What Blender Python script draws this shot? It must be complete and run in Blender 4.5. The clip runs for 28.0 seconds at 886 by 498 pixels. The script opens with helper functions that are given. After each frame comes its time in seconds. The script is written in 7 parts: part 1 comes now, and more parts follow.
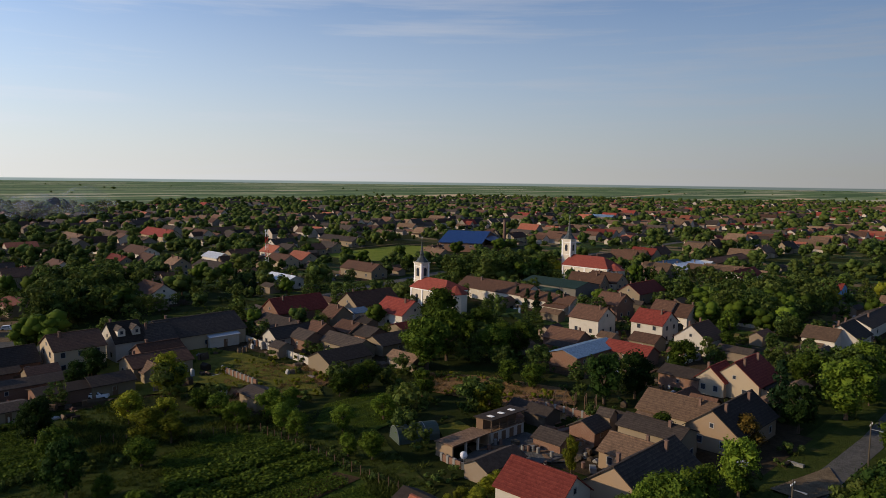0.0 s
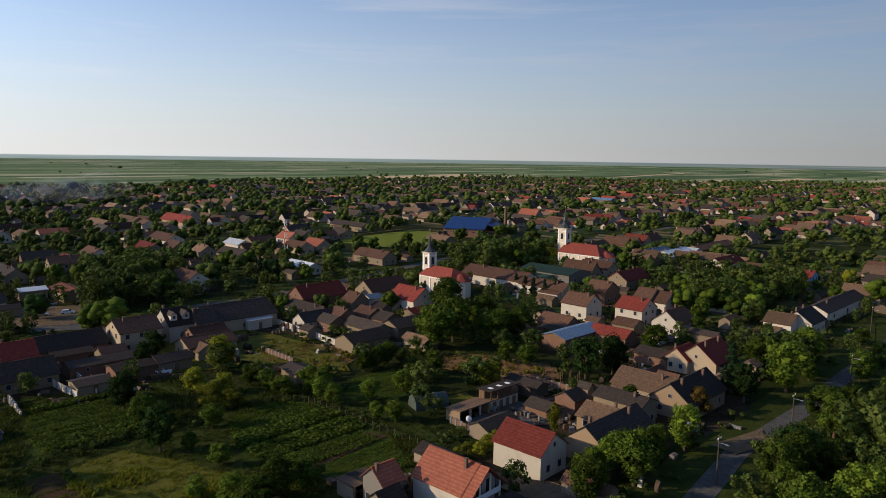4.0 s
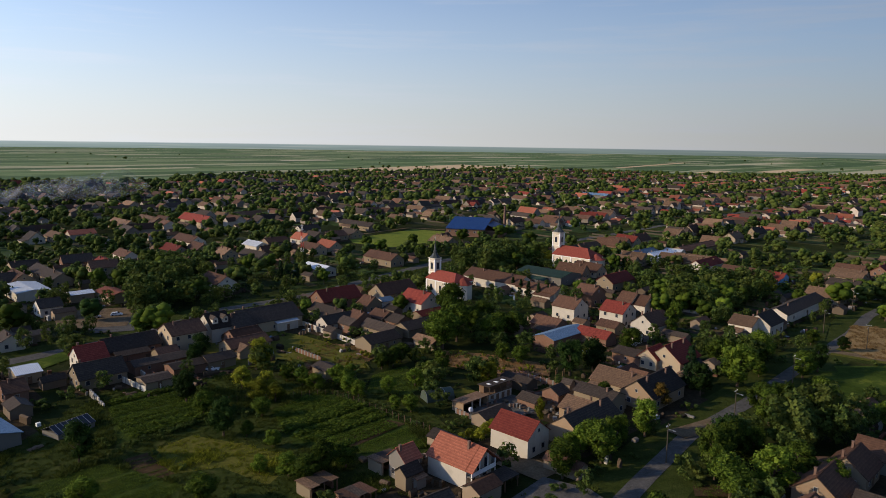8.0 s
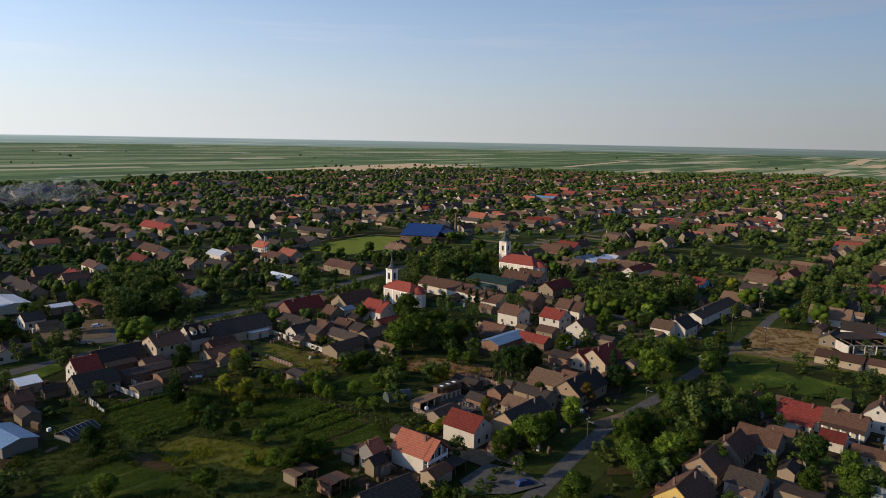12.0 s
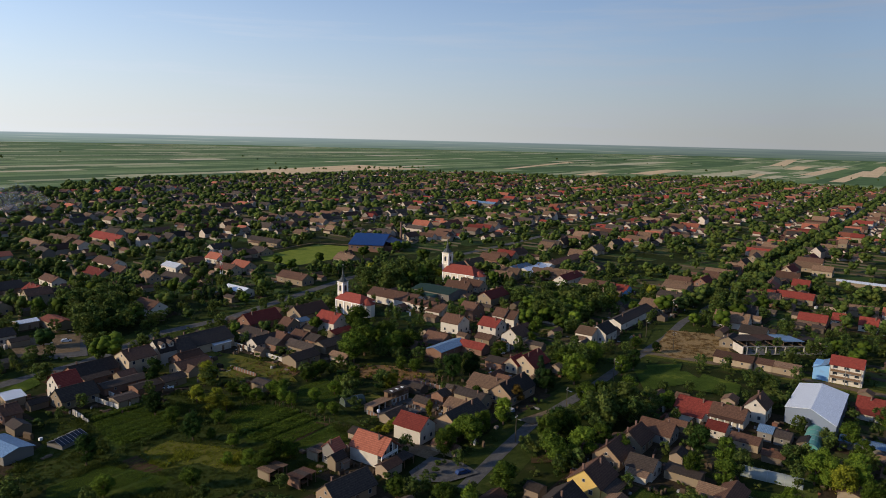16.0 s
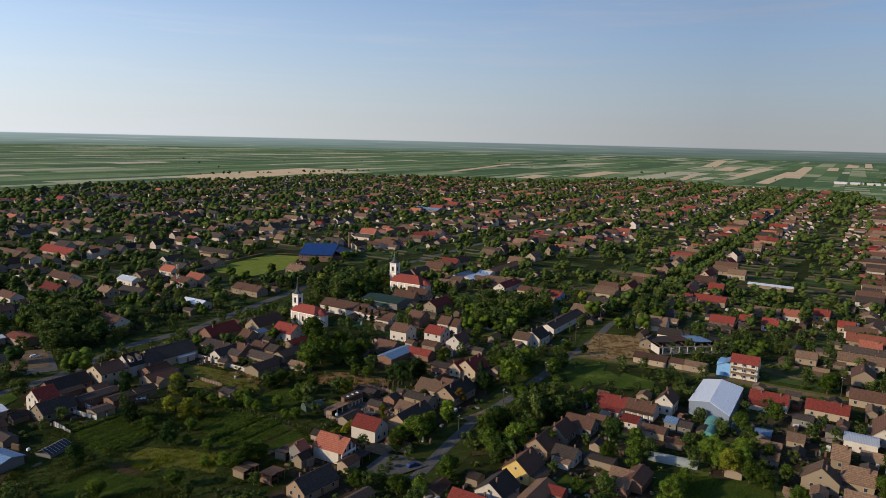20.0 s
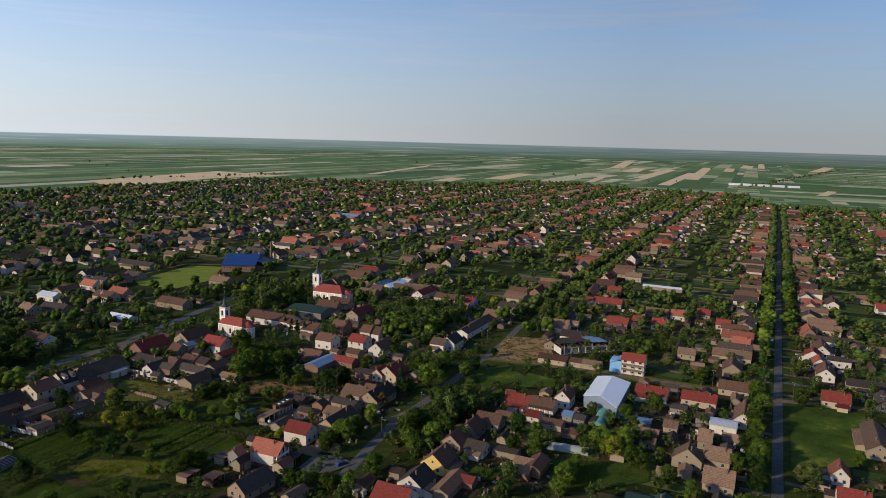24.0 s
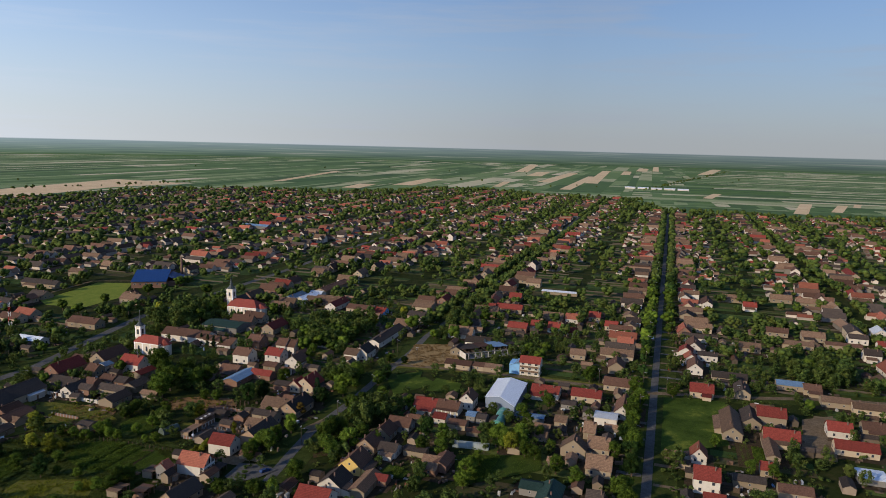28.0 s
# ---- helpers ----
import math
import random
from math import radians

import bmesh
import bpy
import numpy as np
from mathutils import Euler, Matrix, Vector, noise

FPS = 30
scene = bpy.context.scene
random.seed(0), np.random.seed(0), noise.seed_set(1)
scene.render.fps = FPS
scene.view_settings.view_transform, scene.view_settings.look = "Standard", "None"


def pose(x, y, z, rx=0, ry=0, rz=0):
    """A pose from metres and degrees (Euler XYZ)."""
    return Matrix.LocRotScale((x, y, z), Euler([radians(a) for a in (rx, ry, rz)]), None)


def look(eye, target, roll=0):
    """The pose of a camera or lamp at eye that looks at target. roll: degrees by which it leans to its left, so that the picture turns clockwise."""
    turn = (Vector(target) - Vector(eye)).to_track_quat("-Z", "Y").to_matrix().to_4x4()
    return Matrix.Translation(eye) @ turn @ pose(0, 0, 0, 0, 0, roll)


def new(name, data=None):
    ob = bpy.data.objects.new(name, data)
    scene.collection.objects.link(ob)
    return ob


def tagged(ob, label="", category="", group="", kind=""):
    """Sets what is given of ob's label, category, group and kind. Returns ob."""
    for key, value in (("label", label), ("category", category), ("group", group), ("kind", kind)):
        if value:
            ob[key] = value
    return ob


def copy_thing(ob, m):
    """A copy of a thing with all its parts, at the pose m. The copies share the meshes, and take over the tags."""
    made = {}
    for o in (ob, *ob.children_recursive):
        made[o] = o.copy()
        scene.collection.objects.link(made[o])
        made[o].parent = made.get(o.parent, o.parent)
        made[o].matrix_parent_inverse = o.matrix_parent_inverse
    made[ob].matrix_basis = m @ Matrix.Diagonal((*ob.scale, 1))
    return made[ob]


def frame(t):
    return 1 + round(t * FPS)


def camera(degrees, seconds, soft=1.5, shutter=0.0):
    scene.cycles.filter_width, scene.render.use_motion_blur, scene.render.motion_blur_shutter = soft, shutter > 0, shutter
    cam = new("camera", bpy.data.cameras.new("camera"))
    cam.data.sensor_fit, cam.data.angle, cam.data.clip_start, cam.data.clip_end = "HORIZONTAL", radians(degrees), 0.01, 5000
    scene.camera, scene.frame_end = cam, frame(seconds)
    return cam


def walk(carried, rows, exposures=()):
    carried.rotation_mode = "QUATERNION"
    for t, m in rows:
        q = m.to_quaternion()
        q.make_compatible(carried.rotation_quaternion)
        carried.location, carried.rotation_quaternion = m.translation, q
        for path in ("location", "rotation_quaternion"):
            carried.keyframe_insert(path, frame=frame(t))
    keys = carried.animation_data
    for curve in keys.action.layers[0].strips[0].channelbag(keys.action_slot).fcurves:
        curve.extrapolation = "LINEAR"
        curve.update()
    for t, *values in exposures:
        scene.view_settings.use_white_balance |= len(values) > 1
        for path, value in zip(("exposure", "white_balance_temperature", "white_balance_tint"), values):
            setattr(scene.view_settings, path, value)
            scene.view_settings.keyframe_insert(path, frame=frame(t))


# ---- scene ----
import itertools

cam = camera(64.10, 28.0, soft=0.7)


def drone(x, y, z, yaw, pitch, roll):
    """The camera's pose: yaw to the left of +y, pitch up, roll as look() takes it, in degrees."""
    a, b = radians(yaw), radians(pitch)
    eye = Vector((x, y, z))
    return look(eye, eye + Vector((-math.sin(a) * math.cos(b), math.cos(a) * math.cos(b), math.sin(b))), roll)


PATH = [
    (0, drone(3.13, 53.96, 44.09, -0.201, -5.667, 0.781)),
    (1, drone(2.79, 48.29, 45.68, -0.131, -6.195, 0.830)),
    (2, drone(2.23, 41.92, 47.50, -0.140, -6.687, 0.846)),
    (3, drone(1.78, 35.24, 49.59, -0.118, -7.132, 0.848)),
    (3.5, drone(1.68, 31.78, 50.70, -0.077, -7.310, 0.838)),
    (5.5, drone(1.14, 17.97, 56.10, 0.017, -8.034, 0.862)),
    (6, drone(1.00, 14.40, 57.58, 0.028, -8.157, 0.837)),
    (7, drone(0.57, 7.32, 60.57, 0.057, -8.336, 0.887)),
    (8, drone(0.00, 0.00, 63.89, 0.001, -8.558, 0.839)),
    (8.5, drone(-0.16, -3.56, 65.49, -0.440, -8.667, 0.847)),
    (9, drone(-0.46, -7.13, 66.88, -1.006, -8.678, 0.917)),
    (10, drone(-0.95, -14.07, 69.63, -2.061, -8.752, 0.935)),
    (11, drone(-1.40, -20.55, 72.39, -3.047, -8.806, 0.976)),
    (12, drone(-1.89, -27.30, 75.73, -3.913, -8.898, 1.080)),
    (12.5, drone(-2.32, -30.85, 77.51, -4.341, -8.960, 1.108)),
    (14.5, drone(-4.07, -44.99, 83.58, -6.696, -8.994, 1.274)),
    (15, drone(-4.45, -48.41, 85.10, -7.323, -8.979, 1.339)),
    (16, drone(-5.39, -55.30, 88.16, -8.477, -8.969, 1.351)),
    (17, drone(-6.64, -62.28, 91.10, -9.545, -8.958, 1.411)),
    (18, drone(-8.11, -68.99, 94.16, -10.620, -8.949, 1.393)),
    (19, drone(-9.62, -75.80, 97.21, -11.669, -8.955, 1.410)),
    (20, drone(-11.22, -82.58, 100.00, -12.972, -8.922, 1.368)),
    (20.5, drone(-12.28, -85.87, 101.74, -13.676, -8.938, 1.440)),
    (22.5, drone(-15.89, -98.98, 107.66, -16.729, -8.918, 1.469)),
    (23, drone(-17.00, -102.41, 109.11, -17.697, -8.885, 1.467)),
    (24, drone(-18.69, -108.71, 111.76, -19.614, -8.820, 1.528)),
    (25, drone(-21.10, -115.26, 114.56, -21.735, -8.778, 1.534)),
    (26, drone(-23.20, -121.54, 117.48, -23.910, -8.770, 1.561)),
    (27, drone(-25.72, -127.63, 120.28, -26.250, -8.760, 1.610)),
    (27.5, drone(-26.94, -130.43, 121.64, -26.898, -8.673, 1.569)),
    (28, drone(-28.13, -133.15, 122.82, -26.919, -8.422, 1.458)),
]
walk(cam, PATH, [(0, -0.34, 6300, 12), (3.5, -0.26, 6250, 12), (8, -0.17, 6150, 12), (16, -0.12, 6050, 11), (28, -0.09, 5800, 11)])

# ---- world and sun ----
SUN_FROM = Vector((-0.985, -0.17, 0.0)).normalized()
SUN_UP = radians(21)
world = bpy.data.worlds.new("evening_sky")
scene.world = world
world.use_nodes = True
wn, wl = world.node_tree.nodes, world.node_tree.links
sky = wn.new("ShaderNodeTexSky")
sky.sky_type = "NISHITA"
sky.sun_disc = False
sky.sun_elevation = SUN_UP
sky.sun_rotation = math.atan2(SUN_FROM.x, SUN_FROM.y)
sky.air_density, sky.dust_density, sky.ozone_density = 1.0, 0.35, 2.5
wn["Background"].inputs["Strength"].default_value = 0.10
# below the horizon the plain goes on as a band with haze painted into it
way = wn.new("ShaderNodeTexCoord")
axis = wn.new("ShaderNodeSeparateXYZ")
wl.new(way.outputs["Generated"], axis.inputs["Vector"])
lift = wn.new("ShaderNodeMath")
lift.operation = "MAXIMUM"
lift.inputs[1].default_value = 0.012
wl.new(axis.outputs["Z"], lift.inputs[0])
above = wn.new("ShaderNodeCombineXYZ")
for k in "XY":
    wl.new(axis.outputs[k], above.inputs[k])
wl.new(lift.outputs["Value"], above.inputs["Z"])
wl.new(above.outputs["Vector"], sky.inputs["Vector"])
edge = wn.new("ShaderNodeMapRange")
edge.inputs["From Min"].default_value, edge.inputs["From Max"].default_value = -0.0058, -0.0046
wl.new(axis.outputs["Z"], edge.inputs["Value"])


def world_mix(fac, a, b, mode="MIX"):
    k = wn.new("ShaderNodeMix")
    k.data_type, k.blend_type = "RGBA", mode
    for sock, v in ((k.inputs["Factor"], fac), (k.inputs["A"], a), (k.inputs["B"], b)):
        if isinstance(v, float):
            sock.default_value = v
        elif isinstance(v, tuple):
            sock.default_value = (*v, 1)
        else:
            wl.new(v, sock)
    return k.outputs["Result"]


def world_range(value, a, b, c, d):
    k = wn.new("ShaderNodeMapRange")
    for name, v in zip(("From Min", "From Max", "To Min", "To Max"), (a, b, c, d)):
        k.inputs[name].default_value = v
    wl.new(value, k.inputs["Value"])
    return k.outputs["Result"]


# the haze of the evening air, mixed in as colour: brighter towards the sun all round, thinner with height
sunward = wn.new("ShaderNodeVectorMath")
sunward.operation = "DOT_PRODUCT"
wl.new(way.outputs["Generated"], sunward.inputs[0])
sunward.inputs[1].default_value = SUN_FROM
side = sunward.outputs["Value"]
blue = world_mix(1.0, world_mix(1.0, sky.outputs["Color"], (0.90, 1.0, 1.20), "MULTIPLY"), world_range(side, -0.7, 0.5, 0.82, 1.9), "MULTIPLY")
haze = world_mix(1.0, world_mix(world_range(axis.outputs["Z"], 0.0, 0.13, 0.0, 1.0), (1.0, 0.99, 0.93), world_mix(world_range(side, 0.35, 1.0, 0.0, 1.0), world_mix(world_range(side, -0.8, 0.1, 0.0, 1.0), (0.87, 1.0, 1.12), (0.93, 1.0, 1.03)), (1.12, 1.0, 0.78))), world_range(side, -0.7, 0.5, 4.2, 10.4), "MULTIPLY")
clear = world_mix(world_range(axis.outputs["Z"], 0.0, 0.30, 0.94, 0.0), blue, haze)
# thin streaks of high cloud over the whole sky
veil_way = wn.new("ShaderNodeMapping")
veil_way.inputs["Rotation"].default_value = (0, 0, radians(20))
veil_way.inputs["Scale"].default_value = (1.3, 2.6, 22.0)
wl.new(way.outputs["Generated"], veil_way.inputs["Vector"])
wisps = wn.new("ShaderNodeTexNoise")
wisps.inputs["Scale"].default_value, wisps.inputs["Detail"].default_value, wisps.inputs["Roughness"].default_value = 1.6, 6.0, 0.6
wl.new(veil_way.outputs["Vector"], wisps.inputs["Vector"])
air = world_mix(world_range(wisps.outputs["Fac"], 0.50, 0.74, 0.0, 0.5), clear, world_mix(1.0, (0.97, 1.0, 1.06), world_range(side, -0.7, 0.5, 4.2, 10.5), "MULTIPLY"))
# the plain beyond five kilometres: long strips of fields, sun brightness and haze painted into their colour
turned = wn.new("ShaderNodeMapping")
turned.inputs["Scale"].default_value = (10.0, 10.0, 620.0)
wl.new(way.outputs["Generated"], turned.inputs["Vector"])
streaks = wn.new("ShaderNodeTexNoise")
streaks.inputs["Scale"].default_value, streaks.inputs["Detail"].default_value = 1.0, 3.0
wl.new(turned.outputs["Vector"], streaks.inputs["Vector"])
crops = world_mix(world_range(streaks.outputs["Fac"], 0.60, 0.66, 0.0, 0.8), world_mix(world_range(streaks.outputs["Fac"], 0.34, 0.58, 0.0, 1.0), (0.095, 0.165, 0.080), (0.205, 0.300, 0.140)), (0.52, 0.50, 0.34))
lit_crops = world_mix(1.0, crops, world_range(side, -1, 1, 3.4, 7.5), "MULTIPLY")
painted_plain = world_mix(world_range(axis.outputs["Z"], -0.024, -0.0055, 0.0, 0.42), lit_crops, world_mix(1.0, haze, (0.80, 0.92, 1.06), "MULTIPLY"))
wl.new(world_mix(edge.outputs["Result"], painted_plain, air), wn["Background"].inputs["Color"])

sun = new("sun", bpy.data.lights.new("sun", "SUN"))
sun.data.energy = 5.0
sun.data.angle = radians(0.6)
sun.data.color = (1.0, 0.80, 0.53)
ray = SUN_FROM * math.cos(SUN_UP) + Vector((0, 0, math.sin(SUN_UP)))
sun.matrix_world = look(ray * 300, (0, 0, 0))

# ---- materials ----


def material(name, rough=0.8, metal=0.0):
    m = bpy.data.materials.new(name)
    m.use_nodes = True
    p = m.node_tree.nodes["Principled BSDF"]
    p.inputs["Roughness"].default_value, p.inputs["Metallic"].default_value = rough, metal
    p.inputs["Specular IOR Level"].default_value = 0.12
    return m, m.node_tree.nodes, m.node_tree.links, p


def noise_node(n, l, coords, scale, detail=4.0, rough=0.6):
    t = n.new("ShaderNodeTexNoise")
    t.inputs["Scale"].default_value, t.inputs["Detail"].default_value, t.inputs["Roughness"].default_value = scale, detail, rough
    l.new(coords, t.inputs["Vector"])
    return t.outputs["Fac"]


def ramp(n, l, fac, stops):
    r = n.new("ShaderNodeValToRGB")
    while len(r.color_ramp.elements) < len(stops):
        r.color_ramp.elements.new(0.5)
    for e, (at, c) in zip(r.color_ramp.elements, stops):
        e.position, e.color = at, (*c, 1)
    l.new(fac, r.inputs["Fac"])
    return r.outputs["Color"]


def mixed(n, l, fac, a, b, mode="MIX"):
    m = n.new("ShaderNodeMix")
    m.data_type, m.blend_type = "RGBA", mode
    for sock, v in ((m.inputs["Factor"], fac), (m.inputs["A"], a), (m.inputs["B"], b)):
        if isinstance(v, (int, float)):
            sock.default_value = v
        elif isinstance(v, tuple):
            sock.default_value = (*v, 1)
        else:
            l.new(v, sock)
    return m.outputs["Result"]


def scaled(n, l, value, low, high):
    m = n.new("ShaderNodeMapRange")
    m.inputs["To Min"].default_value, m.inputs["To Max"].default_value = low, high
    l.new(value, m.inputs["Value"])
    return m.outputs["Result"]


def shade(n, l, colour, value):
    h = n.new("ShaderNodeHueSaturation")
    l.new(colour, h.inputs["Color"])
    l.new(value, h.inputs["Value"])
    return h.outputs["Color"]


def bumped(n, l, p, height, strength, far):
    b = n.new("ShaderNodeBump")
    b.inputs["Strength"].default_value, b.inputs["Distance"].default_value = strength, far
    l.new(height, b.inputs["Height"])
    l.new(b.outputs["Normal"], p.inputs["Normal"])


def chance(n, l, stuff):
    """A random number for each thing, or for each piece of a joined mesh."""
    if stuff:
        return n.new("ShaderNodeNewGeometry").outputs["Random Per Island"]
    return n.new("ShaderNodeObjectInfo").outputs["Random"]


def roof_material(name, dark, light, stuff=False, metal=0.0, rough=0.8, pitch=0.45, moss=0.5):
    m, n, l, p = material(name, rough, metal)
    if stuff:
        co = n.new("ShaderNodeNewGeometry").outputs["Position"]
    else:
        co = n.new("ShaderNodeTexCoord").outputs["Object"]
    fine, wide = noise_node(n, l, co, 1.7, 5), noise_node(n, l, co, 0.22, 3)
    base = ramp(n, l, fine, [(0.3, dark), (0.7, light)])
    base = mixed(n, l, scaled(n, l, wide, 0, moss), base, tuple(0.4 * c + 0.010 for c in dark))
    base = shade(n, l, base, scaled(n, l, noise_node(n, l, co, 6.5, 2), 0.55, 1.45))
    base = shade(n, l, base, scaled(n, l, chance(n, l, stuff), 0.5 if stuff else 0.6, 1.3 if stuff else 1.4))
    if not stuff:
        w = n.new("ShaderNodeTexWave")
        w.bands_direction = "X" if metal else "Y"
        w.wave_profile = "SAW"
        w.inputs["Scale"].default_value = 0.314 / pitch
        w.inputs["Distortion"].default_value = 0.25
        l.new(co, w.inputs["Vector"])
        base = mixed(n, l, scaled(n, l, w.outputs["Fac"], 0.0, 0.45), base, tuple(0.35 * c for c in dark))
        bumped(n, l, p, w.outputs["Fac"], 0.5, 0.06)
    l.new(base, p.inputs["Base Color"])
    return m


def plaster(name, colour, stuff=False, dirt=0.35):
    m, n, l, p = material(name, 0.9)
    if stuff:
        co = n.new("ShaderNodeNewGeometry").outputs["Position"]
    else:
        co = n.new("ShaderNodeTexCoord").outputs["Object"]
    fine, wide = noise_node(n, l, co, 3.0, 6), noise_node(n, l, co, 0.45, 4)
    base = mixed(n, l, scaled(n, l, fine, 0, 0.3), colour, tuple(0.72 * c for c in colour))
    base = mixed(n, l, ramp(n, l, wide, [(0.5, (0, 0, 0)), (0.8, (dirt, dirt, dirt))]), base, (0.22, 0.18, 0.14))
    base = shade(n, l, base, scaled(n, l, chance(n, l, stuff), 0.35 if stuff else 0.78, 1.6 if stuff else 1.08))
    bumped(n, l, p, fine, 0.15, 0.02)
    l.new(base, p.inputs["Base Color"])
    return m


def masonry(name, brick, mortar):
    m, n, l, p = material(name, 0.9)
    co = n.new("ShaderNodeTexCoord").outputs["Object"]
    wide = noise_node(n, l, co, 0.5, 4)
    fine = noise_node(n, l, co, 6.0, 5)
    base = ramp(n, l, fine, [(0.3, tuple(0.65 * c for c in brick)), (0.6, brick), (0.75, mortar)])
    base = mixed(n, l, scaled(n, l, wide, 0, 0.4), base, (0.22, 0.18, 0.14))
    bumped(n, l, p, fine, 0.3, 0.03)
    l.new(base, p.inputs["Base Color"])
    return m


def leaf_material(name, dark, light, stuff=False):
    m, n, l, p = material(name, 0.75)
    p.inputs["Specular IOR Level"].default_value = 0.05
    geo = n.new("ShaderNodeNewGeometry")
    base = ramp(n, l, geo.outputs["Random Per Island"], [(0.0, dark), (1.0, light)])
    if stuff:
        tone = noise_node(n, l, geo.outputs["Position"], 0.11, 2)
        base = mixed(n, l, ramp(n, l, tone, [(0.46, (0, 0, 0)), (0.66, (0.8, 0.8, 0.8))]), base, (0.112, 0.130, 0.026))
        base = shade(n, l, base, scaled(n, l, noise_node(n, l, geo.outputs["Position"], 0.17, 1), 0.35, 1.5))
        fine = noise_node(n, l, geo.outputs["Position"], 1.3, 4, 0.7)
        base = shade(n, l, base, scaled(n, l, fine, 0.35, 1.6))
        bumped(n, l, p, fine, 0.9, 0.5)
    else:
        base = shade(n, l, base, scaled(n, l, n.new("ShaderNodeObjectInfo").outputs["Random"], 0.6, 1.35))
    l.new(base, p.inputs["Base Color"])
    t = n.new("ShaderNodeBsdfTranslucent")
    l.new(base, t.inputs["Color"])
    mix = n.new("ShaderNodeMixShader")
    mix.inputs["Fac"].default_value = 0.28
    l.new(p.outputs["BSDF"], mix.inputs[1])
    l.new(t.outputs["BSDF"], mix.inputs[2])
    l.new(mix.outputs["Shader"], n["Material Output"].inputs["Surface"])
    return m


def ground_material(name, stops, size=0.25, spots=None, rough=0.95):
    m, n, l, p = material(name, rough)
    p.inputs["Specular IOR Level"].default_value = 0.03
    co = n.new("ShaderNodeNewGeometry").outputs["Position"]
    wide, mid, fine = noise_node(n, l, co, size * 0.16, 4), noise_node(n, l, co, size, 6, 0.7), noise_node(n, l, co, 2.2, 4, 0.7)
    base = ramp(n, l, mid, stops)
    base = shade(n, l, base, scaled(n, l, fine, 0.45, 1.5))
    if spots:
        base = mixed(n, l, ramp(n, l, wide, [(0.48, (0, 0, 0)), (0.62, (0.8, 0.8, 0.8))]), base, spots)
    bumped(n, l, p, fine, 0.8, 0.25)
    l.new(base, p.inputs["Base Color"])
    return m


def plain(name, colour, rough=0.7, metal=0.0, wear=0.3):
    m, n, l, p = material(name, rough, metal)
    co = n.new("ShaderNodeTexCoord").outputs["Object"]
    fine = noise_node(n, l, co, 2.5, 5)
    base = mixed(n, l, scaled(n, l, fine, 0, wear), colour, tuple(0.45 * c for c in colour))
    l.new(base, p.inputs["Base Color"])
    return m


TONES = {"red": ((0.150, 0.026, 0.018), (0.265, 0.056, 0.036)), "pink": ((0.24, 0.074, 0.042), (0.36, 0.125, 0.072)),
         "brown": ((0.085, 0.044, 0.028), (0.165, 0.086, 0.052)), "tan": ((0.118, 0.072, 0.044), (0.262, 0.160, 0.094)),
         "grey": ((0.040, 0.030, 0.024), (0.090, 0.067, 0.050)), "green": ((0.020, 0.047, 0.036), (0.045, 0.082, 0.062))}
ROOFS = {k: roof_material(k + "_roof", *v) for k, v in TONES.items()}
ROOFS["blue"] = roof_material("blue_sheet", (0.10, 0.17, 0.26), (0.20, 0.29, 0.40), metal=0.2, rough=0.5, moss=0.15)
ROOFS["white"] = roof_material("white_sheet", (0.52, 0.55, 0.58), (0.66, 0.68, 0.70), metal=0.1, rough=0.5, moss=0.1)
ROOFS["sport"] = roof_material("sport_blue_sheet", (0.012, 0.040, 0.14), (0.02, 0.058, 0.19), metal=0.1, rough=0.45, moss=0.05)
ROOFS["verdigris"] = roof_material("spire_sheet", (0.055, 0.062, 0.062), (0.11, 0.12, 0.115), metal=0.3, rough=0.5, moss=0.1)
FAR_ROOFS = {k: roof_material("far_" + k + "_roof", *TONES[k], stuff=True) for k in ("red", "brown", "tan", "grey", "pink")}
ROOFS["church"] = roof_material("church_red_roof", (0.20, 0.045, 0.03), (0.30, 0.075, 0.05), moss=0.15)
WALL_TONES = {"white": (0.53, 0.475, 0.39), "cream": (0.38, 0.30, 0.20), "beige": (0.255, 0.198, 0.128), "grey": (0.19, 0.175, 0.15),
              "yellow": (0.62, 0.43, 0.13), "blue": (0.22, 0.42, 0.66), "tan": (0.30, 0.21, 0.13)}
WALLS = {k: plaster(k + "_plaster", v) for k, v in WALL_TONES.items()}
WALLS["church"] = plaster("church_plaster", (0.60, 0.52, 0.41), dirt=0.2)
WALLS["brick"] = masonry("red_brick", (0.19, 0.092, 0.056), (0.25, 0.20, 0.15))
FAR_WALL = plaster("far_plaster", (0.36, 0.305, 0.245), stuff=True, dirt=0.6)
LEAF = {"green": leaf_material("green_leaf", (0.021, 0.042, 0.006), (0.092, 0.130, 0.014)),
        "light": leaf_material("light_leaf", (0.045, 0.080, 0.008), (0.140, 0.190, 0.020)),
        "yellow": leaf_material("yellow_leaf", (0.101, 0.112, 0.010), (0.235, 0.240, 0.020)),
        "dark": leaf_material("dark_leaf", (0.011, 0.026, 0.006), (0.036, 0.066, 0.012)),
        "conifer": leaf_material("conifer_needle", (0.009, 0.023, 0.009), (0.028, 0.054, 0.018)),
        "autumn": leaf_material("autumn_leaf", (0.094, 0.059, 0.010), (0.172, 0.109, 0.022)),
        "weed": leaf_material("weed_leaf", (0.030, 0.044, 0.008), (0.098, 0.118, 0.020)),
        "far": leaf_material("far_leaf", (0.025, 0.048, 0.013), (0.118, 0.162, 0.032), stuff=True),
        "straw": leaf_material("straw_leaf", (0.15, 0.092, 0.034), (0.32, 0.205, 0.085))}
BARK = plain("bark", (0.11, 0.075, 0.05), 0.95)
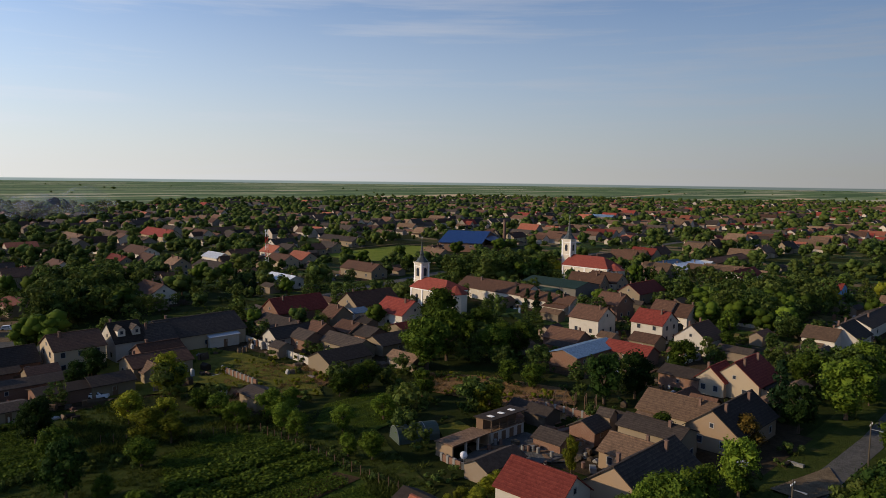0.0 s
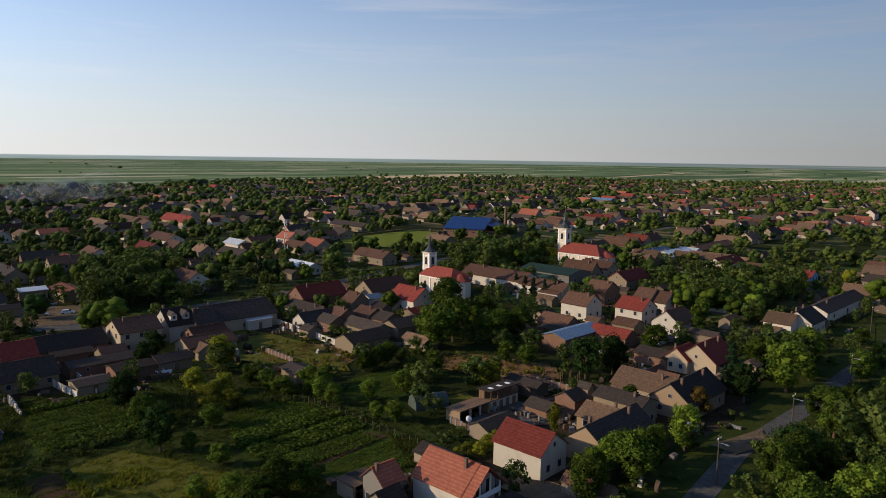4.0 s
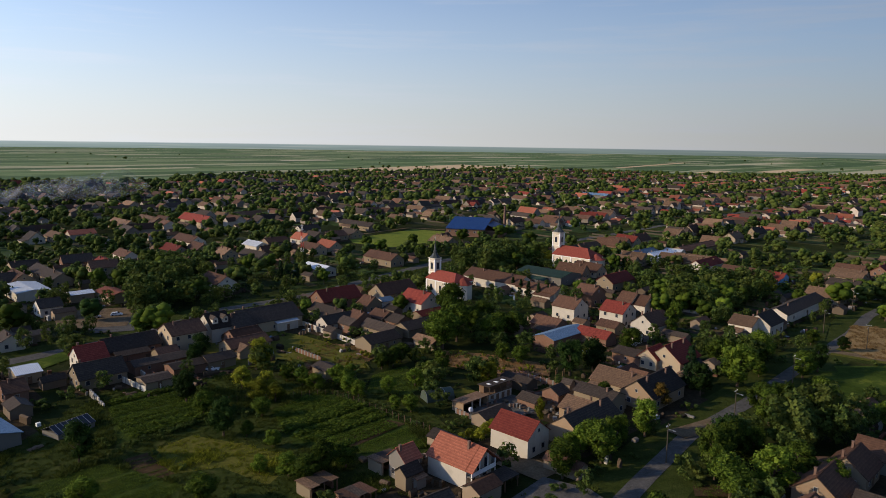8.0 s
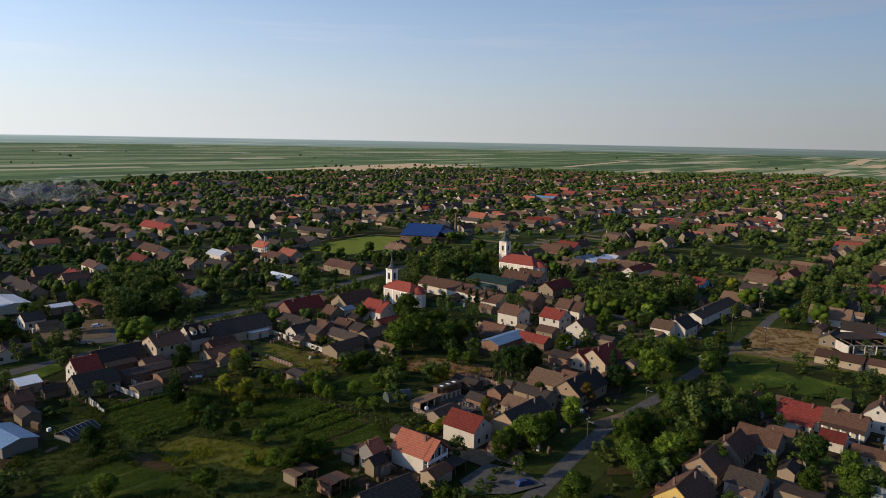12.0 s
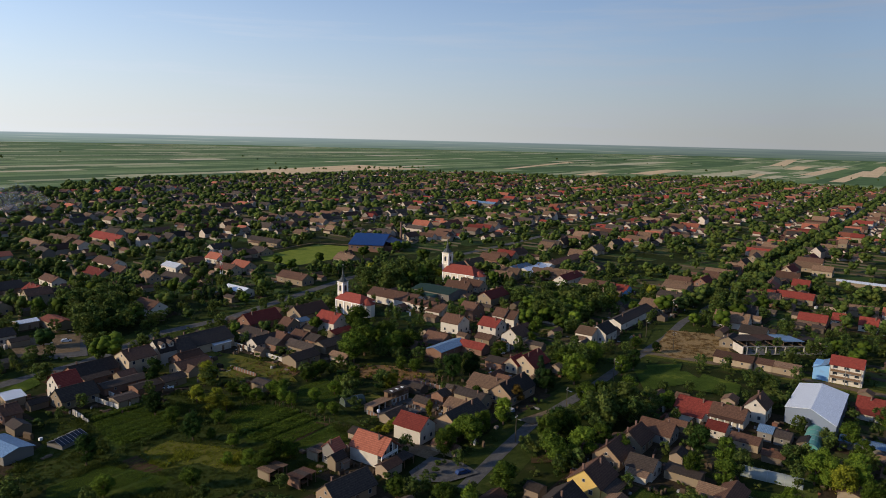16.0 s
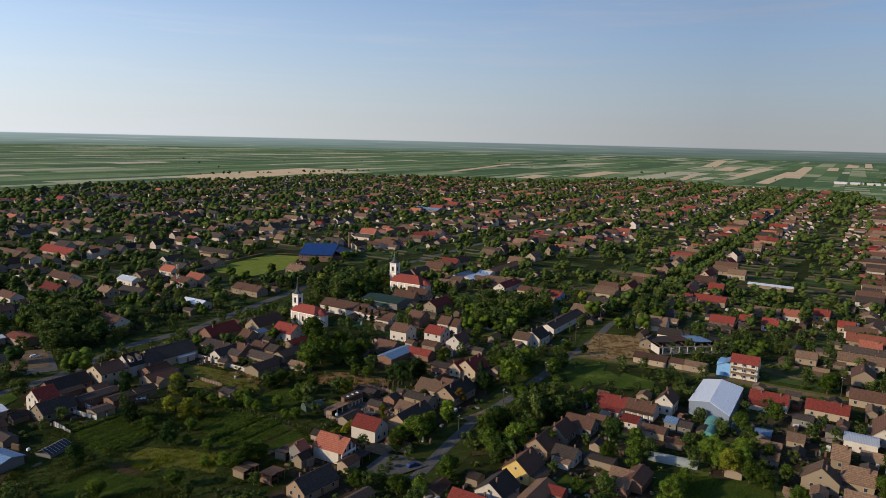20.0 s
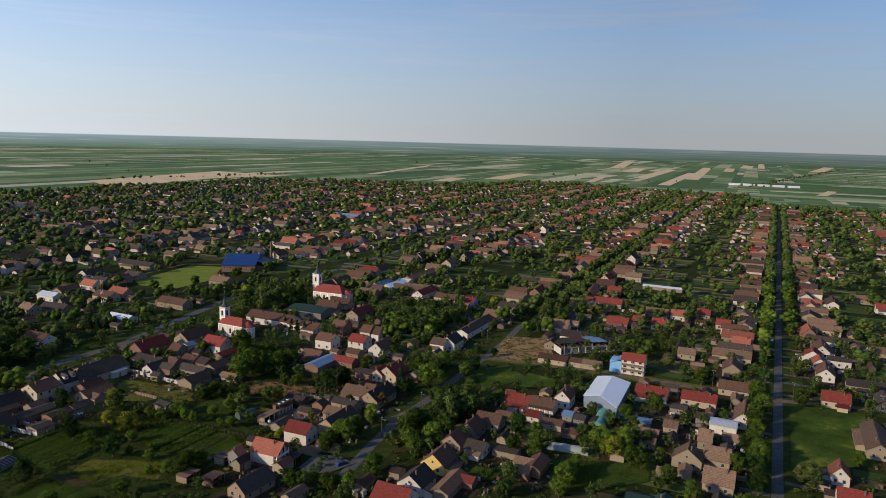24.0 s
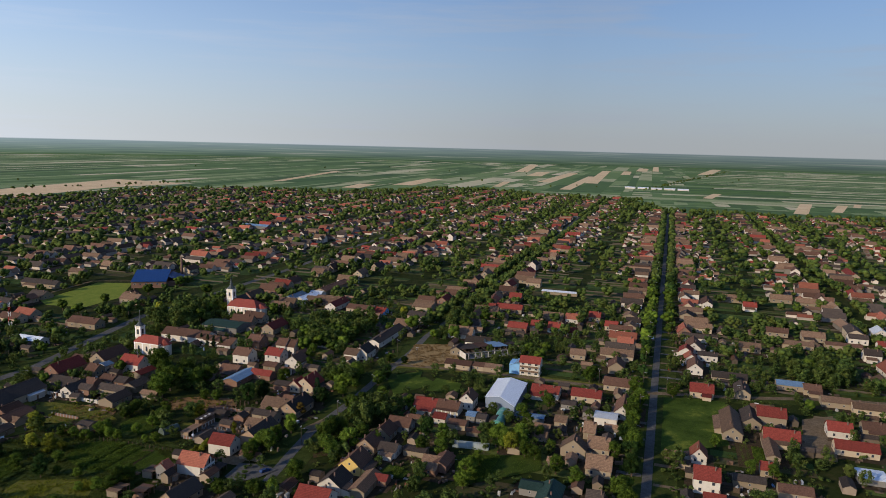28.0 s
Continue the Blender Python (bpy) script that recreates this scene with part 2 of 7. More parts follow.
GLASS = plain("window_glass", (0.03, 0.035, 0.045), 0.12, 0.0, 0.1)
FRAME = plain("window_frame_paint", (0.34, 0.31, 0.27), 0.7)
WOOD = plain("old_wood", (0.16, 0.10, 0.06), 0.85)
CONCRETE = plain("concrete", (0.22, 0.21, 0.19), 0.9)
WHITE_PAINT = plain("white_paint", (0.80, 0.78, 0.74), 0.6, 0, 0.15)
RED_PAINT = plain("red_paint", (0.50, 0.05, 0.04), 0.6)
STEEL = plain("steel", (0.35, 0.36, 0.37), 0.45, 0.8)
CHIMNEY = plain("chimney_brick", (0.17, 0.105, 0.078), 0.9, 0, 0.5)
ASPHALT = ground_material("asphalt", [(0.3, (0.066, 0.062, 0.056)), (0.7, (0.122, 0.115, 0.103))], 0.4, rough=0.85)
DIRT = ground_material("packed_dirt", [(0.3, (0.105, 0.073, 0.042)), (0.7, (0.190, 0.140, 0.085))], 0.4)
VERGE = ground_material("verge_grass", [(0.3, (0.022, 0.032, 0.006)), (0.55, (0.041, 0.053, 0.011)), (0.75, (0.077, 0.065, 0.021))], 0.3)
LAWN = ground_material("lawn", [(0.3, (0.021, 0.037, 0.006)), (0.52, (0.042, 0.062, 0.010)), (0.72, (0.082, 0.090, 0.017))], 0.14)
PITCH = ground_material("pitch_grass", [(0.3, (0.115, 0.150, 0.020)), (0.7, (0.185, 0.208, 0.032))], 0.15)
# the bright yellowish stop paints patches of sunlight into the grass colour
MOWN = ground_material("mown_lawn", [(0.38, (0.030, 0.050, 0.007)), (0.55, (0.058, 0.084, 0.012)), (0.68, (0.150, 0.165, 0.024))], 0.06)
SOIL = ground_material("garden_soil", [(0.3, (0.041, 0.026, 0.013)), (0.7, (0.082, 0.053, 0.026))], 0.5)
STUBBLE = ground_material("dry_weeds", [(0.3, (0.15, 0.085, 0.035)), (0.55, (0.22, 0.125, 0.055)), (0.75, (0.09, 0.10, 0.028))], 0.6)
GROUND = ground_material("village_ground", [(0.25, (0.011, 0.016, 0.004)), (0.5, (0.023, 0.030, 0.007)), (0.64, (0.042, 0.040, 0.013)), (0.78, (0.060, 0.045, 0.022))], 0.12,
                         spots=(0.018, 0.027, 0.005))

GREEN_LAND = ground_material("green_land", [(0.3, (0.07, 0.12, 0.035)), (0.7, (0.11, 0.17, 0.055))], 0.01)


def plot_material():
    m, n, l, p = material("garden_strips", 0.95)
    geo = n.new("ShaderNodeNewGeometry")
    tone = ramp(n, l, geo.outputs["Random Per Island"], [(0.0, (0.020, 0.040, 0.006)), (0.3, (0.034, 0.062, 0.009)), (0.5, (0.054, 0.086, 0.013)), (0.62, (0.092, 0.104, 0.020)), (0.78, (0.054, 0.042, 0.018)), (0.9, (0.086, 0.066, 0.028)), (1.0, (0.150, 0.122, 0.038))])
    fine, mid = noise_node(n, l, geo.outputs["Position"], 1.4, 5, 0.7), noise_node(n, l, geo.outputs["Position"], 0.16, 4)
    tone = mixed(n, l, ramp(n, l, mid, [(0.45, (0, 0, 0)), (0.65, (0.75, 0.75, 0.75))]), tone, (0.034, 0.050, 0.012))
    bumped(n, l, p, fine, 0.9, 0.3)
    l.new(shade(n, l, tone, scaled(n, l, fine, 0.4, 1.5)), p.inputs["Base Color"])
    return m


STRIPS = plot_material()
YARD = ground_material("trodden_yard", [(0.3, (0.028, 0.021, 0.012)), (0.7, (0.068, 0.049, 0.028))], 0.5)
BOARDS = plain("fence_boards", (0.085, 0.07, 0.05), 0.9, 0, 0.5)
STRAW = ground_material("dry_straw", [(0.3, (0.15, 0.10, 0.042)), (0.55, (0.28, 0.185, 0.08)), (0.75, (0.16, 0.13, 0.045))], 0.7)
MEADOW = ground_material("meadow", [(0.3, (0.062, 0.070, 0.012)), (0.55, (0.112, 0.106, 0.019)), (0.75, (0.165, 0.118, 0.032))], 0.3)

# ---- building blocks ----


def part(name, bm, mat, parent, label=""):
    """Links a bmesh, or a mesh, as one mesh object under a thing."""
    if isinstance(bm, bmesh.types.BMesh):
        me = bpy.data.meshes.new(name)
        bm.to_mesh(me)
        bm.free()
    else:
        me = bm
    if mat and not me.materials:
        me.materials.append(mat)
    ob = new(name, me)
    ob.parent = parent
    return tagged(ob, label)


def polys(name, verts, faces, mat=None):
    me = bpy.data.meshes.new(name)
    me.from_pydata(verts, [], faces)
    me.update()
    if mat:
        me.materials.append(mat)
    return me


def quads(name, V, F, mat):
    """A mesh from arrays, quickly."""
    me = bpy.data.meshes.new(name)
    V, F = np.asarray(V, np.float32), np.asarray(F, np.int32)
    me.vertices.add(len(V))
    me.vertices.foreach_set("co", V.ravel())
    me.loops.add(F.size)
    me.loops.foreach_set("vertex_index", F.ravel())
    me.polygons.add(len(F))
    me.polygons.foreach_set("loop_start", np.arange(len(F), dtype=np.int32) * F.shape[1])
    me.polygons.foreach_set("use_smooth", np.ones(len(F), dtype=bool))
    me.update(calc_edges=True)
    me.materials.append(mat)
    return me


def box(bm, x, y, z, sx, sy, sz, rz=0.0):
    """Adds a box whose base is centred at x, y, z."""
    m = Matrix.Translation((x, y, z + sz / 2)) @ Matrix.Rotation(rz, 4, "Z") @ Matrix.Diagonal((sx, sy, sz, 1))
    return bmesh.ops.create_cube(bm, size=1, matrix=m)["verts"]


def boxes(*rows):
    bm = bmesh.new()
    for r in rows:
        box(bm, *r)
    return bm


def thing(name, x, y, turn=0.0, z=0.0):
    ob = new(name)
    ob.matrix_world = pose(x, y, z, 0, 0, turn)
    ob.empty_display_size = 0.5
    return ob


def frustum(bm, x, y, z, r1, r2, h, n=10):
    m = Matrix.Translation((x, y, z + h / 2))
    bmesh.ops.create_cone(bm, cap_ends=True, segments=n, radius1=r1, radius2=r2, depth=h, matrix=m)


def gable_walls(L, W, eave, ridge):
    """The closed body of a house: its ridge runs along x."""
    a, b = L / 2, W / 2
    v = [(-a, -b, 0), (a, -b, 0), (a, b, 0), (-a, b, 0), (-a, -b, eave), (a, -b, eave), (a, b, eave), (-a, b, eave), (-a, 0, ridge), (a, 0, ridge)]
    f = [(0, 1, 5, 4), (2, 3, 7, 6), (1, 2, 6, 9, 5), (3, 0, 4, 8, 7), (4, 5, 9, 8), (7, 8, 9, 6), (3, 2, 1, 0)]
    return v, f


def slab(L, W, eave, ridge, side, over=0.45, thick=0.14, hip=0.0):
    """One slope of a gable roof with its eave and verge overhang."""
    a, b = L / 2 + 0.3, W / 2 + over
    drop = (ridge - eave) / (W / 2) * over
    low, up = [(-a, -b, eave - drop), (a, -b, eave - drop), (a - hip, 0.0, ridge), (-a + hip, 0.0, ridge)], thick
    v = [(x, side * -y, z + 0.02) for x, y, z in low] + [(x, side * -y, z + 0.02 + up) for x, y, z in low]
    f = [(0, 1, 2, 3), (7, 6, 5, 4), (0, 4, 5, 1), (1, 5, 6, 2), (3, 2, 6, 7), (0, 3, 7, 4)]
    return v, [tuple(reversed(q)) for q in f] if side > 0 else f


def window_mesh(w, h, name="window"):
    """A window in the xz plane that looks to -y: a frame and a pane set back in it, as one piece."""
    rings = [(w / 2, h / 2, 0.05), (w / 2, h / 2, -0.05), (w / 2 - 0.1, h / 2 - 0.1, -0.05), (w / 2 - 0.1, h / 2 - 0.1, -0.012)]
    V, F = [], []
    for a, b, y in rings:
        V += [(-a, y, -b), (a, y, -b), (a, y, b), (-a, y, b)]
    for r in range(3):
        F += [(4 * r + i, 4 * r + (i + 1) % 4, 4 * r + 4 + (i + 1) % 4, 4 * r + 4 + i) for i in range(4)]
    F.append((12, 13, 14, 15))
    me = polys(name, V, F, FRAME)
    me.materials.append(GLASS)
    me.polygons[12].material_index = 1
    return me


WINDOWS = {s: window_mesh(*s) for s in ((1.1, 1.3), (0.8, 0.9), (1.6, 1.3))}
DOOR = polys("door", *gable_walls(1.0, 0.08, 2.05, 2.06), WOOD)
TAKEN = [(-81.5, 147.5, 5.0, 3.6, radians(62)), (-22.4, 121.8, 3.4, 3.0, radians(45)), (-14.7, 117.2, 3.4, 3.0, radians(45)), (-10.6, 131.8, 3.4, 3.0, radians(45))]
HOMES = []
COLOUR_WORDS = {"red": "red tiled", "pink": "orange-pink tiled", "brown": "weathered brown tiled", "tan": "pale sun-bleached tiled", "grey": "dark grey tiled",
                "green": "mossy green", "blue": "light blue sheet", "white": "pale metal sheet"}
WALL_WORDS = {"white": "white plastered", "cream": "cream plastered", "beige": "beige weathered plaster", "brick": "bare red brick", "grey": "grey rendered",
              "yellow": "yellow plastered", "blue": "light blue painted", "tan": "tan plastered"}
CHIMNEY_MESH = {}


def chimney_mesh(h):
    h = round(h * 2) / 2
    if h not in CHIMNEY_MESH:
        bm = boxes((0, 0, 0, 0.45, 0.45, h), (0, 0, h, 0.56, 0.56, 0.1))
        me = bpy.data.meshes.new("chimney")
        bm.to_mesh(me)
        bm.free()
        me.materials.append(CHIMNEY)
        CHIMNEY_MESH[h] = me
    return CHIMNEY_MESH[h]


def house(x, y, turn, L, W, eave, ridge, roof, wall, win=None, dish=0, blank=0, dorm=0, stacks=None, group="", bare=0):
    """A gabled house or shed; the ridge runs along turn. win: storeys with windows. blank: 1 for no windows in the long walls."""
    rng = random.Random(int(x * 31 + y * 17))
    shed = ridge < 4.7
    name = "shed" if shed else "house"
    h = thing(name, x, y, turn)
    tagged(h, "%s %s with a %s roof" % (WALL_WORDS[wall], "low yard shed" if shed else ("two-storey house" if eave > 4.8 else "single-storey village house"), COLOUR_WORDS[roof]), name, group)
    part("wall", polys("wall", *gable_walls(L, W, eave, ridge), WALLS[wall]), None, h)
    for side in (-1, 1):
        part("roof_slope", polys("roof_slope", *slab(L, W, eave, ridge, side), ROOFS[roof]), None, h)
    TAKEN.append((x, y, L / 2 + 1.0, W / 2 + 1.0, radians(turn)))
    HOMES.append((x, y, turn, L, W, shed))
    if not shed:
        part("ridge_cap", boxes((0, 0, ridge + 0.12, L + 0.5, 0.32, 0.10)), ROOFS[roof], h)
        for k in range(stacks if stacks is not None else 1 if L < 9 or rng.random() < 0.6 else 2):
            c = part("chimney", chimney_mesh(1.5), None, h)
            c.location = ((-0.3 + 0.55 * k) * L + rng.uniform(-0.6, 0.6), rng.choice((-1, 1)) * 0.12 * W, ridge - 0.8)
    storeys = win if win is not None else (0 if ridge < 3.5 else 1 if eave < 4.6 else 2)
    size = (0.8, 0.9) if shed else (1.1, 1.3)
    for k in range(storeys):
        z = 1.7 + 2.75 * k
        if z + 0.7 > eave:
            continue
        for side in (-1, 1):
            count = 0 if blank else max(1, min(3, int(L / (3.6 if not shed else 6.0))))
            for i in range(count):
                w = part("window", WINDOWS[size], None, h)
                w.location = ((i + 0.5) / count * L - L / 2, side * (W / 2 + 0.03), z)
                w.rotation_euler.z = 0 if side < 0 else math.pi
            if not shed:
                for i in (-1, 1):
                    w = part("window", WINDOWS[size], None, h)
                    w.location = (side * (L / 2 + 0.03), i * W * 0.22, z)
                    w.rotation_euler.z = math.pi / 2 if side > 0 else -math.pi / 2
    if not shed and ridge - eave > 2.6 and storeys:
        for side in (-1, 1):
            w = part("window", WINDOWS[(0.8, 0.9)], None, h, "small attic window")
            w.location = (side * (L / 2 + 0.03), 0, eave + 0.9)
            w.rotation_euler.z = math.pi / 2 if side > 0 else -math.pi / 2
    for k in range(dorm):
        dx, dy, dz = (k + 0.5) / dorm * L - L / 2, -W * 0.27, eave + (ridge - eave) * 0.3
        dm = part("dormer", polys("dormer", *gable_walls(3.0, 1.7, 1.5, 2.3), WALLS[wall]), None, h)
        dm.location, dm.rotation_euler.z = (dx, dy, dz), math.pi / 2
        for side in (-1, 1):
            part("dormer_roof", polys("dormer_roof", *slab(3.0, 1.7, 1.5, 2.3, side, 0.2, 0.1), ROOFS[roof]), None, dm)
        w = part("dormer_window", WINDOWS[(0.8, 0.9)], None, dm)
        w.location, w.rotation_euler.z = (-1.53, 0, 0.9), -math.pi / 2
    d = part("door", DOOR, None, h)
    d.location = (L * 0.02, -(W / 2 + 0.04), 0.02)
    if not shed and not bare and rng.random() < 0.6:
        q, w, k = rng.choice((-1, 1)), rng.uniform(2.2, 3.4), rng.uniform(0.35, 0.8)
        a, b0, b1, top = L * k / 2, W / 2, W / 2 + w, min(eave - 0.2, 3.0)
        cx = rng.uniform(-1, 1) * (L / 2 - a)
        annex = part("annex", polys("annex", [(x0 + cx, q * y0, z0) for x0, y0, z0 in ((-a, b0 - 0.02, 0), (a, b0 - 0.02, 0), (a, b1, 0), (-a, b1, 0), (-a, b0 - 0.02, top), (a, b0 - 0.02, top), (a, b1, top - 0.8), (-a, b1, top - 0.8))],
                                     [(0, 1, 5, 4), (1, 2, 6, 5), (2, 3, 7, 6), (3, 0, 4, 7), (4, 5, 6, 7)], WALLS[wall]), None, h, "lean-to annex")
        part("annex_roof", polys("annex_roof", [(x0 + cx, q * y0, z0) for x0, y0, z0 in ((-a - 0.3, b0, top + 0.04), (a + 0.3, b0, top + 0.04), (a + 0.3, b1 + 0.4, top - 0.87), (-a - 0.3, b1 + 0.4, top - 0.87),
                                                 (-a - 0.3, b0, top + 0.16), (a + 0.3, b0, top + 0.16), (a + 0.3, b1 + 0.4, top - 0.75), (-a - 0.3, b1 + 0.4, top - 0.75))],
                                   [(4, 5, 6, 7), (3, 2, 1, 0), (0, 1, 5, 4), (1, 2, 6, 5), (2, 3, 7, 6), (3, 0, 4, 7)], ROOFS[rng.choice((roof, "grey", "tan"))]), None, annex)
    if dish:
        bm = bmesh.new()
        bmesh.ops.create_cone(bm, cap_ends=True, segments=16, radius1=0.5, radius2=0.2, depth=0.16, matrix=pose(L * 0.12, -W * 0.3, eave + 1.6, 75))
        part("satellite_dish", bm, WHITE_PAINT, h, "round white satellite dish")
    return h


# ---- trees ----


def crown_arrays(rng, kind, blobs, leaves, leaf):
    """Leaf clumps on many small balls that fill an uneven crown, for a tree 1 m high."""
    V, N, core = [], [], []
    for _ in range(blobs):
        if kind == "cone":
            z = 0.12 + 0.82 * rng.random() ** 1.3
            r, a = 0.20 * (1.0 - z) * rng.uniform(0.5, 1.1), rng.uniform(0, 2 * math.pi)
            c, s = np.array([r * math.cos(a), r * math.sin(a), z]), 0.05 + 0.07 * (1 - z)
        else:
            a, z = rng.uniform(0, 2 * math.pi), rng.uniform(-1, 1)
            r = math.sqrt(max(0, 1 - z * z)) * rng.uniform(0.45, 1.0)
            c = np.array([0.31 * r * math.cos(a), 0.31 * r * math.sin(a), 0.56 + 0.32 * z])
            s = rng.uniform(0.09, 0.17)
        nr = np.random.RandomState(rng.randrange(1 << 30))
        d = nr.normal(size=(leaves, 3))
        d[:, 2] += 0.25
        d /= np.linalg.norm(d, axis=1)[:, None]
        V.append(c + d * s * nr.uniform(0.75, 1.08, (leaves, 1)))
        N.append(d + nr.normal(size=(leaves, 3)) * 0.3)
        inner = max(2, leaves // 6)
        core.append((c + d[:inner] * s * 0.45, d[:inner], s * 0.45))
    P, N = np.concatenate(V), np.concatenate(N)
    N /= np.linalg.norm(N, axis=1)[:, None]
    nr = np.random.RandomState(rng.randrange(1 << 30))
    A = np.cross(N, nr.normal(size=N.shape))
    A /= np.linalg.norm(A, axis=1)[:, None]
    B = np.cross(N, A)
    s = leaf * nr.uniform(0.6, 1.3, (len(P), 1))
    if core:
        P2, N2 = np.concatenate([k[0] for k in core]), np.concatenate([k[1] for k in core])
        A2 = np.cross(N2, nr.normal(size=N2.shape))
        A2 /= np.linalg.norm(A2, axis=1)[:, None]
        P, A, B = np.concatenate([P, P2]), np.concatenate([A, A2]), np.concatenate([B, np.cross(N2, A2)])
        s = np.concatenate([s, np.concatenate([np.full((len(k[0]), 1), k[2]) for k in core])])
    Q = np.stack([P - A * s - B * s * 0.6, P + A * s * 1.1 - B * s * 0.5, P + A * s * 0.1 + B * s * 1.2], 1)
    return Q.reshape(-1, 3), np.arange(len(P) * 3).reshape(-1, 3)


PHI = (1 + 5 ** 0.5) / 2
ICO_V = np.array([(-1, PHI, 0), (1, PHI, 0), (-1, -PHI, 0), (1, -PHI, 0), (0, -1, PHI), (0, 1, PHI), (0, -1, -PHI), (0, 1, -PHI), (PHI, 0, -1), (PHI, 0, 1), (-PHI, 0, -1), (-PHI, 0, 1)]) / math.hypot(1, PHI)
ICO_F = np.array([f for f in itertools.combinations(range(12), 3) if all(np.linalg.norm(ICO_V[a] - ICO_V[b]) < 1.1 for a, b in itertools.combinations(f, 2))])
for f in ICO_F:
    if np.dot(np.cross(ICO_V[f[1]] - ICO_V[f[0]], ICO_V[f[2]] - ICO_V[f[0]]), ICO_V[f[0]]) < 0:
        f[1], f[2] = f[2], f[1]


def clump_arrays(seed, clumps, leaves, leaf, low=0.30, high=0.80, spread=0.25, size=(0.12, 0.20)):
    """A crown 1 m high of knobbly foliage clumps with a fringe of single leaves; triangles only."""
    nr = np.random.RandomState(seed)
    V, F, count = [], [], 0
    for k in range(clumps):
        a, z = 2.4 * k + nr.uniform(-0.5, 0.5), low + (high - low) * ((k + 0.5) / clumps + nr.uniform(-0.08, 0.08))
        bulge = math.sin(math.pi * min(1, max(0.08, (z - low + 0.16) / (high - low + 0.34))))
        r, s = spread * bulge * nr.uniform(0.55, 1.05), nr.uniform(*size) * (0.75 + 0.35 * bulge)
        c = np.array((r * math.cos(a), r * math.sin(a), z))
        spin = np.linalg.qr(nr.normal(size=(3, 3)))[0]
        spin *= np.sign(np.linalg.det(spin))
        V.append(c + (ICO_V @ spin.T) * s * nr.uniform(0.78, 1.2, (12, 1)) * (1, 1, 0.85))
        F.append(ICO_F + count)
        count += 12
        d = nr.normal(size=(leaves, 3)) + (0, 0, 0.2)
        d /= np.linalg.norm(d, axis=1)[:, None]
        p = c + d * s * nr.uniform(0.92, 1.28, (leaves, 1)) * (1, 1, 0.9)
        A = np.cross(d + nr.normal(size=d.shape) * 0.5, nr.normal(size=d.shape))
        A /= np.linalg.norm(A, axis=1)[:, None]
        B = np.cross(d, A)
        w = leaf * nr.uniform(0.6, 1.4, (leaves, 1))
        V.append(np.stack([p - A * w, p + A * w * 0.9 - B * w * 0.5, p + B * w * 1.3], 1).reshape(-1, 3))
        F.append(np.arange(3 * leaves).reshape(-1, 3) + count)
        count += 3 * leaves
    return np.concatenate(V), np.concatenate(F)


def tuft_arrays(seed, blades, width, lean):
    """A tuft 1 m high of narrow upright blades."""
    nr = np.random.RandomState(seed)
    a, r = nr.uniform(0, 6.283, blades), 0.42 * np.sqrt(nr.uniform(0, 1, blades))
    root = np.stack([r * np.cos(a), r * np.sin(a), 0 * r], 1)
    tip = root + np.stack([lean * nr.normal(size=blades), lean * nr.normal(size=blades), nr.uniform(0.45, 1.0, blades)], 1)
    b = nr.uniform(0, 6.283, blades)
    side = np.stack([np.cos(b), np.sin(b), 0 * b], 1) * width * nr.uniform(0.6, 1.3, (blades, 1))
    return np.stack([root - side * 0.5, root * 0.6 + tip * 0.4 + side, tip], 1).reshape(-1, 3), np.arange(3 * blades).reshape(-1, 3)


def trunk_mesh(rng, cone):
    bm = bmesh.new()
    frustum(bm, 0, 0, 0, 0.030, 0.016, 0.45 if not cone else 0.9, 7)
    if not cone:
        for k in range(5):
            a = 2 * math.pi * k / 5 + rng.uniform(-0.4, 0.4)
            m = pose(0, 0, 0.30 + 0.04 * k, 0, 0, math.degrees(a)) @ pose(0, 0, 0, 0, rng.uniform(28, 50), 0) @ Matrix.Translation((0, 0, 0.16))
            bmesh.ops.create_cone(bm, cap_ends=True, segments=5, radius1=0.013, radius2=0.004, depth=0.32, matrix=m)
    me = bpy.data.meshes.new("trunk")
    bm.to_mesh(me)
    bm.free()
    me.materials.append(BARK)
    return me


CROWNS = [crown_arrays(random.Random(k), "round", 34, 74, 0.0205) for k in range(6)]
CONES = [crown_arrays(random.Random(100 + k), "cone", 40, 36, 0.024) for k in range(2)]
LOOSE = [clump_arrays(60 + k, 13, 20, 0.030) for k in range(4)]
TRUNKS = [trunk_mesh(random.Random(k), False) for k in range(3)]
CONE_TRUNK = trunk_mesh(random.Random(9), True)
CROWN_MESH = {}
TREE_WORDS = {"green": "leafy green deciduous tree with a broad crown", "light": "bright green sunlit tree with a loose crown", "yellow": "small yellow-green tree in a garden",
              "dark": "dense dark green tree with a round crown", "conifer": "narrow dark green conifer tree", "autumn": "small tree with brownish leaves"}
TREES = []


def tree(x, y, h, kind, wide=None):
    rng = random.Random(int(x * 13 + y * 7))
    cone = kind == "conifer"
    pool = CONES if cone else CROWNS if math.hypot(x - 40, y - 60) < 200 else LOOSE
    k = rng.randrange(len(pool))
    key = (kind, k, pool is LOOSE)
    if key not in CROWN_MESH:
        CROWN_MESH[key] = quads("crown", *pool[k], LEAF[kind])
    t = thing("tree", x, y, rng.uniform(0, 360))
    w = wide or (rng.uniform(0.9, 1.25) if h > 6 else rng.uniform(1.1, 1.5))
    t.scale = (h * w, h * w, h)
    tagged(t, TREE_WORDS[kind], "tree")
    part("crown", CROWN_MESH[key], None, t)
    part("trunk", CONE_TRUNK if cone else TRUNKS[k % 3], None, t)
    TREES.append((x, y, h * w * 0.35))
    return t


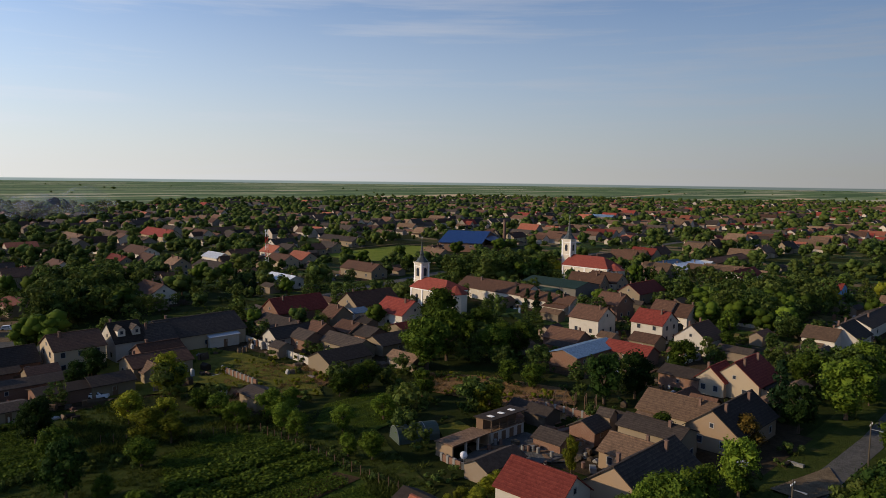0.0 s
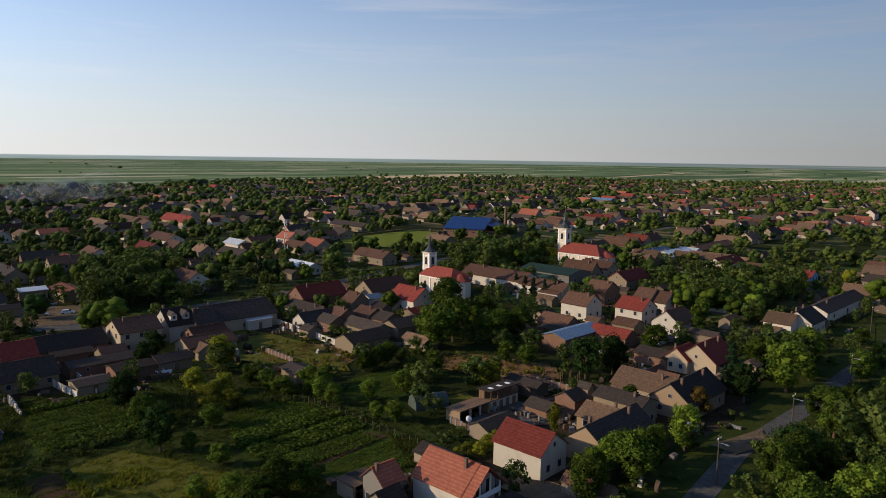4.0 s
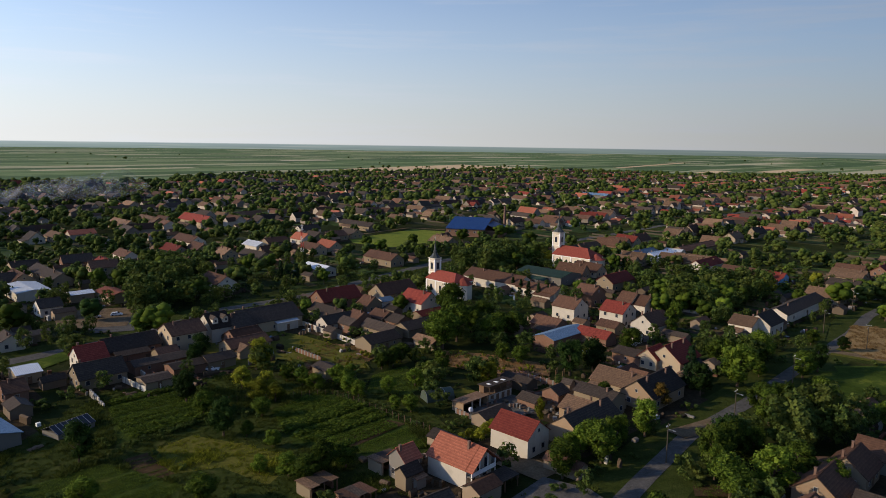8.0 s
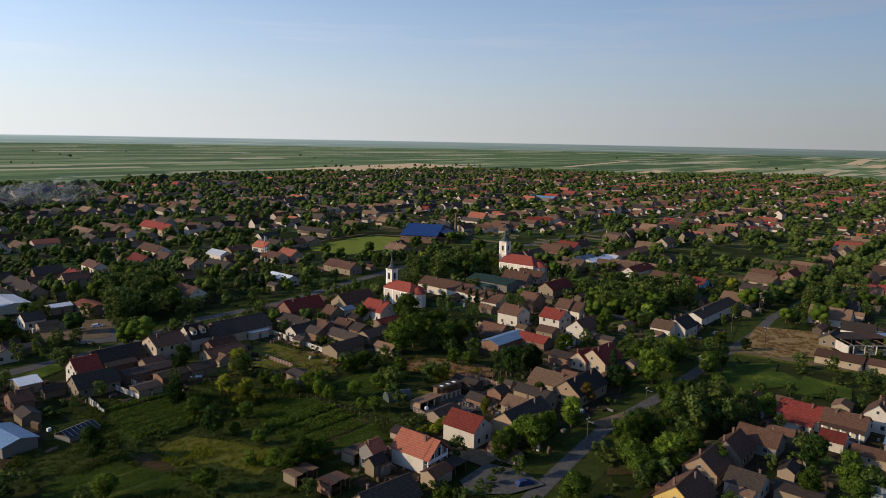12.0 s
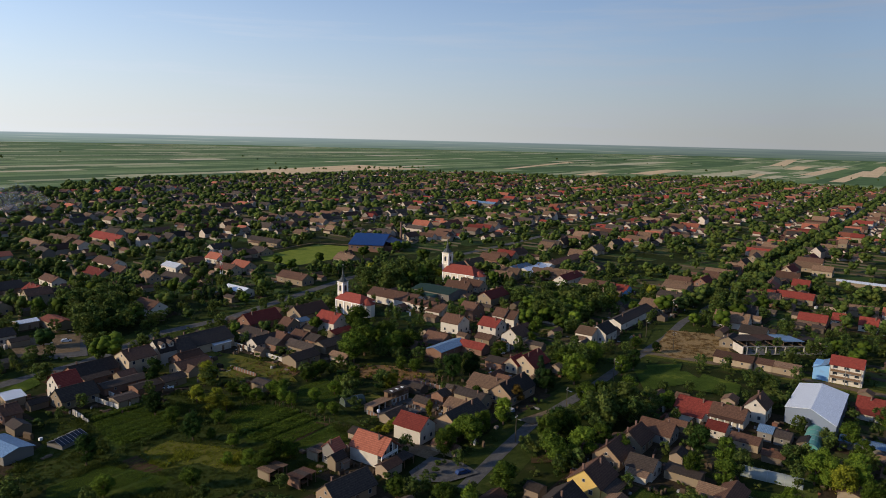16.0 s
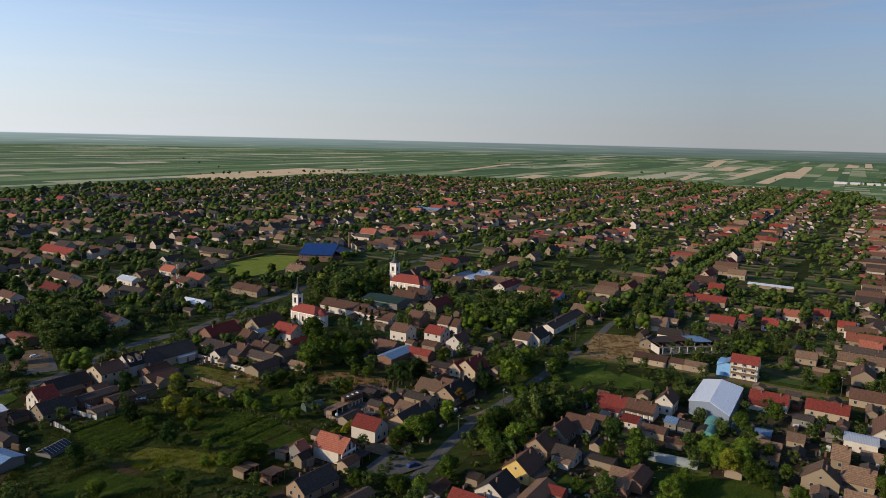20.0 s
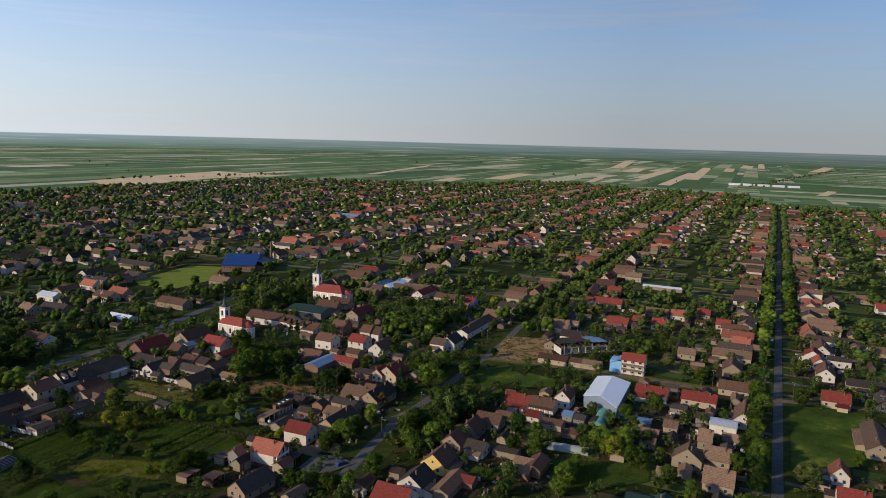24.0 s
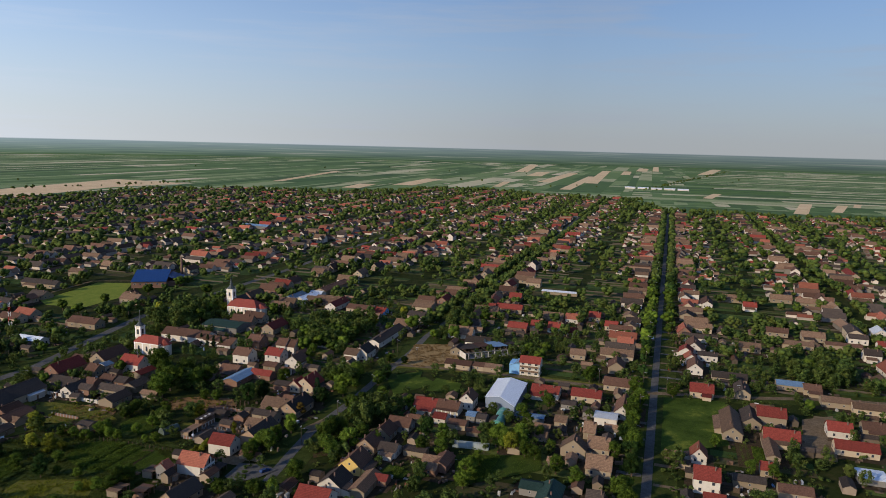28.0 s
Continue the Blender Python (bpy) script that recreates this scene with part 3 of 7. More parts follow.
def scatter(name, spots, template, mat, label, category):
    """One mesh of many copies: rows of x, y, width, height, turn."""
    V, F = template
    S = np.asarray(spots, float)
    c, s = np.cos(S[:, 4])[:, None], np.sin(S[:, 4])[:, None]
    X = (V[None, :, 0] * c - V[None, :, 1] * s) * S[:, 2:3] + S[:, 0:1]
    Y = (V[None, :, 0] * s + V[None, :, 1] * c) * S[:, 2:3] + S[:, 1:2]
    Z = V[None, :, 2] * S[:, 3:4] + 0 * X
    allv = np.stack([X, Y, Z], -1).reshape(-1, 3)
    allf = (F[None] + (np.arange(len(S)) * len(V))[:, None, None]).reshape(-1, F.shape[1])
    return tagged(new(name, quads(name, allv, allf, mat)), label, category, kind="stuff")


# ---- the plan: a street grid turned by 45 degrees ----
CROSS = Vector((226.0, 126.0))
ALONG, ASIDE = Vector((0.702, 0.712)), Vector((0.712, -0.702))
TURN = 45.4


def plan(u, v):
    p = CROSS + ALONG * u + ASIDE * v
    return p.x, p.y


def to_plan(x, y):
    d = Vector((x, y)) - CROSS
    return d.dot(ALONG), d.dot(ASIDE)


def inside(x, y, ring):
    hit = False
    for (x1, y1), (x2, y2) in zip(ring, ring[1:] + ring[:1]):
        if (y1 > y) != (y2 > y) and x < (x2 - x1) * (y - y1) / (y2 - y1) + x1:
            hit = not hit
    return hit


CELLS = {}
SEEN = [0]


def free_spot(x, y, gap):
    for row in TAKEN[SEEN[0]:]:
        for i in (-1, 0, 1):
            for k in (-1, 0, 1):
                CELLS.setdefault((int(row[0] // 40) + i, int(row[1] // 40) + k), []).append(row)
    SEEN[0] = len(TAKEN)
    for cx, cy, a, b, t in CELLS.get((int(x // 40), int(y // 40)), ()):
        dx, dy = x - cx, y - cy
        lx, ly = dx * math.cos(t) + dy * math.sin(t), dy * math.cos(t) - dx * math.sin(t)
        if abs(lx) < a + gap and abs(ly) < b + gap:
            return False
    return True


VILLAGE = [(-420, 60), (500, -260), (1250, 250), (1400, 560), (1310, 672), (1139, 743), (1090, 829), (1006, 893), (975, 950), (1064, 1068), (1135, 1200), (1000, 1340), (940, 1545), (820, 1590),
           (676, 1525), (520, 1480), (420, 1570), (285, 1650), (90, 1630), (-10, 1490), (-170, 1400), (-205, 1310), (-320, 1250), (-400, 1100), (-375, 1010), (-480, 950), (-603, 960), (-760, 700)]

# ground, one sheet that reaches the horizon
R = [0, 300, 600, 1000, 1500, 2200, 3200, 4200, 4900]
V, F = [], []
for i, r in enumerate(R):
    for k in range(72):
        a = 2 * math.pi * k / 72
        V.append((200 + r * math.cos(a), 300 + r * math.sin(a), 0.0))
for i in range(len(R) - 1):
    for k in range(72):
        F.append((i * 72 + k, (i + 1) * 72 + k, (i + 1) * 72 + (k + 1) % 72, i * 72 + (k + 1) % 72))
tagged(new("ground", polys("ground", V, F[72:] + [tuple(range(72, 144))], GREEN_LAND)), "green open farmland round the village", "ground", kind="structure")


def sheet(name, ring, z, mat, label, category, kind="structure"):
    return tagged(new(name, polys(name, [(x, y, z) for x, y in ring], [tuple(range(len(ring)))], mat)), label, category, kind=kind)


def strip(name, line, width, z, mat, label, category):
    """A band along a line of points."""
    V = []
    pts = [Vector(p) for p in line]
    for i, p in enumerate(pts):
        d = (pts[min(i + 1, len(pts) - 1)] - pts[max(i - 1, 0)]).normalized()
        n = Vector((-d.y, d.x)) * width / 2
        V += [(p.x + n.x, p.y + n.y, z), (p.x - n.x, p.y - n.y, z)]
    F = [(2 * i + 1, 2 * i + 3, 2 * i + 2, 2 * i) for i in range(len(pts) - 1)]
    return tagged(new(name, polys(name, V, F, mat)), label, category, kind="structure")


sheet("village_ground", VILLAGE, 0.012, GROUND, "grassy and earthy ground of the village", "ground")

# farmland: long strips of many greens and some bare or ripe ones
def field_material():
    m, n, l, p = material("farmland", 0.95)
    geo = n.new("ShaderNodeNewGeometry")
    tone = ramp(n, l, geo.outputs["Random Per Island"],
                [(0.0, (0.055, 0.096, 0.032)), (0.35, (0.090, 0.145, 0.045)), (0.62, (0.135, 0.190, 0.064)), (0.80, (0.195, 0.240, 0.100)), (0.88, (0.31, 0.31, 0.16)), (0.95, (0.42, 0.38, 0.22)), (1.0, (0.52, 0.43, 0.28))])
    fine = noise_node(n, l, geo.outputs["Position"], 0.02, 5)
    l.new(shade(n, l, tone, scaled(n, l, fine, 0.6, 1.35)), p.inputs["Base Color"])
    return m


rng = random.Random(5)
V, F = [], []
for heading, near_side in ((47, True), (-43, False)):
    fc, fs = math.cos(radians(heading)), math.sin(radians(heading))
    b = -4800.0
    while b < 4800:
        depth = rng.choice((14, 20, 28, 40, 55, 80))
        a = -4800 + rng.uniform(-300, 0)
        while a < 4800:
            length = rng.choice((160, 240, 350, 500, 800)) * rng.uniform(0.8, 1.2)
            x, y = 200 + fc * (a + length / 2) - fs * (b + depth / 2), 300 + fs * (a + length / 2) + fc * (b + depth / 2)
            if math.hypot(x - 200, y - 300) < 4700 and y > -600 and (x - y < 170) == near_side:
                pts = [(200 + fc * p - fs * q, 300 + fs * p + fc * q) for p, q in ((a, b), (a + length, b), (a + length, b + depth), (a, b + depth))]
                near_village = any(inside(px, py, VILLAGE) for px, py in pts + [(x, y)])
                cuts = max(2, int(length / 30)) if near_village else 1
                for i in range(cuts):
                    e0, e1 = a + (length - 3) * i / cuts, a + (length - 3) * (i + 1) / cuts
                    pts = [(200 + fc * p - fs * q, 300 + fs * p + fc * q) for p, q in ((e0, b), (e1, b), (e1, b + depth - 2), (e0, b + depth - 2))]
                    if not any(inside(px, py, VILLAGE) for px, py in pts):
                        k = len(V)
                        V += [(px, py, 0.15 if near_side else 0.19) for px, py in pts]
                        F.append((k, k + 1, k + 2, k + 3))
            a += length
        b += depth
tagged(new("farmland", polys("farmland", V, F, field_material())), "long strips of green, pale and ripe farm fields", "fields", kind="stuff")

# streets
S1 = [plan(u, 0.0) for u in range(-200, 1300, 50)]
S3 = [(26, 110), (40, 129.5), (55, 149.5), (79, 172.5), (103, 198.5), (121, 217), (143, 240), (164, 266), (215, 316), (254, 366), (292, 395), (377, 481), (511, 621), (700, 820), (850, 980)]
S4 = [(-180, 120), (-126, 192), (-101, 222), (-83, 262), (-57, 287), (-28, 335), (3, 385), (40, 420), (120, 505), (240, 640), (420, 830), (600, 1020)]
S2 = [(120, 221), (157, 194), (186, 165), (226, 126), (260, 105), (306, 82), (420, -5), (560, -120)]
for line, w, z in ((S1, 5.6, 0.05), (S3, 5.0, 0.055), (S4, 6.0, 0.06), (S2, 4.2, 0.065)):
    strip("verge", line, w + (16 if w > 5.5 else 13), z, VERGE, "grass verge beside the village street", "verge")
for line, w, z in ((S1, 3.7, 0.10), (S3, 4.0, 0.104), (S4, 6.0, 0.10)):
    strip("road", line, w, z, ASPHALT, "worn grey asphalt village street", "road")
strip("dry_verge", S2[:4], 9.5, 0.094, MEADOW, "dry yellowish verge of the side street", "verge")
strip("road", S2, 4.2, 0.108, DIRT, "dusty pale side street", "road")
lane = random.Random(61)
for run, reach, step in ((-1, (2.2, 11.5), 19), (1, (2.2, 14.0), 16)):
    u = -196.0
    while u < 420:
        u += step * lane.uniform(0.8, 1.3)
        if abs(u) > 9 and not (run > 0 and -70 < u < -5):
            w = lane.uniform(0.9, 1.5)
            sheet("driveway", [plan(u + e * w, run * r) for e, r in ((-1, reach[0]), (1, reach[0]), (1, reach[1]), (-1, reach[1]))], 0.092, lane.choice((DIRT, DIRT, ASPHALT)), "short trodden driveway across the verge", "driveway")
STREETS = [(S1, 9), (S3, 8), (S4, 8), (S2, 8)]
FAR_STREETS = list(range(-1420, 500, 142))


SEG_A = np.array([p for line, _ in STREETS for p in line[:-1]], float)
SEG_D = np.array([p for line, _ in STREETS for p in line[1:]], float) - SEG_A
SEG_L = (SEG_D ** 2).sum(1)
SEG_W = np.array([half for line, half in STREETS for _ in line[:-1]], float)


def near_street(x, y, extra=0.0):
    rel = np.array((x, y)) - SEG_A
    k = np.clip((rel * SEG_D).sum(1) / SEG_L, 0, 1)
    off = rel - SEG_D * k[:, None]
    return bool((np.hypot(off[:, 0], off[:, 1]) < SEG_W + extra).any())


PITCH_RING = [(-62, 462), (-22, 520), (4, 508), (-8, 452), (-32, 427), (-57, 444)]
sheet("football_pitch", PITCH_RING, 0.09, PITCH, "mown grass football pitch beside the sports hall", "football pitch")
strip("footpath", [(-72, 468), (-26, 529), (8, 517)], 3.0, 0.1, DIRT, "pale trodden path along the football pitch", "path")
LOT = [(129, 223), (132, 210), (159, 210), (170, 243), (150, 252)]
sheet("weedy_lot", LOT, 0.13, STRAW, "empty lot of dry brown weeds", "lot")
BLOCKED = [PITCH_RING, [(3, 158), (9, 170), (17, 177), (28, 169), (22, 157)], [(-70, 454), (-26, 526), (8, 511), (-14, 434), (-46, 418)], LOT, [(-76, 432), (-34, 392), (34, 478), (12, 503), (-34, 420), (-62, 440)]]

sheet("parking_lot", [(-128, 239), (-114, 226), (-103, 230), (-114, 259), (-134, 261)], 0.2, ASPHALT, "grey asphalt car park beside the main street", "car park")
BLOCKED.append([(62, 168), (62, 180), (75, 180), (75, 168)])
BLOCKED.append([(-12, 508), (4, 503), (8, 530), (-8, 536)])
BLOCKED.append([(-128, 239), (-114, 226), (-103, 230), (-114, 259), (-134, 261)])

# ---- garden plots, lawns and yards ----
PATCH_LOOKS = {"lush": (LAWN, "vegetable plot with rows of leafy green plants", "vegetable plot"), "olive": (MEADOW, "rough olive-green meadow behind the gardens", "meadow"),
               "weeds": (STUBBLE, "overgrown plot of reddish-brown dry weeds", "weeds"), "yard": (DIRT, "bare packed-earth farmyard", "yard"),
               "lawn": (MOWN, "mown green lawn with yellowish sun patches painted into its colour", "lawn"), "grass": (VERGE, "rough grass beside the street", "grass"), "soil": (SOIL, "dug brown garden soil", "garden bed")}
PLOTS = []


def patch(kind, ring):
    mat, label, category = PATCH_LOOKS[kind]
    sheet({"yard": "farmyard", "soil": "garden_bed", "lush": "vegetable_plot"}.get(kind, kind), ring, 0.15 + 0.006 * len(PLOTS), mat, label, category)
    PLOTS.append((kind, ring))


patch("grass", [(-85, 172), (-60, 185), (-10, 178), (3, 150), (-10, 122), (-50, 105), (-90, 130)])
patch("lush", [(-81, 165), (-71, 175), (-57, 168), (-54, 156), (-68, 141), (-75, 154)])
patch("olive", [(-60, 137), (-54, 146), (-42, 142), (-30, 136), (-30, 131), (-32, 124), (-43, 131), (-51, 128)])
patch("lush", [(-40, 160), (-30, 176), (-8, 154), (-3, 142), (-11, 134), (-22, 142), (-31, 142)])
patch("soil", [(-64, 133), (-60, 137), (-51, 128), (-54, 125)])
patch("lush", [(-77, 121), (-66, 132), (-47, 123), (-51, 115), (-75, 115)])
patch("lush", [(-19, 188), (-10, 196), (-3, 181), (-9, 172), (-19, 174)])
patch("weeds", [(-45, 219), (-24, 216), (-20, 204), (-28, 183), (-40, 185)])
patch("weeds", [(0, 213), (23, 195), (30, 185), (25, 180), (12, 191), (0, 198)])
patch("yard", [(8, 167), (26, 176), (30, 169), (25, 161), (10, 160)])
patch("lawn", [(-119, 188), (-113, 207), (-108, 198), (-112, 185)])
patch("lawn", [(109, 198), (129, 193), (130, 182), (103, 174)])
patch("lawn", [(134, 190), (142, 177), (134, 165), (120, 174)])
patch("lawn", [(227, 120), (250, 102), (223, 79), (210, 64), (176, 69)])
patch("grass", [(189, 322), (204, 319), (173, 269), (177, 297)])
patch("grass", [(122, 244), (143, 254), (127, 228), (114, 222)])
patch("lawn", [(116, 202), (132, 203), (118, 180), (110, 181)])
patch("yard", [(-143, 253), (-117, 264), (-108, 236), (-128, 229)])
patch("lawn", [(-17, 278), (11, 274), (6, 251), (-14, 259)])
patch("soil", [(-24, 142), (-18, 149), (-12, 156), (-8, 154), (-19, 140)])
patch("soil", [(48, 126), (61, 128), (58, 122), (47, 122)])
patch("lush", [(61, 98), (72, 105), (77, 96), (72, 93)])
patch("yard", [(265, 71), (283, 68), (237, 34), (230, 45)])
patch("lush", [(99, 102), (131, 88), (123, 77), (87, 79)])
patch("soil", [(214, 65), (223, 56), (210, 46), (197, 48)])
patch("olive", [(-68, 238), (-45, 226), (-26, 210), (-20, 193), (-47, 200), (-65, 212)])
patch("olive", [(-82, 227), (-65, 232), (-49, 219), (-48, 195), (-66, 188)])
patch("yard", [(51, 152), (64, 160), (62, 152), (54, 148)])
patch("weeds", [(4, 210), (13, 209), (30, 200), (30, 189), (20, 191), (11, 199)])
patch("olive", [(3, 176), (7, 179), (10, 174), (5, 165)])
patch("yard", [(11, 134), (14, 137.5), (20, 136), (24, 131.5), (19, 127)])

# ---- houses and sheds near the camera ----
house(58.9, 107.1, 45, 10.5, 9, 3.4, 7.0, "brown", "yellow", win=1)
house(47.2, 95.7, 45, 10.0, 9, 3.2, 6.5, "grey", "white")
house(70.0, 121.1, 45, 9.5, 8, 3.2, 6.4, "brown", "tan")
house(80.0, 129.7, 45, 9.5, 7.5, 3.2, 6.2, "brown", "beige")
house(129.9, 147.2, 45, 9.0, 6.5, 4.8, 7.8, "brown", "white", win=1)
house(-95.5, 141.3, 142, 14.0, 8, 2.8, 3.8, "blue", "grey")
house(-95.5, 185.2, 45, 7.4, 8.5, 5.2, 8.5, "red", "white", win=2)
house(-90.3, 179.2, 45, 11.9, 8, 3, 6, "grey", "beige", win=1)
house(-93.2, 203.9, 45, 15.8, 9, 3.2, 6, "grey", "brick")
house(-80.4, 199.4, 45, 6.0, 6, 2.4, 4, "brown", "beige")
house(-80.2, 212.1, 45, 10.8, 10, 5.6, 8.3, "brown", "cream", win=2)
house(-73.3, 221.9, 45, 7.0, 10, 5, 8.8, "grey", "white", win=2, dorm=2)
house(-67.4, 226.1, 45, 7.2, 11, 4, 7.5, "grey", "beige")
house(-62.2, 215.6, 45, 9.6, 8, 3.4, 5.5, "brown", "brick")
house(-79.5, 191.9, 45, 15.4, 6, 2.6, 3.5, "grey", "brick")
house(-63.6, 193.8, 45, 8.2, 6, 2.8, 4, "grey", "beige")
house(-70.3, 188.2, 45, 9.8, 6, 2.6, 3.4, "grey", "brick")
house(-74.5, 176.8, 45, 7.0, 6, 2.4, 3, "grey", "beige")
house(-58.5, 202.8, 135, 4.2, 5, 2.6, 4, "tan", "beige")
house(-61.0, 236.7, 45, 22.0, 13, 4, 7.5, "grey", "cream")
house(-54.1, 235.8, 45, 8.1, 5, 3, 3.6, "white", "white")
house(-36.5, 237.8, 45, 12.0, 6.5, 2.9, 5.0, "grey", "white")
house(-41.5, 269.8, 45, 18.0, 10, 3.8, 7.5, "red", "brick")
house(-29.0, 240.7, 135, 6.1, 6, 3.6, 5.5, "brown", "brick")
house(-20.0, 228.9, 135, 14.4, 6, 2.8, 4.6, "grey", "beige")
house(-19.9, 215.7, 45, 12.3, 8, 2.8, 4.6, "grey", "beige")
house(-9.8, 232.2, 45, 10.8, 8, 2.8, 4.6, "grey", "beige")
house(1.0, 441, 60, 9.0, 8.5, 3.6, 7.6, "brown", "cream", win=2)
house(-20.2, 284.8, 45, 18.0, 10, 3.6, 7.2, "brown", "beige")
house(-27.6, 262.5, 135, 6.2, 7, 3.4, 6, "brown", "beige")
house(-22.7, 270.0, 45, 5.6, 6, 3, 4, "blue", "white")
house(-21.0, 244.4, 135, 7.7, 7, 3, 5, "brown", "beige")
house(-15.9, 240.4, 135, 8.8, 7, 2.8, 4.6, "grey", "brick")
house(-8.6, 264.4, 135, 12.5, 10, 4.5, 8, "red", "white", win=2)
house(-5.2, 250.9, 45, 11.2, 6, 2.8, 4, "red", "beige")
house(-31.2, 234.4, 135, 7.0, 6, 3, 4.6, "grey", "brick")
house(-40.9, 249.2, 135, 17.2, 7, 3, 5, "grey", "beige")
house(16.8, 142.4, 137, 9.7, 7.4, 4.5, 7.2, "red", "white", dish=1, win=2, blank=1, stacks=0, bare=1)
pink_house = house(3.8, 129.6, 138, 9.7, 7.6, 4.2, 7.4, "pink", "white", win=2, blank=1, stacks=1, bare=1)
house(32.2, 149.7, 45, 16.5, 9.4, 3.2, 6.6, "grey", "tan", win=0, bare=1)
house(33.1, 159.0, 135, 7.7, 7, 3.0, 4.9, "tan", "tan", bare=1)
house(46.8, 177.2, 135, 13.0, 8.5, 3.4, 6, "tan", "cream")
house(53.6, 172.0, 45, 16.1, 9, 3.6, 7, "grey", "tan")
house(38.4, 164.6, 135, 10.6, 6, 4.6, 5.8, "grey", "beige", win=2)
house(28.8, 170.8, 45, 4.3, 5, 2.6, 4, "grey", "brick")
house(67.8, 199.5, 45, 12.0, 10, 3.6, 7.5, "red", "cream")
house(62.0, 200.0, 45, 7.5, 6, 3.4, 6, "red", "cream")
house(58.3, 179.2, 45, 7.6, 6, 2.8, 4.8, "grey", "beige")
house(71.3, 236.3, 45, 10.0, 9, 4, 7.5, "brown", "white")
house(63.0, 247.8, 135, 9.4, 9, 5.6, 8.5, "red", "white", win=2)
house(47.5, 256.5, 135, 9.8, 9, 5, 8, "brown", "white", win=2)
house(50.2, 224.5, 135, 11.8, 6, 2.8, 4.6, "red", "brick")
house(37.0, 237.9, 135, 10.5, 7, 2.8, 5, "brown", "brick")
house(39.0, 224.7, 45, 18.7, 8, 3, 4.2, "blue", "brick")
house(57.8, 236.5, 135, 7.3, 6, 2.8, 4.4, "brown", "beige")
house(56.8, 204.4, 135, 9.0, 7, 2.8, 4, "grey", "brick")
house(72.2, 267.0, 135, 6.3, 8, 5, 8, "brown", "white")
house(76.5, 263.9, 135, 6.2, 8, 4.5, 7.5, "brown", "white")
house(62.4, 224.4, 135, 4.2, 5, 2.8, 4.5, "brown", "white")
house(111.6, 239.2, 45, 12.0, 9, 4.4, 7.5, "grey", "white")
house(104.4, 237.1, 135, 8.0, 9, 4.2, 6.5, "tan", "white", win=1)
house(137.5, 268.7, 45, 41.9, 8, 3.6, 5.5, "grey", "white")
house(24.9, 312.4, 135, 32.0, 11, 4, 7, "brown", "white", win=1)
house(50.1, 329.2, 135, 25.9, 16, 4, 5.6, "green", "grey")
house(77.7, 313.2, 45, 18.3, 9, 4, 7, "red", "beige")
house(59.7, 280.9, 135, 8.4, 10, 5, 8, "brown", "brick", win=2)
house(41.2, 293.2, 135, 20.4, 7, 3.5, 5.5, "brown", "white")
house(135.6, 377.6, 135, 19.8, 10, 4, 6, "tan", "beige")
house(136.2, 361.6, 45, 23.4, 8, 3.8, 6.5, "red", "white")
house(121.1, 390.0, 45, 24.8, 10, 3.8, 6, "white", "white")
house(113.2, 395.1, 45, 21.9, 10, 3.8, 6, "blue", "white")
house(148.4, 342.8, 135, 20.8, 9, 3.4, 5.5, "brown", "cream")
house(159.7, 332.6, 135, 8.0, 8, 3, 5, "red", "blue")
house(197.1, 337.6, 135, 15.2, 8, 3.6, 6, "tan", "cream")
house(204.4, 349.6, 135, 13.1, 8, 3.6, 6.5, "brown", "cream")
house(223.3, 360.7, 45, 8.5, 8, 3.6, 6.5, "red", "white")
house(153.1, 425.3, 45, 44.7, 10, 3.6, 5.5, "brown", "beige")
house(144.8, 277.7, 45, 18.1, 8, 3.2, 5, "grey", "white")
house(-167.4, 278.9, 135, 22.2, 12, 3.8, 4.6, "white", "white")
house(-181.3, 297.1, 135, 16.4, 9, 4, 7, "brown", "beige")
house(-175.6, 310.4, 135, 35.5, 8, 3.6, 6, "grey", "beige")
house(-165.2, 340.3, 135, 11.9, 8, 3.4, 6, "red", "white")
house(-143.0, 273.3, 45, 8.6, 6, 3.2, 4, "white", "beige")
house(-130.8, 274.9, 135, 15.5, 8, 3.2, 4.4, "pink", "beige")
house(-142.9, 250.4, 45, 7.5, 8, 3.6, 6, "grey", "white")
house(-96.2, 297.4, 135, 16.1, 9, 4, 7, "brown", "white")
house(-110.1, 179.9, 45, 5.9, 8, 3, 4, "white", "beige")
house(-105.0, 166.1, 45, 5.0, 8, 3, 5, "brown", "brick")
house(-6.8, 128.3, 45, 4.0, 4.5, 4.6, 6.5, "pink", "grey")
house(-5.9, 124.9, 45, 4.0, 3, 3.2, 4.4, "grey", "beige")
house(-60.0, 336.8, 135, 17.5, 8, 3.4, 5, "white", "white")
house(-31.2, 368.6, 135, 22.0, 9, 3.6, 6.5, "brown", "beige")
house(-131.6, 208.1, 135, 8.3, 7, 3, 5, "grey", "white")
house(110.6, 151.7, 135, 10.8, 9, 3.2, 5.6, "red", "white", win=1)
porch_house = house(118.2, 144.1, 135, 10.4, 7.6, 3.6, 5.8, "brown", "white", win=0, blank=1, bare=1)
house(109.4, 135.5, 135, 5.7, 6, 2.8, 4.4, "red", "white")
house(113.5, 126.8, 135, 8.0, 6, 2.6, 3.8, "brown", "beige")
house(123.3, 131.9, 135, 4.0, 6, 3, 4, "blue", "grey")
house(126.5, 128.2, 135, 4.4, 6, 2.6, 3.6, "grey", "grey")
house(153.9, 201.5, 135, 14.8, 8, 2.8, 4.4, "brown", "cream")
house(162.6, 194.4, 135, 6.4, 7, 2.8, 4, "brown", "cream")
house(168.4, 188.9, 135, 9.7, 7, 2.8, 4, "tan", "beige")
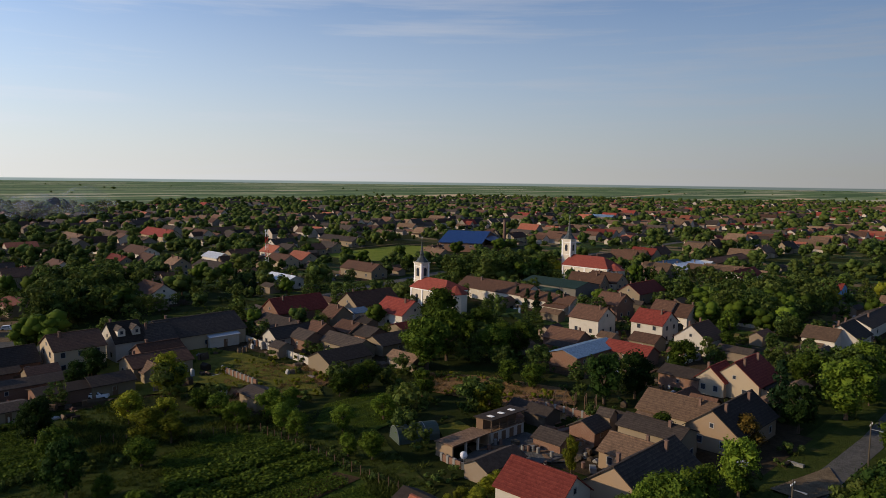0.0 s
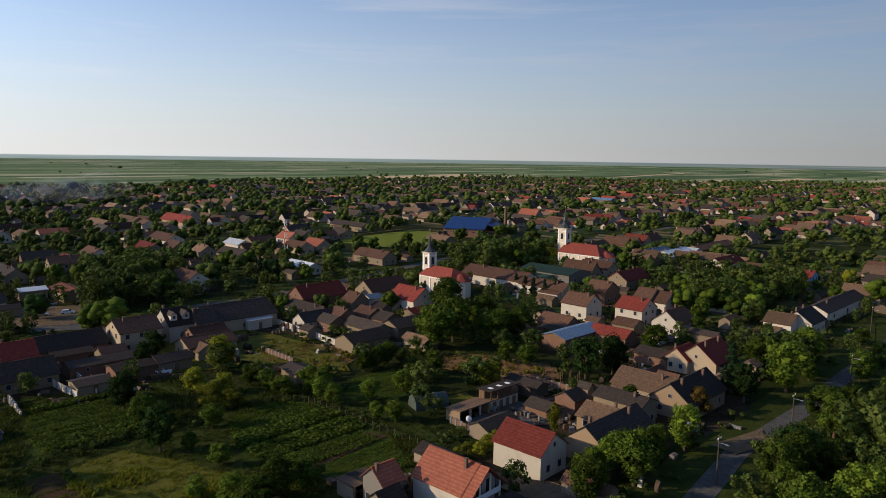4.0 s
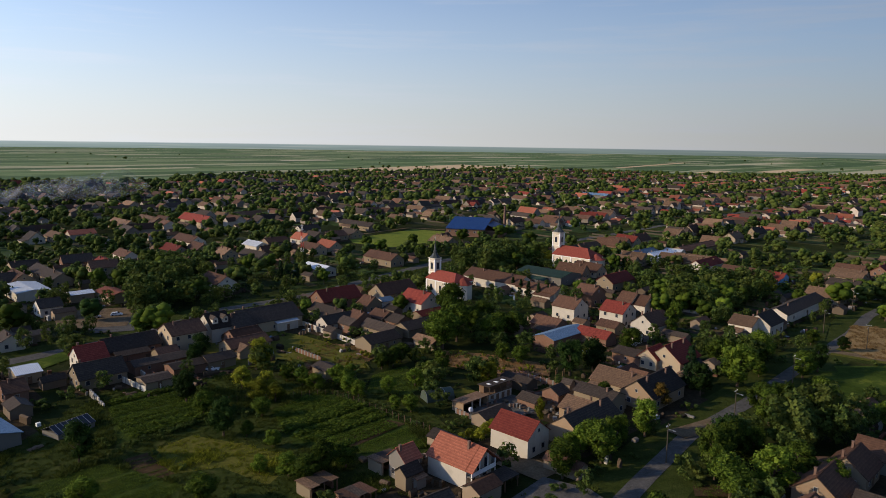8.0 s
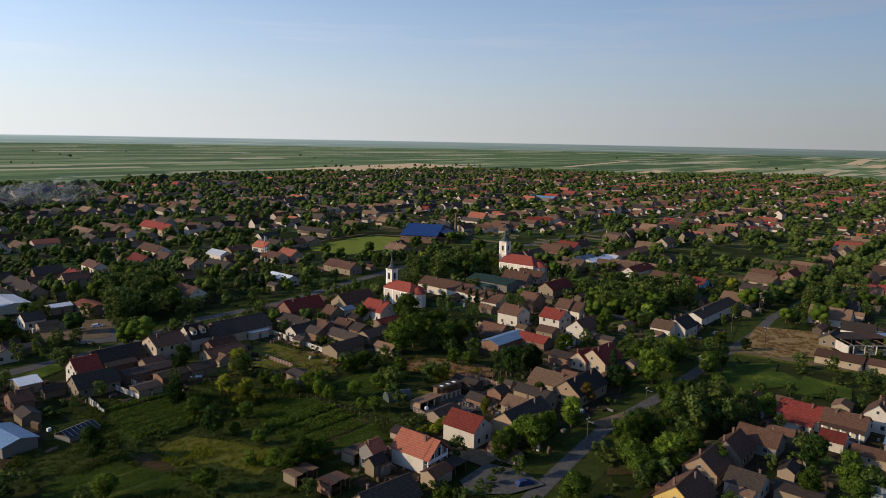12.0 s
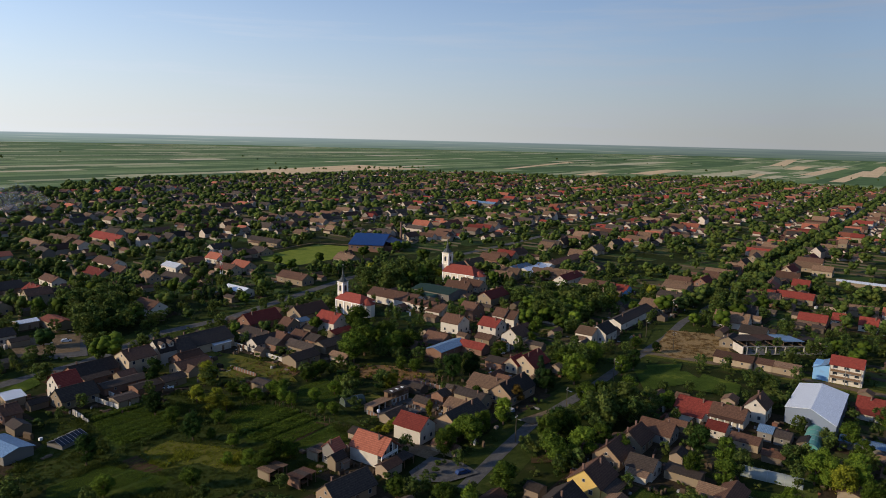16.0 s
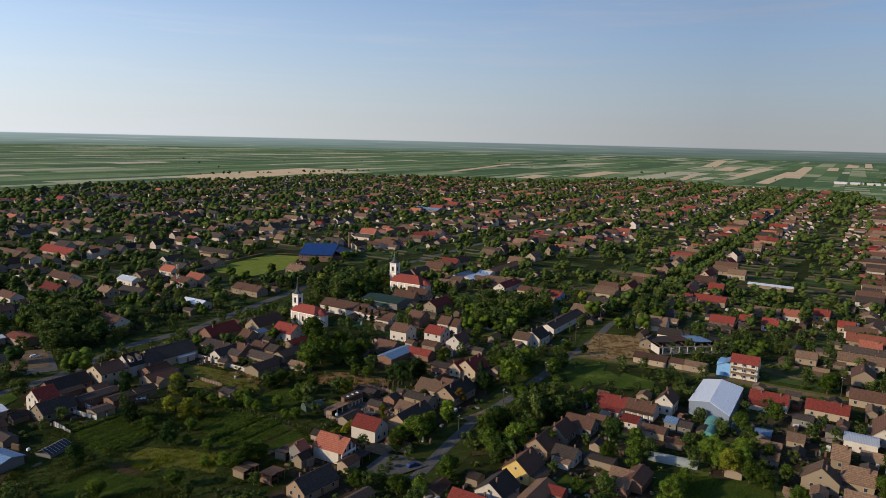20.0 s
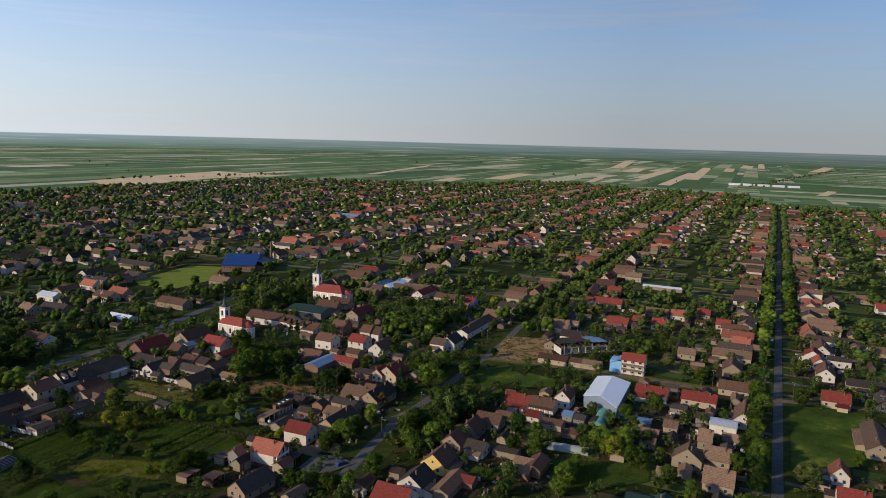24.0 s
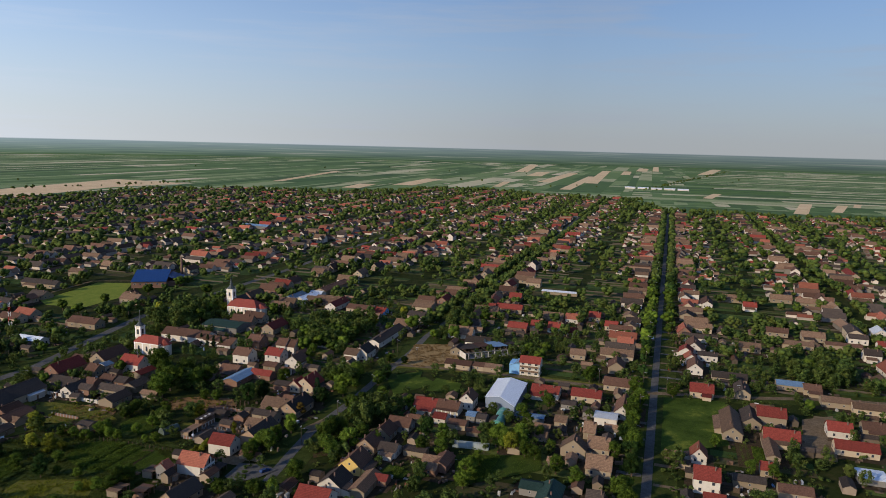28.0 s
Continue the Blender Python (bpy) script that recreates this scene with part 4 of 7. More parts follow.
house(165.9, 225.7, 45, 8.8, 7, 3, 5, "grey", "beige")
house(183.1, 235.3, 135, 11.3, 8, 3.4, 6, "grey", "white")
house(172.5, 144.6, 135, 13.7, 9, 3.2, 5.6, "red", "white")
house(187.8, 131.9, 135, 14.3, 9, 3.2, 5.6, "red", "cream")
house(89.8, 135.1, 135, 10.0, 7.5, 3.0, 5.6, "brown", "grey")
house(75.6, 113.5, 135, 7.4, 7, 3, 5, "grey", "white")
house(85.1, 109.0, 135, 9.2, 5, 2.6, 3.2, "grey", "beige")
house(83.8, 92.7, 135, 5.5, 6, 2.6, 4, "tan", "brick")
house(90.2, 95.2, 45, 10.6, 6, 2.8, 4.4, "brown", "brick")
house(139.6, 100.8, 135, 5.0, 6, 2.6, 4, "tan", "beige")
house(157.1, 110.8, 135, 5.2, 6, 2.8, 4.4, "tan", "beige")
house(143.8, 84.0, 45, 6.5, 10, 3.6, 7.5, "tan", "beige")
house(161.3, 95.8, 135, 4.9, 8, 3.4, 6.5, "tan", "beige")
house(172.9, 126.5, 135, 6.6, 6, 2.8, 3.6, "grey", "grey")
house(176.4, 114.7, 135, 6.2, 7, 2.8, 4, "grey", "grey")
house(63.8, 92.2, 135, 4.8, 5, 2.4, 3.6, "red", "brick")
house(227.4, 190.4, 135, 8.8, 8, 3.2, 5.5, "tan", "beige")
house(276.5, 261.2, 135, 9.2, 8, 3.6, 6.5, "pink", "white")
house(295.6, 260.1, 135, 8.2, 8, 3.6, 6.5, "red", "beige")
house(254.6, 232.4, 135, 6.2, 8, 3.2, 5.5, "red", "cream")
house(289.8, 235.1, 135, 8.4, 8, 3.4, 6, "red", "cream")
house(227.6, 255.9, 135, 12.7, 9, 3.4, 6, "red", "brick")
house(242.2, 256.2, 135, 6.0, 8, 3.2, 6, "red", "white")
house(249.6, 245.2, 135, 8.0, 8, 3.4, 6.5, "red", "white")
house(123.5, 96.0, 45, 7.0, 5, 2.2, 3, "tan", "beige")
house(246.1, 113.9, 135, 11.2, 9, 3.4, 6.4, "red", "cream")
house(274.0, 145.1, 45, 15.2, 8, 3.4, 6.5, "brown", "white")
house(305.8, 176.8, 45, 17.6, 8, 3.6, 7, "brown", "white")
house(297.0, 157.4, 135, 10.9, 8, 3.8, 5, "grey", "white")
house(277.6, 124.4, 135, 17.5, 8, 3, 5, "grey", "beige")
house(266.6, 106.6, 45, 15.2, 7, 3.2, 5.5, "grey", "beige")
house(224.4, 76.6, 45, 27.3, 8, 3.4, 6.2, "tan", "beige")
house(238.6, 78.0, 45, 16.5, 8, 3.2, 5.8, "grey", "beige")
house(247.1, 74.0, 135, 12.2, 9, 5, 8, "red", "beige", win=2)
house(232.1, 56.8, 135, 14.2, 8, 3.2, 6.5, "red", "cream")
house(221.0, 53.2, 45, 24.8, 5, 2.6, 3.6, "tan", "beige")
house(186.7, 59.3, 45, 8.0, 6, 3.4, 6.5, "pink", "white")
house(170.5, 40.2, 135, 9.0, 9, 5.6, 8.8, "red", "white", win=2)
house(263.8, 52.2, 135, 9.9, 8, 3.6, 6.4, "red", "white")
house(252.3, 36.9, 135, 16.2, 8, 3, 5.4, "red", "cream")
house(234.1, 18.9, 135, 9.8, 9, 2.6, 3.2, "white", "grey")
house(201.6, 39.6, 135, 4.2, 6, 3, 5, "red", "beige")
house(187.6, 35.6, 135, 11.1, 6, 2.8, 4, "grey", "beige")
house(195.9, 22.6, 135, 11.4, 7, 2.8, 4.4, "brown", "beige")
house(160.3, 27.2, 135, 6.9, 8, 3.4, 6.5, "red", "beige")
house(302.8, 63.6, 135, 14.2, 8, 3.2, 5, "tan", "cream")
house(297.4, 77.0, 135, 12.9, 8, 3, 4.6, "tan", "beige")
house(280.2, 47.1, 135, 9.5, 8, 3.2, 5.5, "brown", "beige")
house(349.2, 86.2, 45, 7.9, 8, 3, 5.5, "tan", "beige")
house(298.4, 103.3, 135, 13.1, 8, 3, 4.4, "blue", "beige")
house(302.9, 93.7, 135, 8.2, 8, 3, 5, "brown", "beige")
house(372.8, 154.5, 135, 17.9, 8, 3, 4.6, "tan", "beige")
house(398.7, 162.6, 135, 14.0, 9, 3.4, 6, "tan", "beige")
house(399.1, 141.4, 135, 21.0, 7, 2.8, 4, "brown", "beige")
house(336.5, 162.2, 135, 14.7, 8, 3.2, 5.5, "tan", "beige")
house(386.6, 180.7, 135, 13.5, 8, 3.2, 5.5, "brown", "beige")
house(343.5, 209.2, 135, 17.7, 8, 3.4, 6, "tan", "cream")
house(391.2, 118.0, 135, 9.4, 8, 4.2, 7, "grey", "white")
house(421.2, 146.5, 135, 11.5, 8, 4, 6, "grey", "white")
house(449.9, 149.9, 45, 13.9, 9, 4, 7, "white", "white")
house(419.5, 129.7, 135, 4.8, 8, 3.6, 6, "red", "white")
house(433.5, 242.2, 135, 9.9, 8, 3.6, 6.5, "red", "white")
house(483.5, 253.2, 135, 16.3, 8, 3.4, 6.5, "tan", "beige")
house(491.1, 234.6, 135, 16.9, 8, 3.4, 6.5, "tan", "beige")
house(445.4, 269.5, 135, 16.2, 8, 3.4, 6, "tan", "beige")
house(412.6, 266.0, 45, 21.7, 8, 3.4, 6, "brown", "white")
house(660.8, 310.1, 45, 38.7, 9, 3.4, 6.5, "red", "beige")
house(538.5, 219.5, 135, 13.9, 8, 3.4, 6, "tan", "white")
house(192.4, 109.8, 45, 16.5, 8, 3.6, 7.4, "brown", "white")
house(177.6, 105.0, 135, 9.9, 8, 3.6, 4.4, "white", "white")
house(212.4, 138.5, 135, 12.8, 8, 3.2, 6, "brown", "cream")
house(154.7, 81.7, 135, 8.7, 8, 3.2, 6.5, "tan", "beige")
house(142.7, 66.8, 135, 9.5, 9, 3.4, 7, "tan", "beige")
house(123.9, 46.0, 135, 5.6, 8, 3.4, 6.5, "grey", "beige")
house(112.7, 56.5, 45, 13.4, 8, 3, 5, "green", "grey")
house(110.2, 64.4, 135, 7.7, 7, 2.8, 4, "green", "grey")
house(147.5, 121.0, 135, 12.5, 5, 2.4, 3, "blue", "grey")
house(247.7, 180.0, 135, 18.9, 8, 3.4, 6, "tan", "cream")
house(270.0, 198.1, 135, 9.6, 8, 3.4, 6.5, "pink", "beige")
house(251.8, 304.9, 135, 19.3, 9, 3.4, 6, "red", "beige")
house(267.4, 273.5, 135, 16.8, 8, 3.2, 5.5, "tan", "beige")
house(324.8, 342.8, 135, 29.5, 6, 2.6, 3.4, "white", "beige")
house(-59.7, 208.1, 45, 13.1, 8, 3.2, 5, "brown", "beige")
house(-0.1, 430.6, 135, 16.0, 10, 4, 7, "tan", "beige")
house(87.5, 98.0, 135, 7.5, 5, 2.6, 4, "tan", "beige")
house(130.7, 374.6, 135, 29.5, 9, 3.6, 6, "tan", "beige")
house(132.8, 401.5, 135, 10.3, 9, 4, 5.5, "white", "white")
house(-3.5, 108.3, 40, 13.0, 7.5, 3, 6.0, "grey", "tan")
house(-31.5, 187.3, 135, 6.2, 5, 2.6, 3.4, "grey", "beige")
house(37.5, 87.2, 135, 11.8, 9, 3.4, 6.5, "red", "white")
house(57.0, 91.2, 45, 15.5, 6, 2.6, 4, "tan", "beige")
house(-213.4, 511.9, 135, 32.5, 11, 4.4, 8, "tan", "brick")
house(-181.2, 518.5, 135, 40.6, 11, 5, 9, "red", "cream", win=2)
house(-226.9, 497.4, 135, 30.7, 10, 4, 7, "tan", "beige")
house(-149.8, 412.9, 135, 23.5, 10, 5, 8, "brown", "white")
house(-108.6, 405.1, 135, 15.9, 8, 4, 6, "white", "white")
house(-0.7, 438.5, 135, 9.5, 9, 4, 7, "tan", "beige")
house(-11.6, 590.8, 135, 10.6, 8, 4, 7, "tan", "cream")
house(-36.6, 557.7, 135, 14.5, 9, 4.5, 7, "tan", "beige")
house(-62.5, 517.3, 135, 35.9, 9, 3.6, 6, "grey", "beige")
house(-93.5, 484.1, 45, 16.0, 9, 3.6, 6.5, "grey", "white")
house(182.6, 861.8, 135, 42.0, 9, 4, 6, "blue", "grey")
house(180.2, 697.6, 135, 31.9, 9, 3.6, 5.5, "brown", "cream")
house(262.1, 566.7, 135, 18.0, 9, 4, 6.5, "red", "white")
house(191.9, 330.0, 135, 14.2, 9, 4, 6, "tan", "cream")
house(421.2, 487.1, 135, 6.5, 9, 7, 10, "tan", "beige")
house(473.6, 536.0, 135, 11.0, 8, 5, 8, "red", "beige")
house(324.2, 380.4, 135, 12.5, 9, 4, 7, "tan", "cream")
house(275.5, 333.8, 135, 9.6, 9, 4, 7, "red", "beige")
house(22.4, 167.2, 135, 5.4, 4.4, 1.9, 3.0, "grey", "brick", win=0)

# ---- trees near the camera ----
tree(35.9, 190.6, 11, "dark")
tree(43.1, 194.4, 10, "dark")
tree(4.9, 223.0, 13, "green")
tree(14.3, 237.9, 11, "green")
tree(19.2, 229.3, 9, "green")
tree(23.6, 229.6, 9, "green")
tree(0.3, 214.5, 13, "green")
tree(23.0, 199.7, 6, "green")
tree(18.2, 202.5, 6, "green")
tree(12.5, 181.1, 7, "yellow")
tree(23.1, 156.0, 6.5, "yellow", 0.55)
tree(31.6, 139.8, 8, "green")
tree(32.7, 135.7, 9, "green")
tree(45.3, 149.1, 9, "light")
tree(25.9, 136.7, 6, "light")
tree(28.8, 137.9, 7, "light")
tree(54.0, 167.3, 6, "autumn")
tree(66.6, 182.1, 12, "conifer")
tree(67.0, 175.5, 9, "dark")
tree(79.6, 182.8, 12, "light")
tree(80.3, 199.8, 9, "green")
tree(85.5, 205.2, 8, "green")
tree(76.9, 161.8, 9, "green")
tree(55.0, 134.1, 9, "green")
tree(59.4, 136.5, 9, "green")
tree(64.3, 137.8, 8, "green")
tree(82.2, 261.7, 10, "green")
tree(94.5, 282.5, 11, "green")
tree(94.1, 265.8, 11, "green")
tree(97.3, 254.1, 9, "green")
tree(105.7, 260.3, 9, "light")
tree(83.8, 247.9, 9, "green")
tree(104.6, 279.8, 11, "green")
tree(112.4, 280.4, 11, "green")
tree(118.3, 277.0, 10, "green")
tree(71.3, 233.3, 5, "green")
tree(77.4, 233.5, 6, "green")
tree(-51.0, 192.9, 9, "yellow")
tree(-62.1, 165.2, 8, "dark")
tree(-44.8, 167.2, 6, "yellow")
tree(-40.8, 167.0, 5, "yellow")
tree(-41.4, 182.1, 5, "green")
tree(-47.0, 145.8, 9, "dark")
tree(-71.8, 203.7, 7, "dark")
tree(-91.9, 223.5, 12, "green")
tree(-95.6, 221.4, 11, "green")
tree(-50.2, 254.5, 7, "green")
tree(-15.7, 260.0, 8, "green")
tree(-14.0, 196.3, 6, "green")
tree(-27.3, 178.7, 6, "light")
tree(-24.5, 182.9, 5, "green")
tree(-20.7, 169.8, 5, "light")
tree(-0.1, 192.7, 6, "light")
tree(-3.0, 186.4, 5, "green")
tree(-7.1, 160.9, 5, "light")
tree(-11.1, 162.2, 4, "light")
tree(-35.2, 140.7, 4, "light")
tree(-21.6, 135.3, 5, "light")
tree(-42.0, 145.7, 4, "green")
tree(-71.4, 132.1, 9, "dark")
tree(-64.6, 170.1, 7, "dark")
tree(-69.6, 192.9, 7, "dark")
tree(-139.4, 223.2, 12, "green")
tree(-123.7, 242.1, 9, "dark")
tree(-136.1, 293.9, 11, "green")
tree(-147.0, 296.0, 10, "green")
tree(-112.1, 295.8, 11, "green")
tree(-85.2, 341.7, 10, "green")
tree(-94.5, 340.9, 10, "green")
tree(-92.1, 312.6, 9, "green")
tree(-145.6, 344.8, 11, "green")
tree(-133.8, 334.1, 11, "green")
tree(-133.5, 303.2, 11, "dark")
tree(-118.4, 286.7, 11, "dark")
tree(-107.2, 274.3, 10, "dark")
tree(-99.1, 277.6, 9, "green")
tree(-65.6, 311.7, 10, "conifer")
tree(-69.5, 309.6, 9, "conifer")
tree(-75.4, 323.9, 9, "conifer")
tree(-41.8, 117.0, 6, "green")
tree(-29.0, 127.8, 5, "light")
tree(-22.7, 127.9, 8, "green")
tree(-34.9, 128.8, 4, "light")
tree(-61.7, 114.3, 6, "light")
tree(-24.8, 125.2, 6, "green")
tree(76.3, 156.8, 9, "green")
tree(77.2, 147.6, 9, "green")
tree(84.8, 152.4, 9, "green")
tree(85.9, 147.9, 9, "green")
tree(61.8, 123.4, 10, "light")
tree(53.0, 121.1, 9, "green")
tree(69.8, 129.3, 8, "green")
tree(73.8, 124.0, 7, "light")
tree(30.6, 300.5, 7, "conifer")
tree(33.5, 296.5, 7, "conifer")
tree(36.4, 292.7, 7, "conifer")
tree(40.0, 288.9, 7, "conifer")
tree(44.1, 289.2, 7, "conifer")
tree(56.7, 376.7, 9, "yellow")
tree(87.8, 357.1, 10, "green")
tree(21.6, 351.2, 10, "green")
tree(30.2, 360.9, 11, "green")
tree(38.1, 358.8, 10, "green")
tree(48.2, 375.7, 11, "green")
tree(54.3, 390.4, 11, "green")
tree(90.1, 285.9, 11, "green")
tree(91.0, 273.5, 10, "green")
tree(108.5, 279.5, 11, "green")
tree(113.1, 275.0, 10, "green")
tree(125.5, 293.8, 9, "green")
tree(173.3, 322.1, 8, "yellow")
tree(106.1, 295.2, 11, "green")
tree(135.7, 294.5, 9, "green")
tree(182.3, 297.9, 9, "green")
tree(96.8, 123.0, 9, "dark")
tree(93.8, 104.0, 8, "green")
tree(118.2, 102.6, 9, "light")
tree(120.8, 99.9, 9, "light")
tree(121.1, 95.5, 9, "yellow")
tree(126.5, 96.9, 9, "light")
tree(102.8, 90.2, 7, "light")
tree(97.3, 86.3, 7, "light")
tree(163.2, 129.0, 8, "green")
tree(144.2, 122.9, 8, "green")
tree(141.4, 113.8, 7, "green")
tree(201.1, 192.1, 9, "green")
tree(204.9, 209.1, 8, "green")
tree(205.6, 152.4, 9, "green")
tree(35.4, 106.4, 9, "green")
tree(52.9, 117.0, 7, "green")
tree(64.3, 130.2, 7, "light")
tree(69.3, 120.5, 5, "light")
tree(135.5, 88.3, 6, "green")
tree(126.0, 85.8, 6, "green")
tree(78.1, 91.3, 6, "light")
tree(320.7, 101.5, 11, "green")
tree(343.9, 108.4, 10, "green")
tree(332.4, 116.9, 10, "green")
tree(315.9, 114.3, 9, "green")
tree(337.3, 98.2, 9, "green")
tree(215.0, 205.5, 8, "green")
tree(195.1, 107.9, 9, "green")
tree(170.8, 84.0, 9, "dark")
tree(184.4, 94.5, 9, "green")
tree(155.4, 73.2, 8, "green")
tree(126.6, 72.5, 8, "green")
tree(127.5, 61.7, 8, "green")
tree(122.2, 104.9, 9, "light")
tree(129.7, 101.7, 9, "light")
tree(123.4, 89.1, 8, "green")
tree(93.9, 83.3, 8, "light")
tree(88.7, 76.7, 7, "light")
tree(194.3, 40.5, 7, "green")
tree(135.3, 47.3, 9, "green")
tree(277.1, 76.4, 7, "green")
tree(460.1, 220.1, 9, "light")
tree(390.6, 244.2, 7, "yellow")
tree(686.8, 436.8, 9, "green")
tree(193.7, 266.8, 11, "green")
tree(177.2, 252.0, 11, "green")
tree(218.0, 282.9, 10, "green")
tree(211.5, 155.3, 8, "green")
tree(281.4, 192.8, 8, "green")
tree(138.8, 100.6, 7, "green")
tree(200.8, 35.3, 6, "green")
tree(203.1, 65.5, 6, "green")
tree(229.2, 116.6, 9, "green")
tree(-51.5, 175.7, 6, "yellow")
tree(-45.5, 176.5, 5, "yellow")
tree(3.1, 235.3, 13, "green")
tree(3.2, 256.4, 13, "green")
tree(10.2, 232.9, 9, "green")
tree(16.5, 223.8, 9, "green")
tree(60.1, 140.5, 9, "dark")
tree(81.7, 161.2, 9, "green")
tree(90.9, 197.7, 12, "light")
tree(-18.6, 131.8, 6, "green")
tree(-23.7, 173.4, 5, "light")
tree(-13.5, 173.4, 5, "light")
tree(-41.6, 157.2, 5, "green")
tree(-6.9, 179.7, 5, "light")
tree(99.8, 114.6, 9, "green")
tree(87.1, 108.9, 8, "green")
tree(25.5, 98.3, 7, "light")
tree(19.6, 102.0, 6, "green")
tree(6.5, 146.5, 2.6, "yellow")
tree(10.0, 148.2, 3, "yellow")
tree(13.6, 151.6, 3, "yellow")
tree(4.4, 144.2, 2.4, "yellow")
tree(15.6, 153.0, 2.8, "yellow")
tree(8.5, 145.5, 3, "yellow")
tree(23.7, 128.6, 8, "green")
tree(11.5, 151.0, 3, "yellow")
tree(37.6, 142.8, 8, "light")
tree(95.7, 274.1, 11, "green")
tree(108.8, 283.8, 11, "green")
tree(121.8, 291.4, 10, "green")
tree(57.9, 295.4, 8, "green")
tree(161.9, 282.3, 12, "green")
tree(54.0, 438.9, 11, "green")
tree(36.8, 376.2, 10, "green")
tree(10.9, 370.0, 9, "green")
tree(-18.5, 432.9, 9, "green")
tree(38.5, 481.4, 10, "green")
tree(-12.3, 390.9, 9, "green")
tree(-5.4, 382.2, 9, "conifer")
tree(15.4, 393.2, 9, "yellow")
tree(12.5, 456.6, 10, "green")
tree(-55.6, 158.4, 6, "green")
tree(-36.5, 179.0, 5, "green")
tree(-32.3, 175.0, 5, "light")
tree(-25.1, 178.4, 5, "light")
tree(-16.9, 193.6, 5, "green")
tree(-11.8, 200.1, 6, "green")
tree(-71.5, 448.0, 8, "green")
tree(-36.2, 406.1, 9, "green")
tree(-46.1, 422.6, 9, "green")
tree(-51.0, 355.5, 9, "green")
tree(-53.4, 312.6, 8, "green")
tree(57.9, 210.0, 9, "green")
tree(8.6, 106.9, 6, "green")
tree(102.7, 155.5, 7, "green")
tree(94.3, 168.7, 8, "green")
tree(53.2, 129.0, 7, "light")
tree(40.2, 167.8, 6, "green")
tree(171.9, 346.7, 7, "green")
tree(142.2, 302.5, 9, "yellow")
tree(145.0, 281.6, 8, "green")

# ---- the two churches ----


def church(x, y, turn, L, W, eave, ridge, tower_h, tw):
    c = thing("church", x, y, turn)
    tagged(c, "white baroque church with a red roof and a spired tower", "church")
    part("nave_wall", polys("nave_wall", *gable_walls(L, W, eave, eave + 0.02), WALLS["church"]), None, c)
    v, f = [], []
    a, b, o = L / 2 + 0.5, W / 2 + 0.5, 0.0
    v = [(-a, -b, eave), (a, -b, eave), (a, b, eave), (-a, b, eave), (-a + 1.0, 0, ridge), (a - W * 0.45, 0, ridge), (-a, -b, eave + 0.2), (a, -b, eave + 0.2), (a, b, eave + 0.2), (-a, b, eave + 0.2)]
    f = [(0, 3, 2, 1), (0, 1, 7, 6), (1, 2, 8, 7), (2, 3, 9, 8), (3, 0, 6, 9), (6, 7, 5, 4), (8, 9, 4, 5), (7, 8, 5), (9, 6, 4)]
    part("nave_roof", polys("nave_roof", v, f, ROOFS["church"]), None, c)
    bm = bmesh.new()
    frustum(bm, L / 2, 0, 0, W * 0.36, W * 0.36, eave - 0.8, 10)
    part("apse_wall", bm, WALLS["church"], c)
    bm = bmesh.new()
    frustum(bm, L / 2, 0, eave - 0.8, W * 0.40, 0.3, 2.6, 10)
    part("apse_roof", bm, ROOFS["church"], c)
    part("cornice", boxes((0, 0, eave - 0.5, L + 0.5, W + 0.5, 0.35)), WHITE_PAINT, c)
    n = max(3, int(L / 5))
    arch = [(1.3 / 2 * math.cos(math.pi * k / 8), 1.3 / 2 * math.sin(math.pi * k / 8)) for k in range(9)]
    ring = [(0.65, -2.2)] + arch + [(-0.65, -2.2)]
    count = len(ring)
    V = [(px, -0.04, pz) for px, pz in ring] + [(px, 0.04, pz) for px, pz in ring]
    faces = [tuple(range(count)), tuple(range(2 * count - 1, count - 1, -1))] + [(i, i + count, (i + 1) % count + count, (i + 1) % count) for i in range(count)]
    arched = polys("arched_window", V, faces, GLASS)
    for k in range(n):
        px = (k + 0.5) / n * L - L / 2
        for side in (-1, 1):
            w = part("arched_window", arched, None, c)
            w.location = (px, side * (W / 2 + 0.03), eave * 0.62)
            pil = part("pilaster", boxes((px - L / n / 2, side * (W / 2 + 0.1), 0, 0.6, 0.25, eave - 0.4)), WHITE_PAINT, c)
    tx = -L / 2 - tw / 2 + 1.2
    shaft = tower_h * 0.62
    part("tower", boxes((tx, 0, 0, tw, tw, shaft), (tx, 0, shaft * 0.56, tw + 0.5, tw + 0.5, 0.3), (tx, 0, shaft, tw + 0.7, tw + 0.7, 0.4)), WALLS["church"], c)
    for z in (shaft * 0.34, shaft * 0.80):
        for k in range(4):
            a = math.pi / 2 * k
            w = part("belfry_opening", arched, None, c)
            w.location = (tx + math.sin(a) * (tw / 2 + 0.03), -math.cos(a) * (tw / 2 + 0.03), z + 0.8)
            w.rotation_euler.z = a
    for qx in (-1, 1):
        for qy in (-1, 1):
            part("corner_pilaster", boxes((tx + qx * (tw / 2 - 0.2), qy * (tw / 2 - 0.2), shaft * 0.58, 0.6, 0.6, shaft * 0.42)), WHITE_PAINT, c)
    part("tower_cornice", boxes((tx, 0, shaft * 0.93, tw + 0.35, tw + 0.35, 0.22)), WHITE_PAINT, c)
    part("tower_string_course", boxes((tx, 0, shaft * 0.62, tw + 0.3, tw + 0.3, 0.2)), WHITE_PAINT, c)
    z = shaft + 0.4
    V, F = [], []
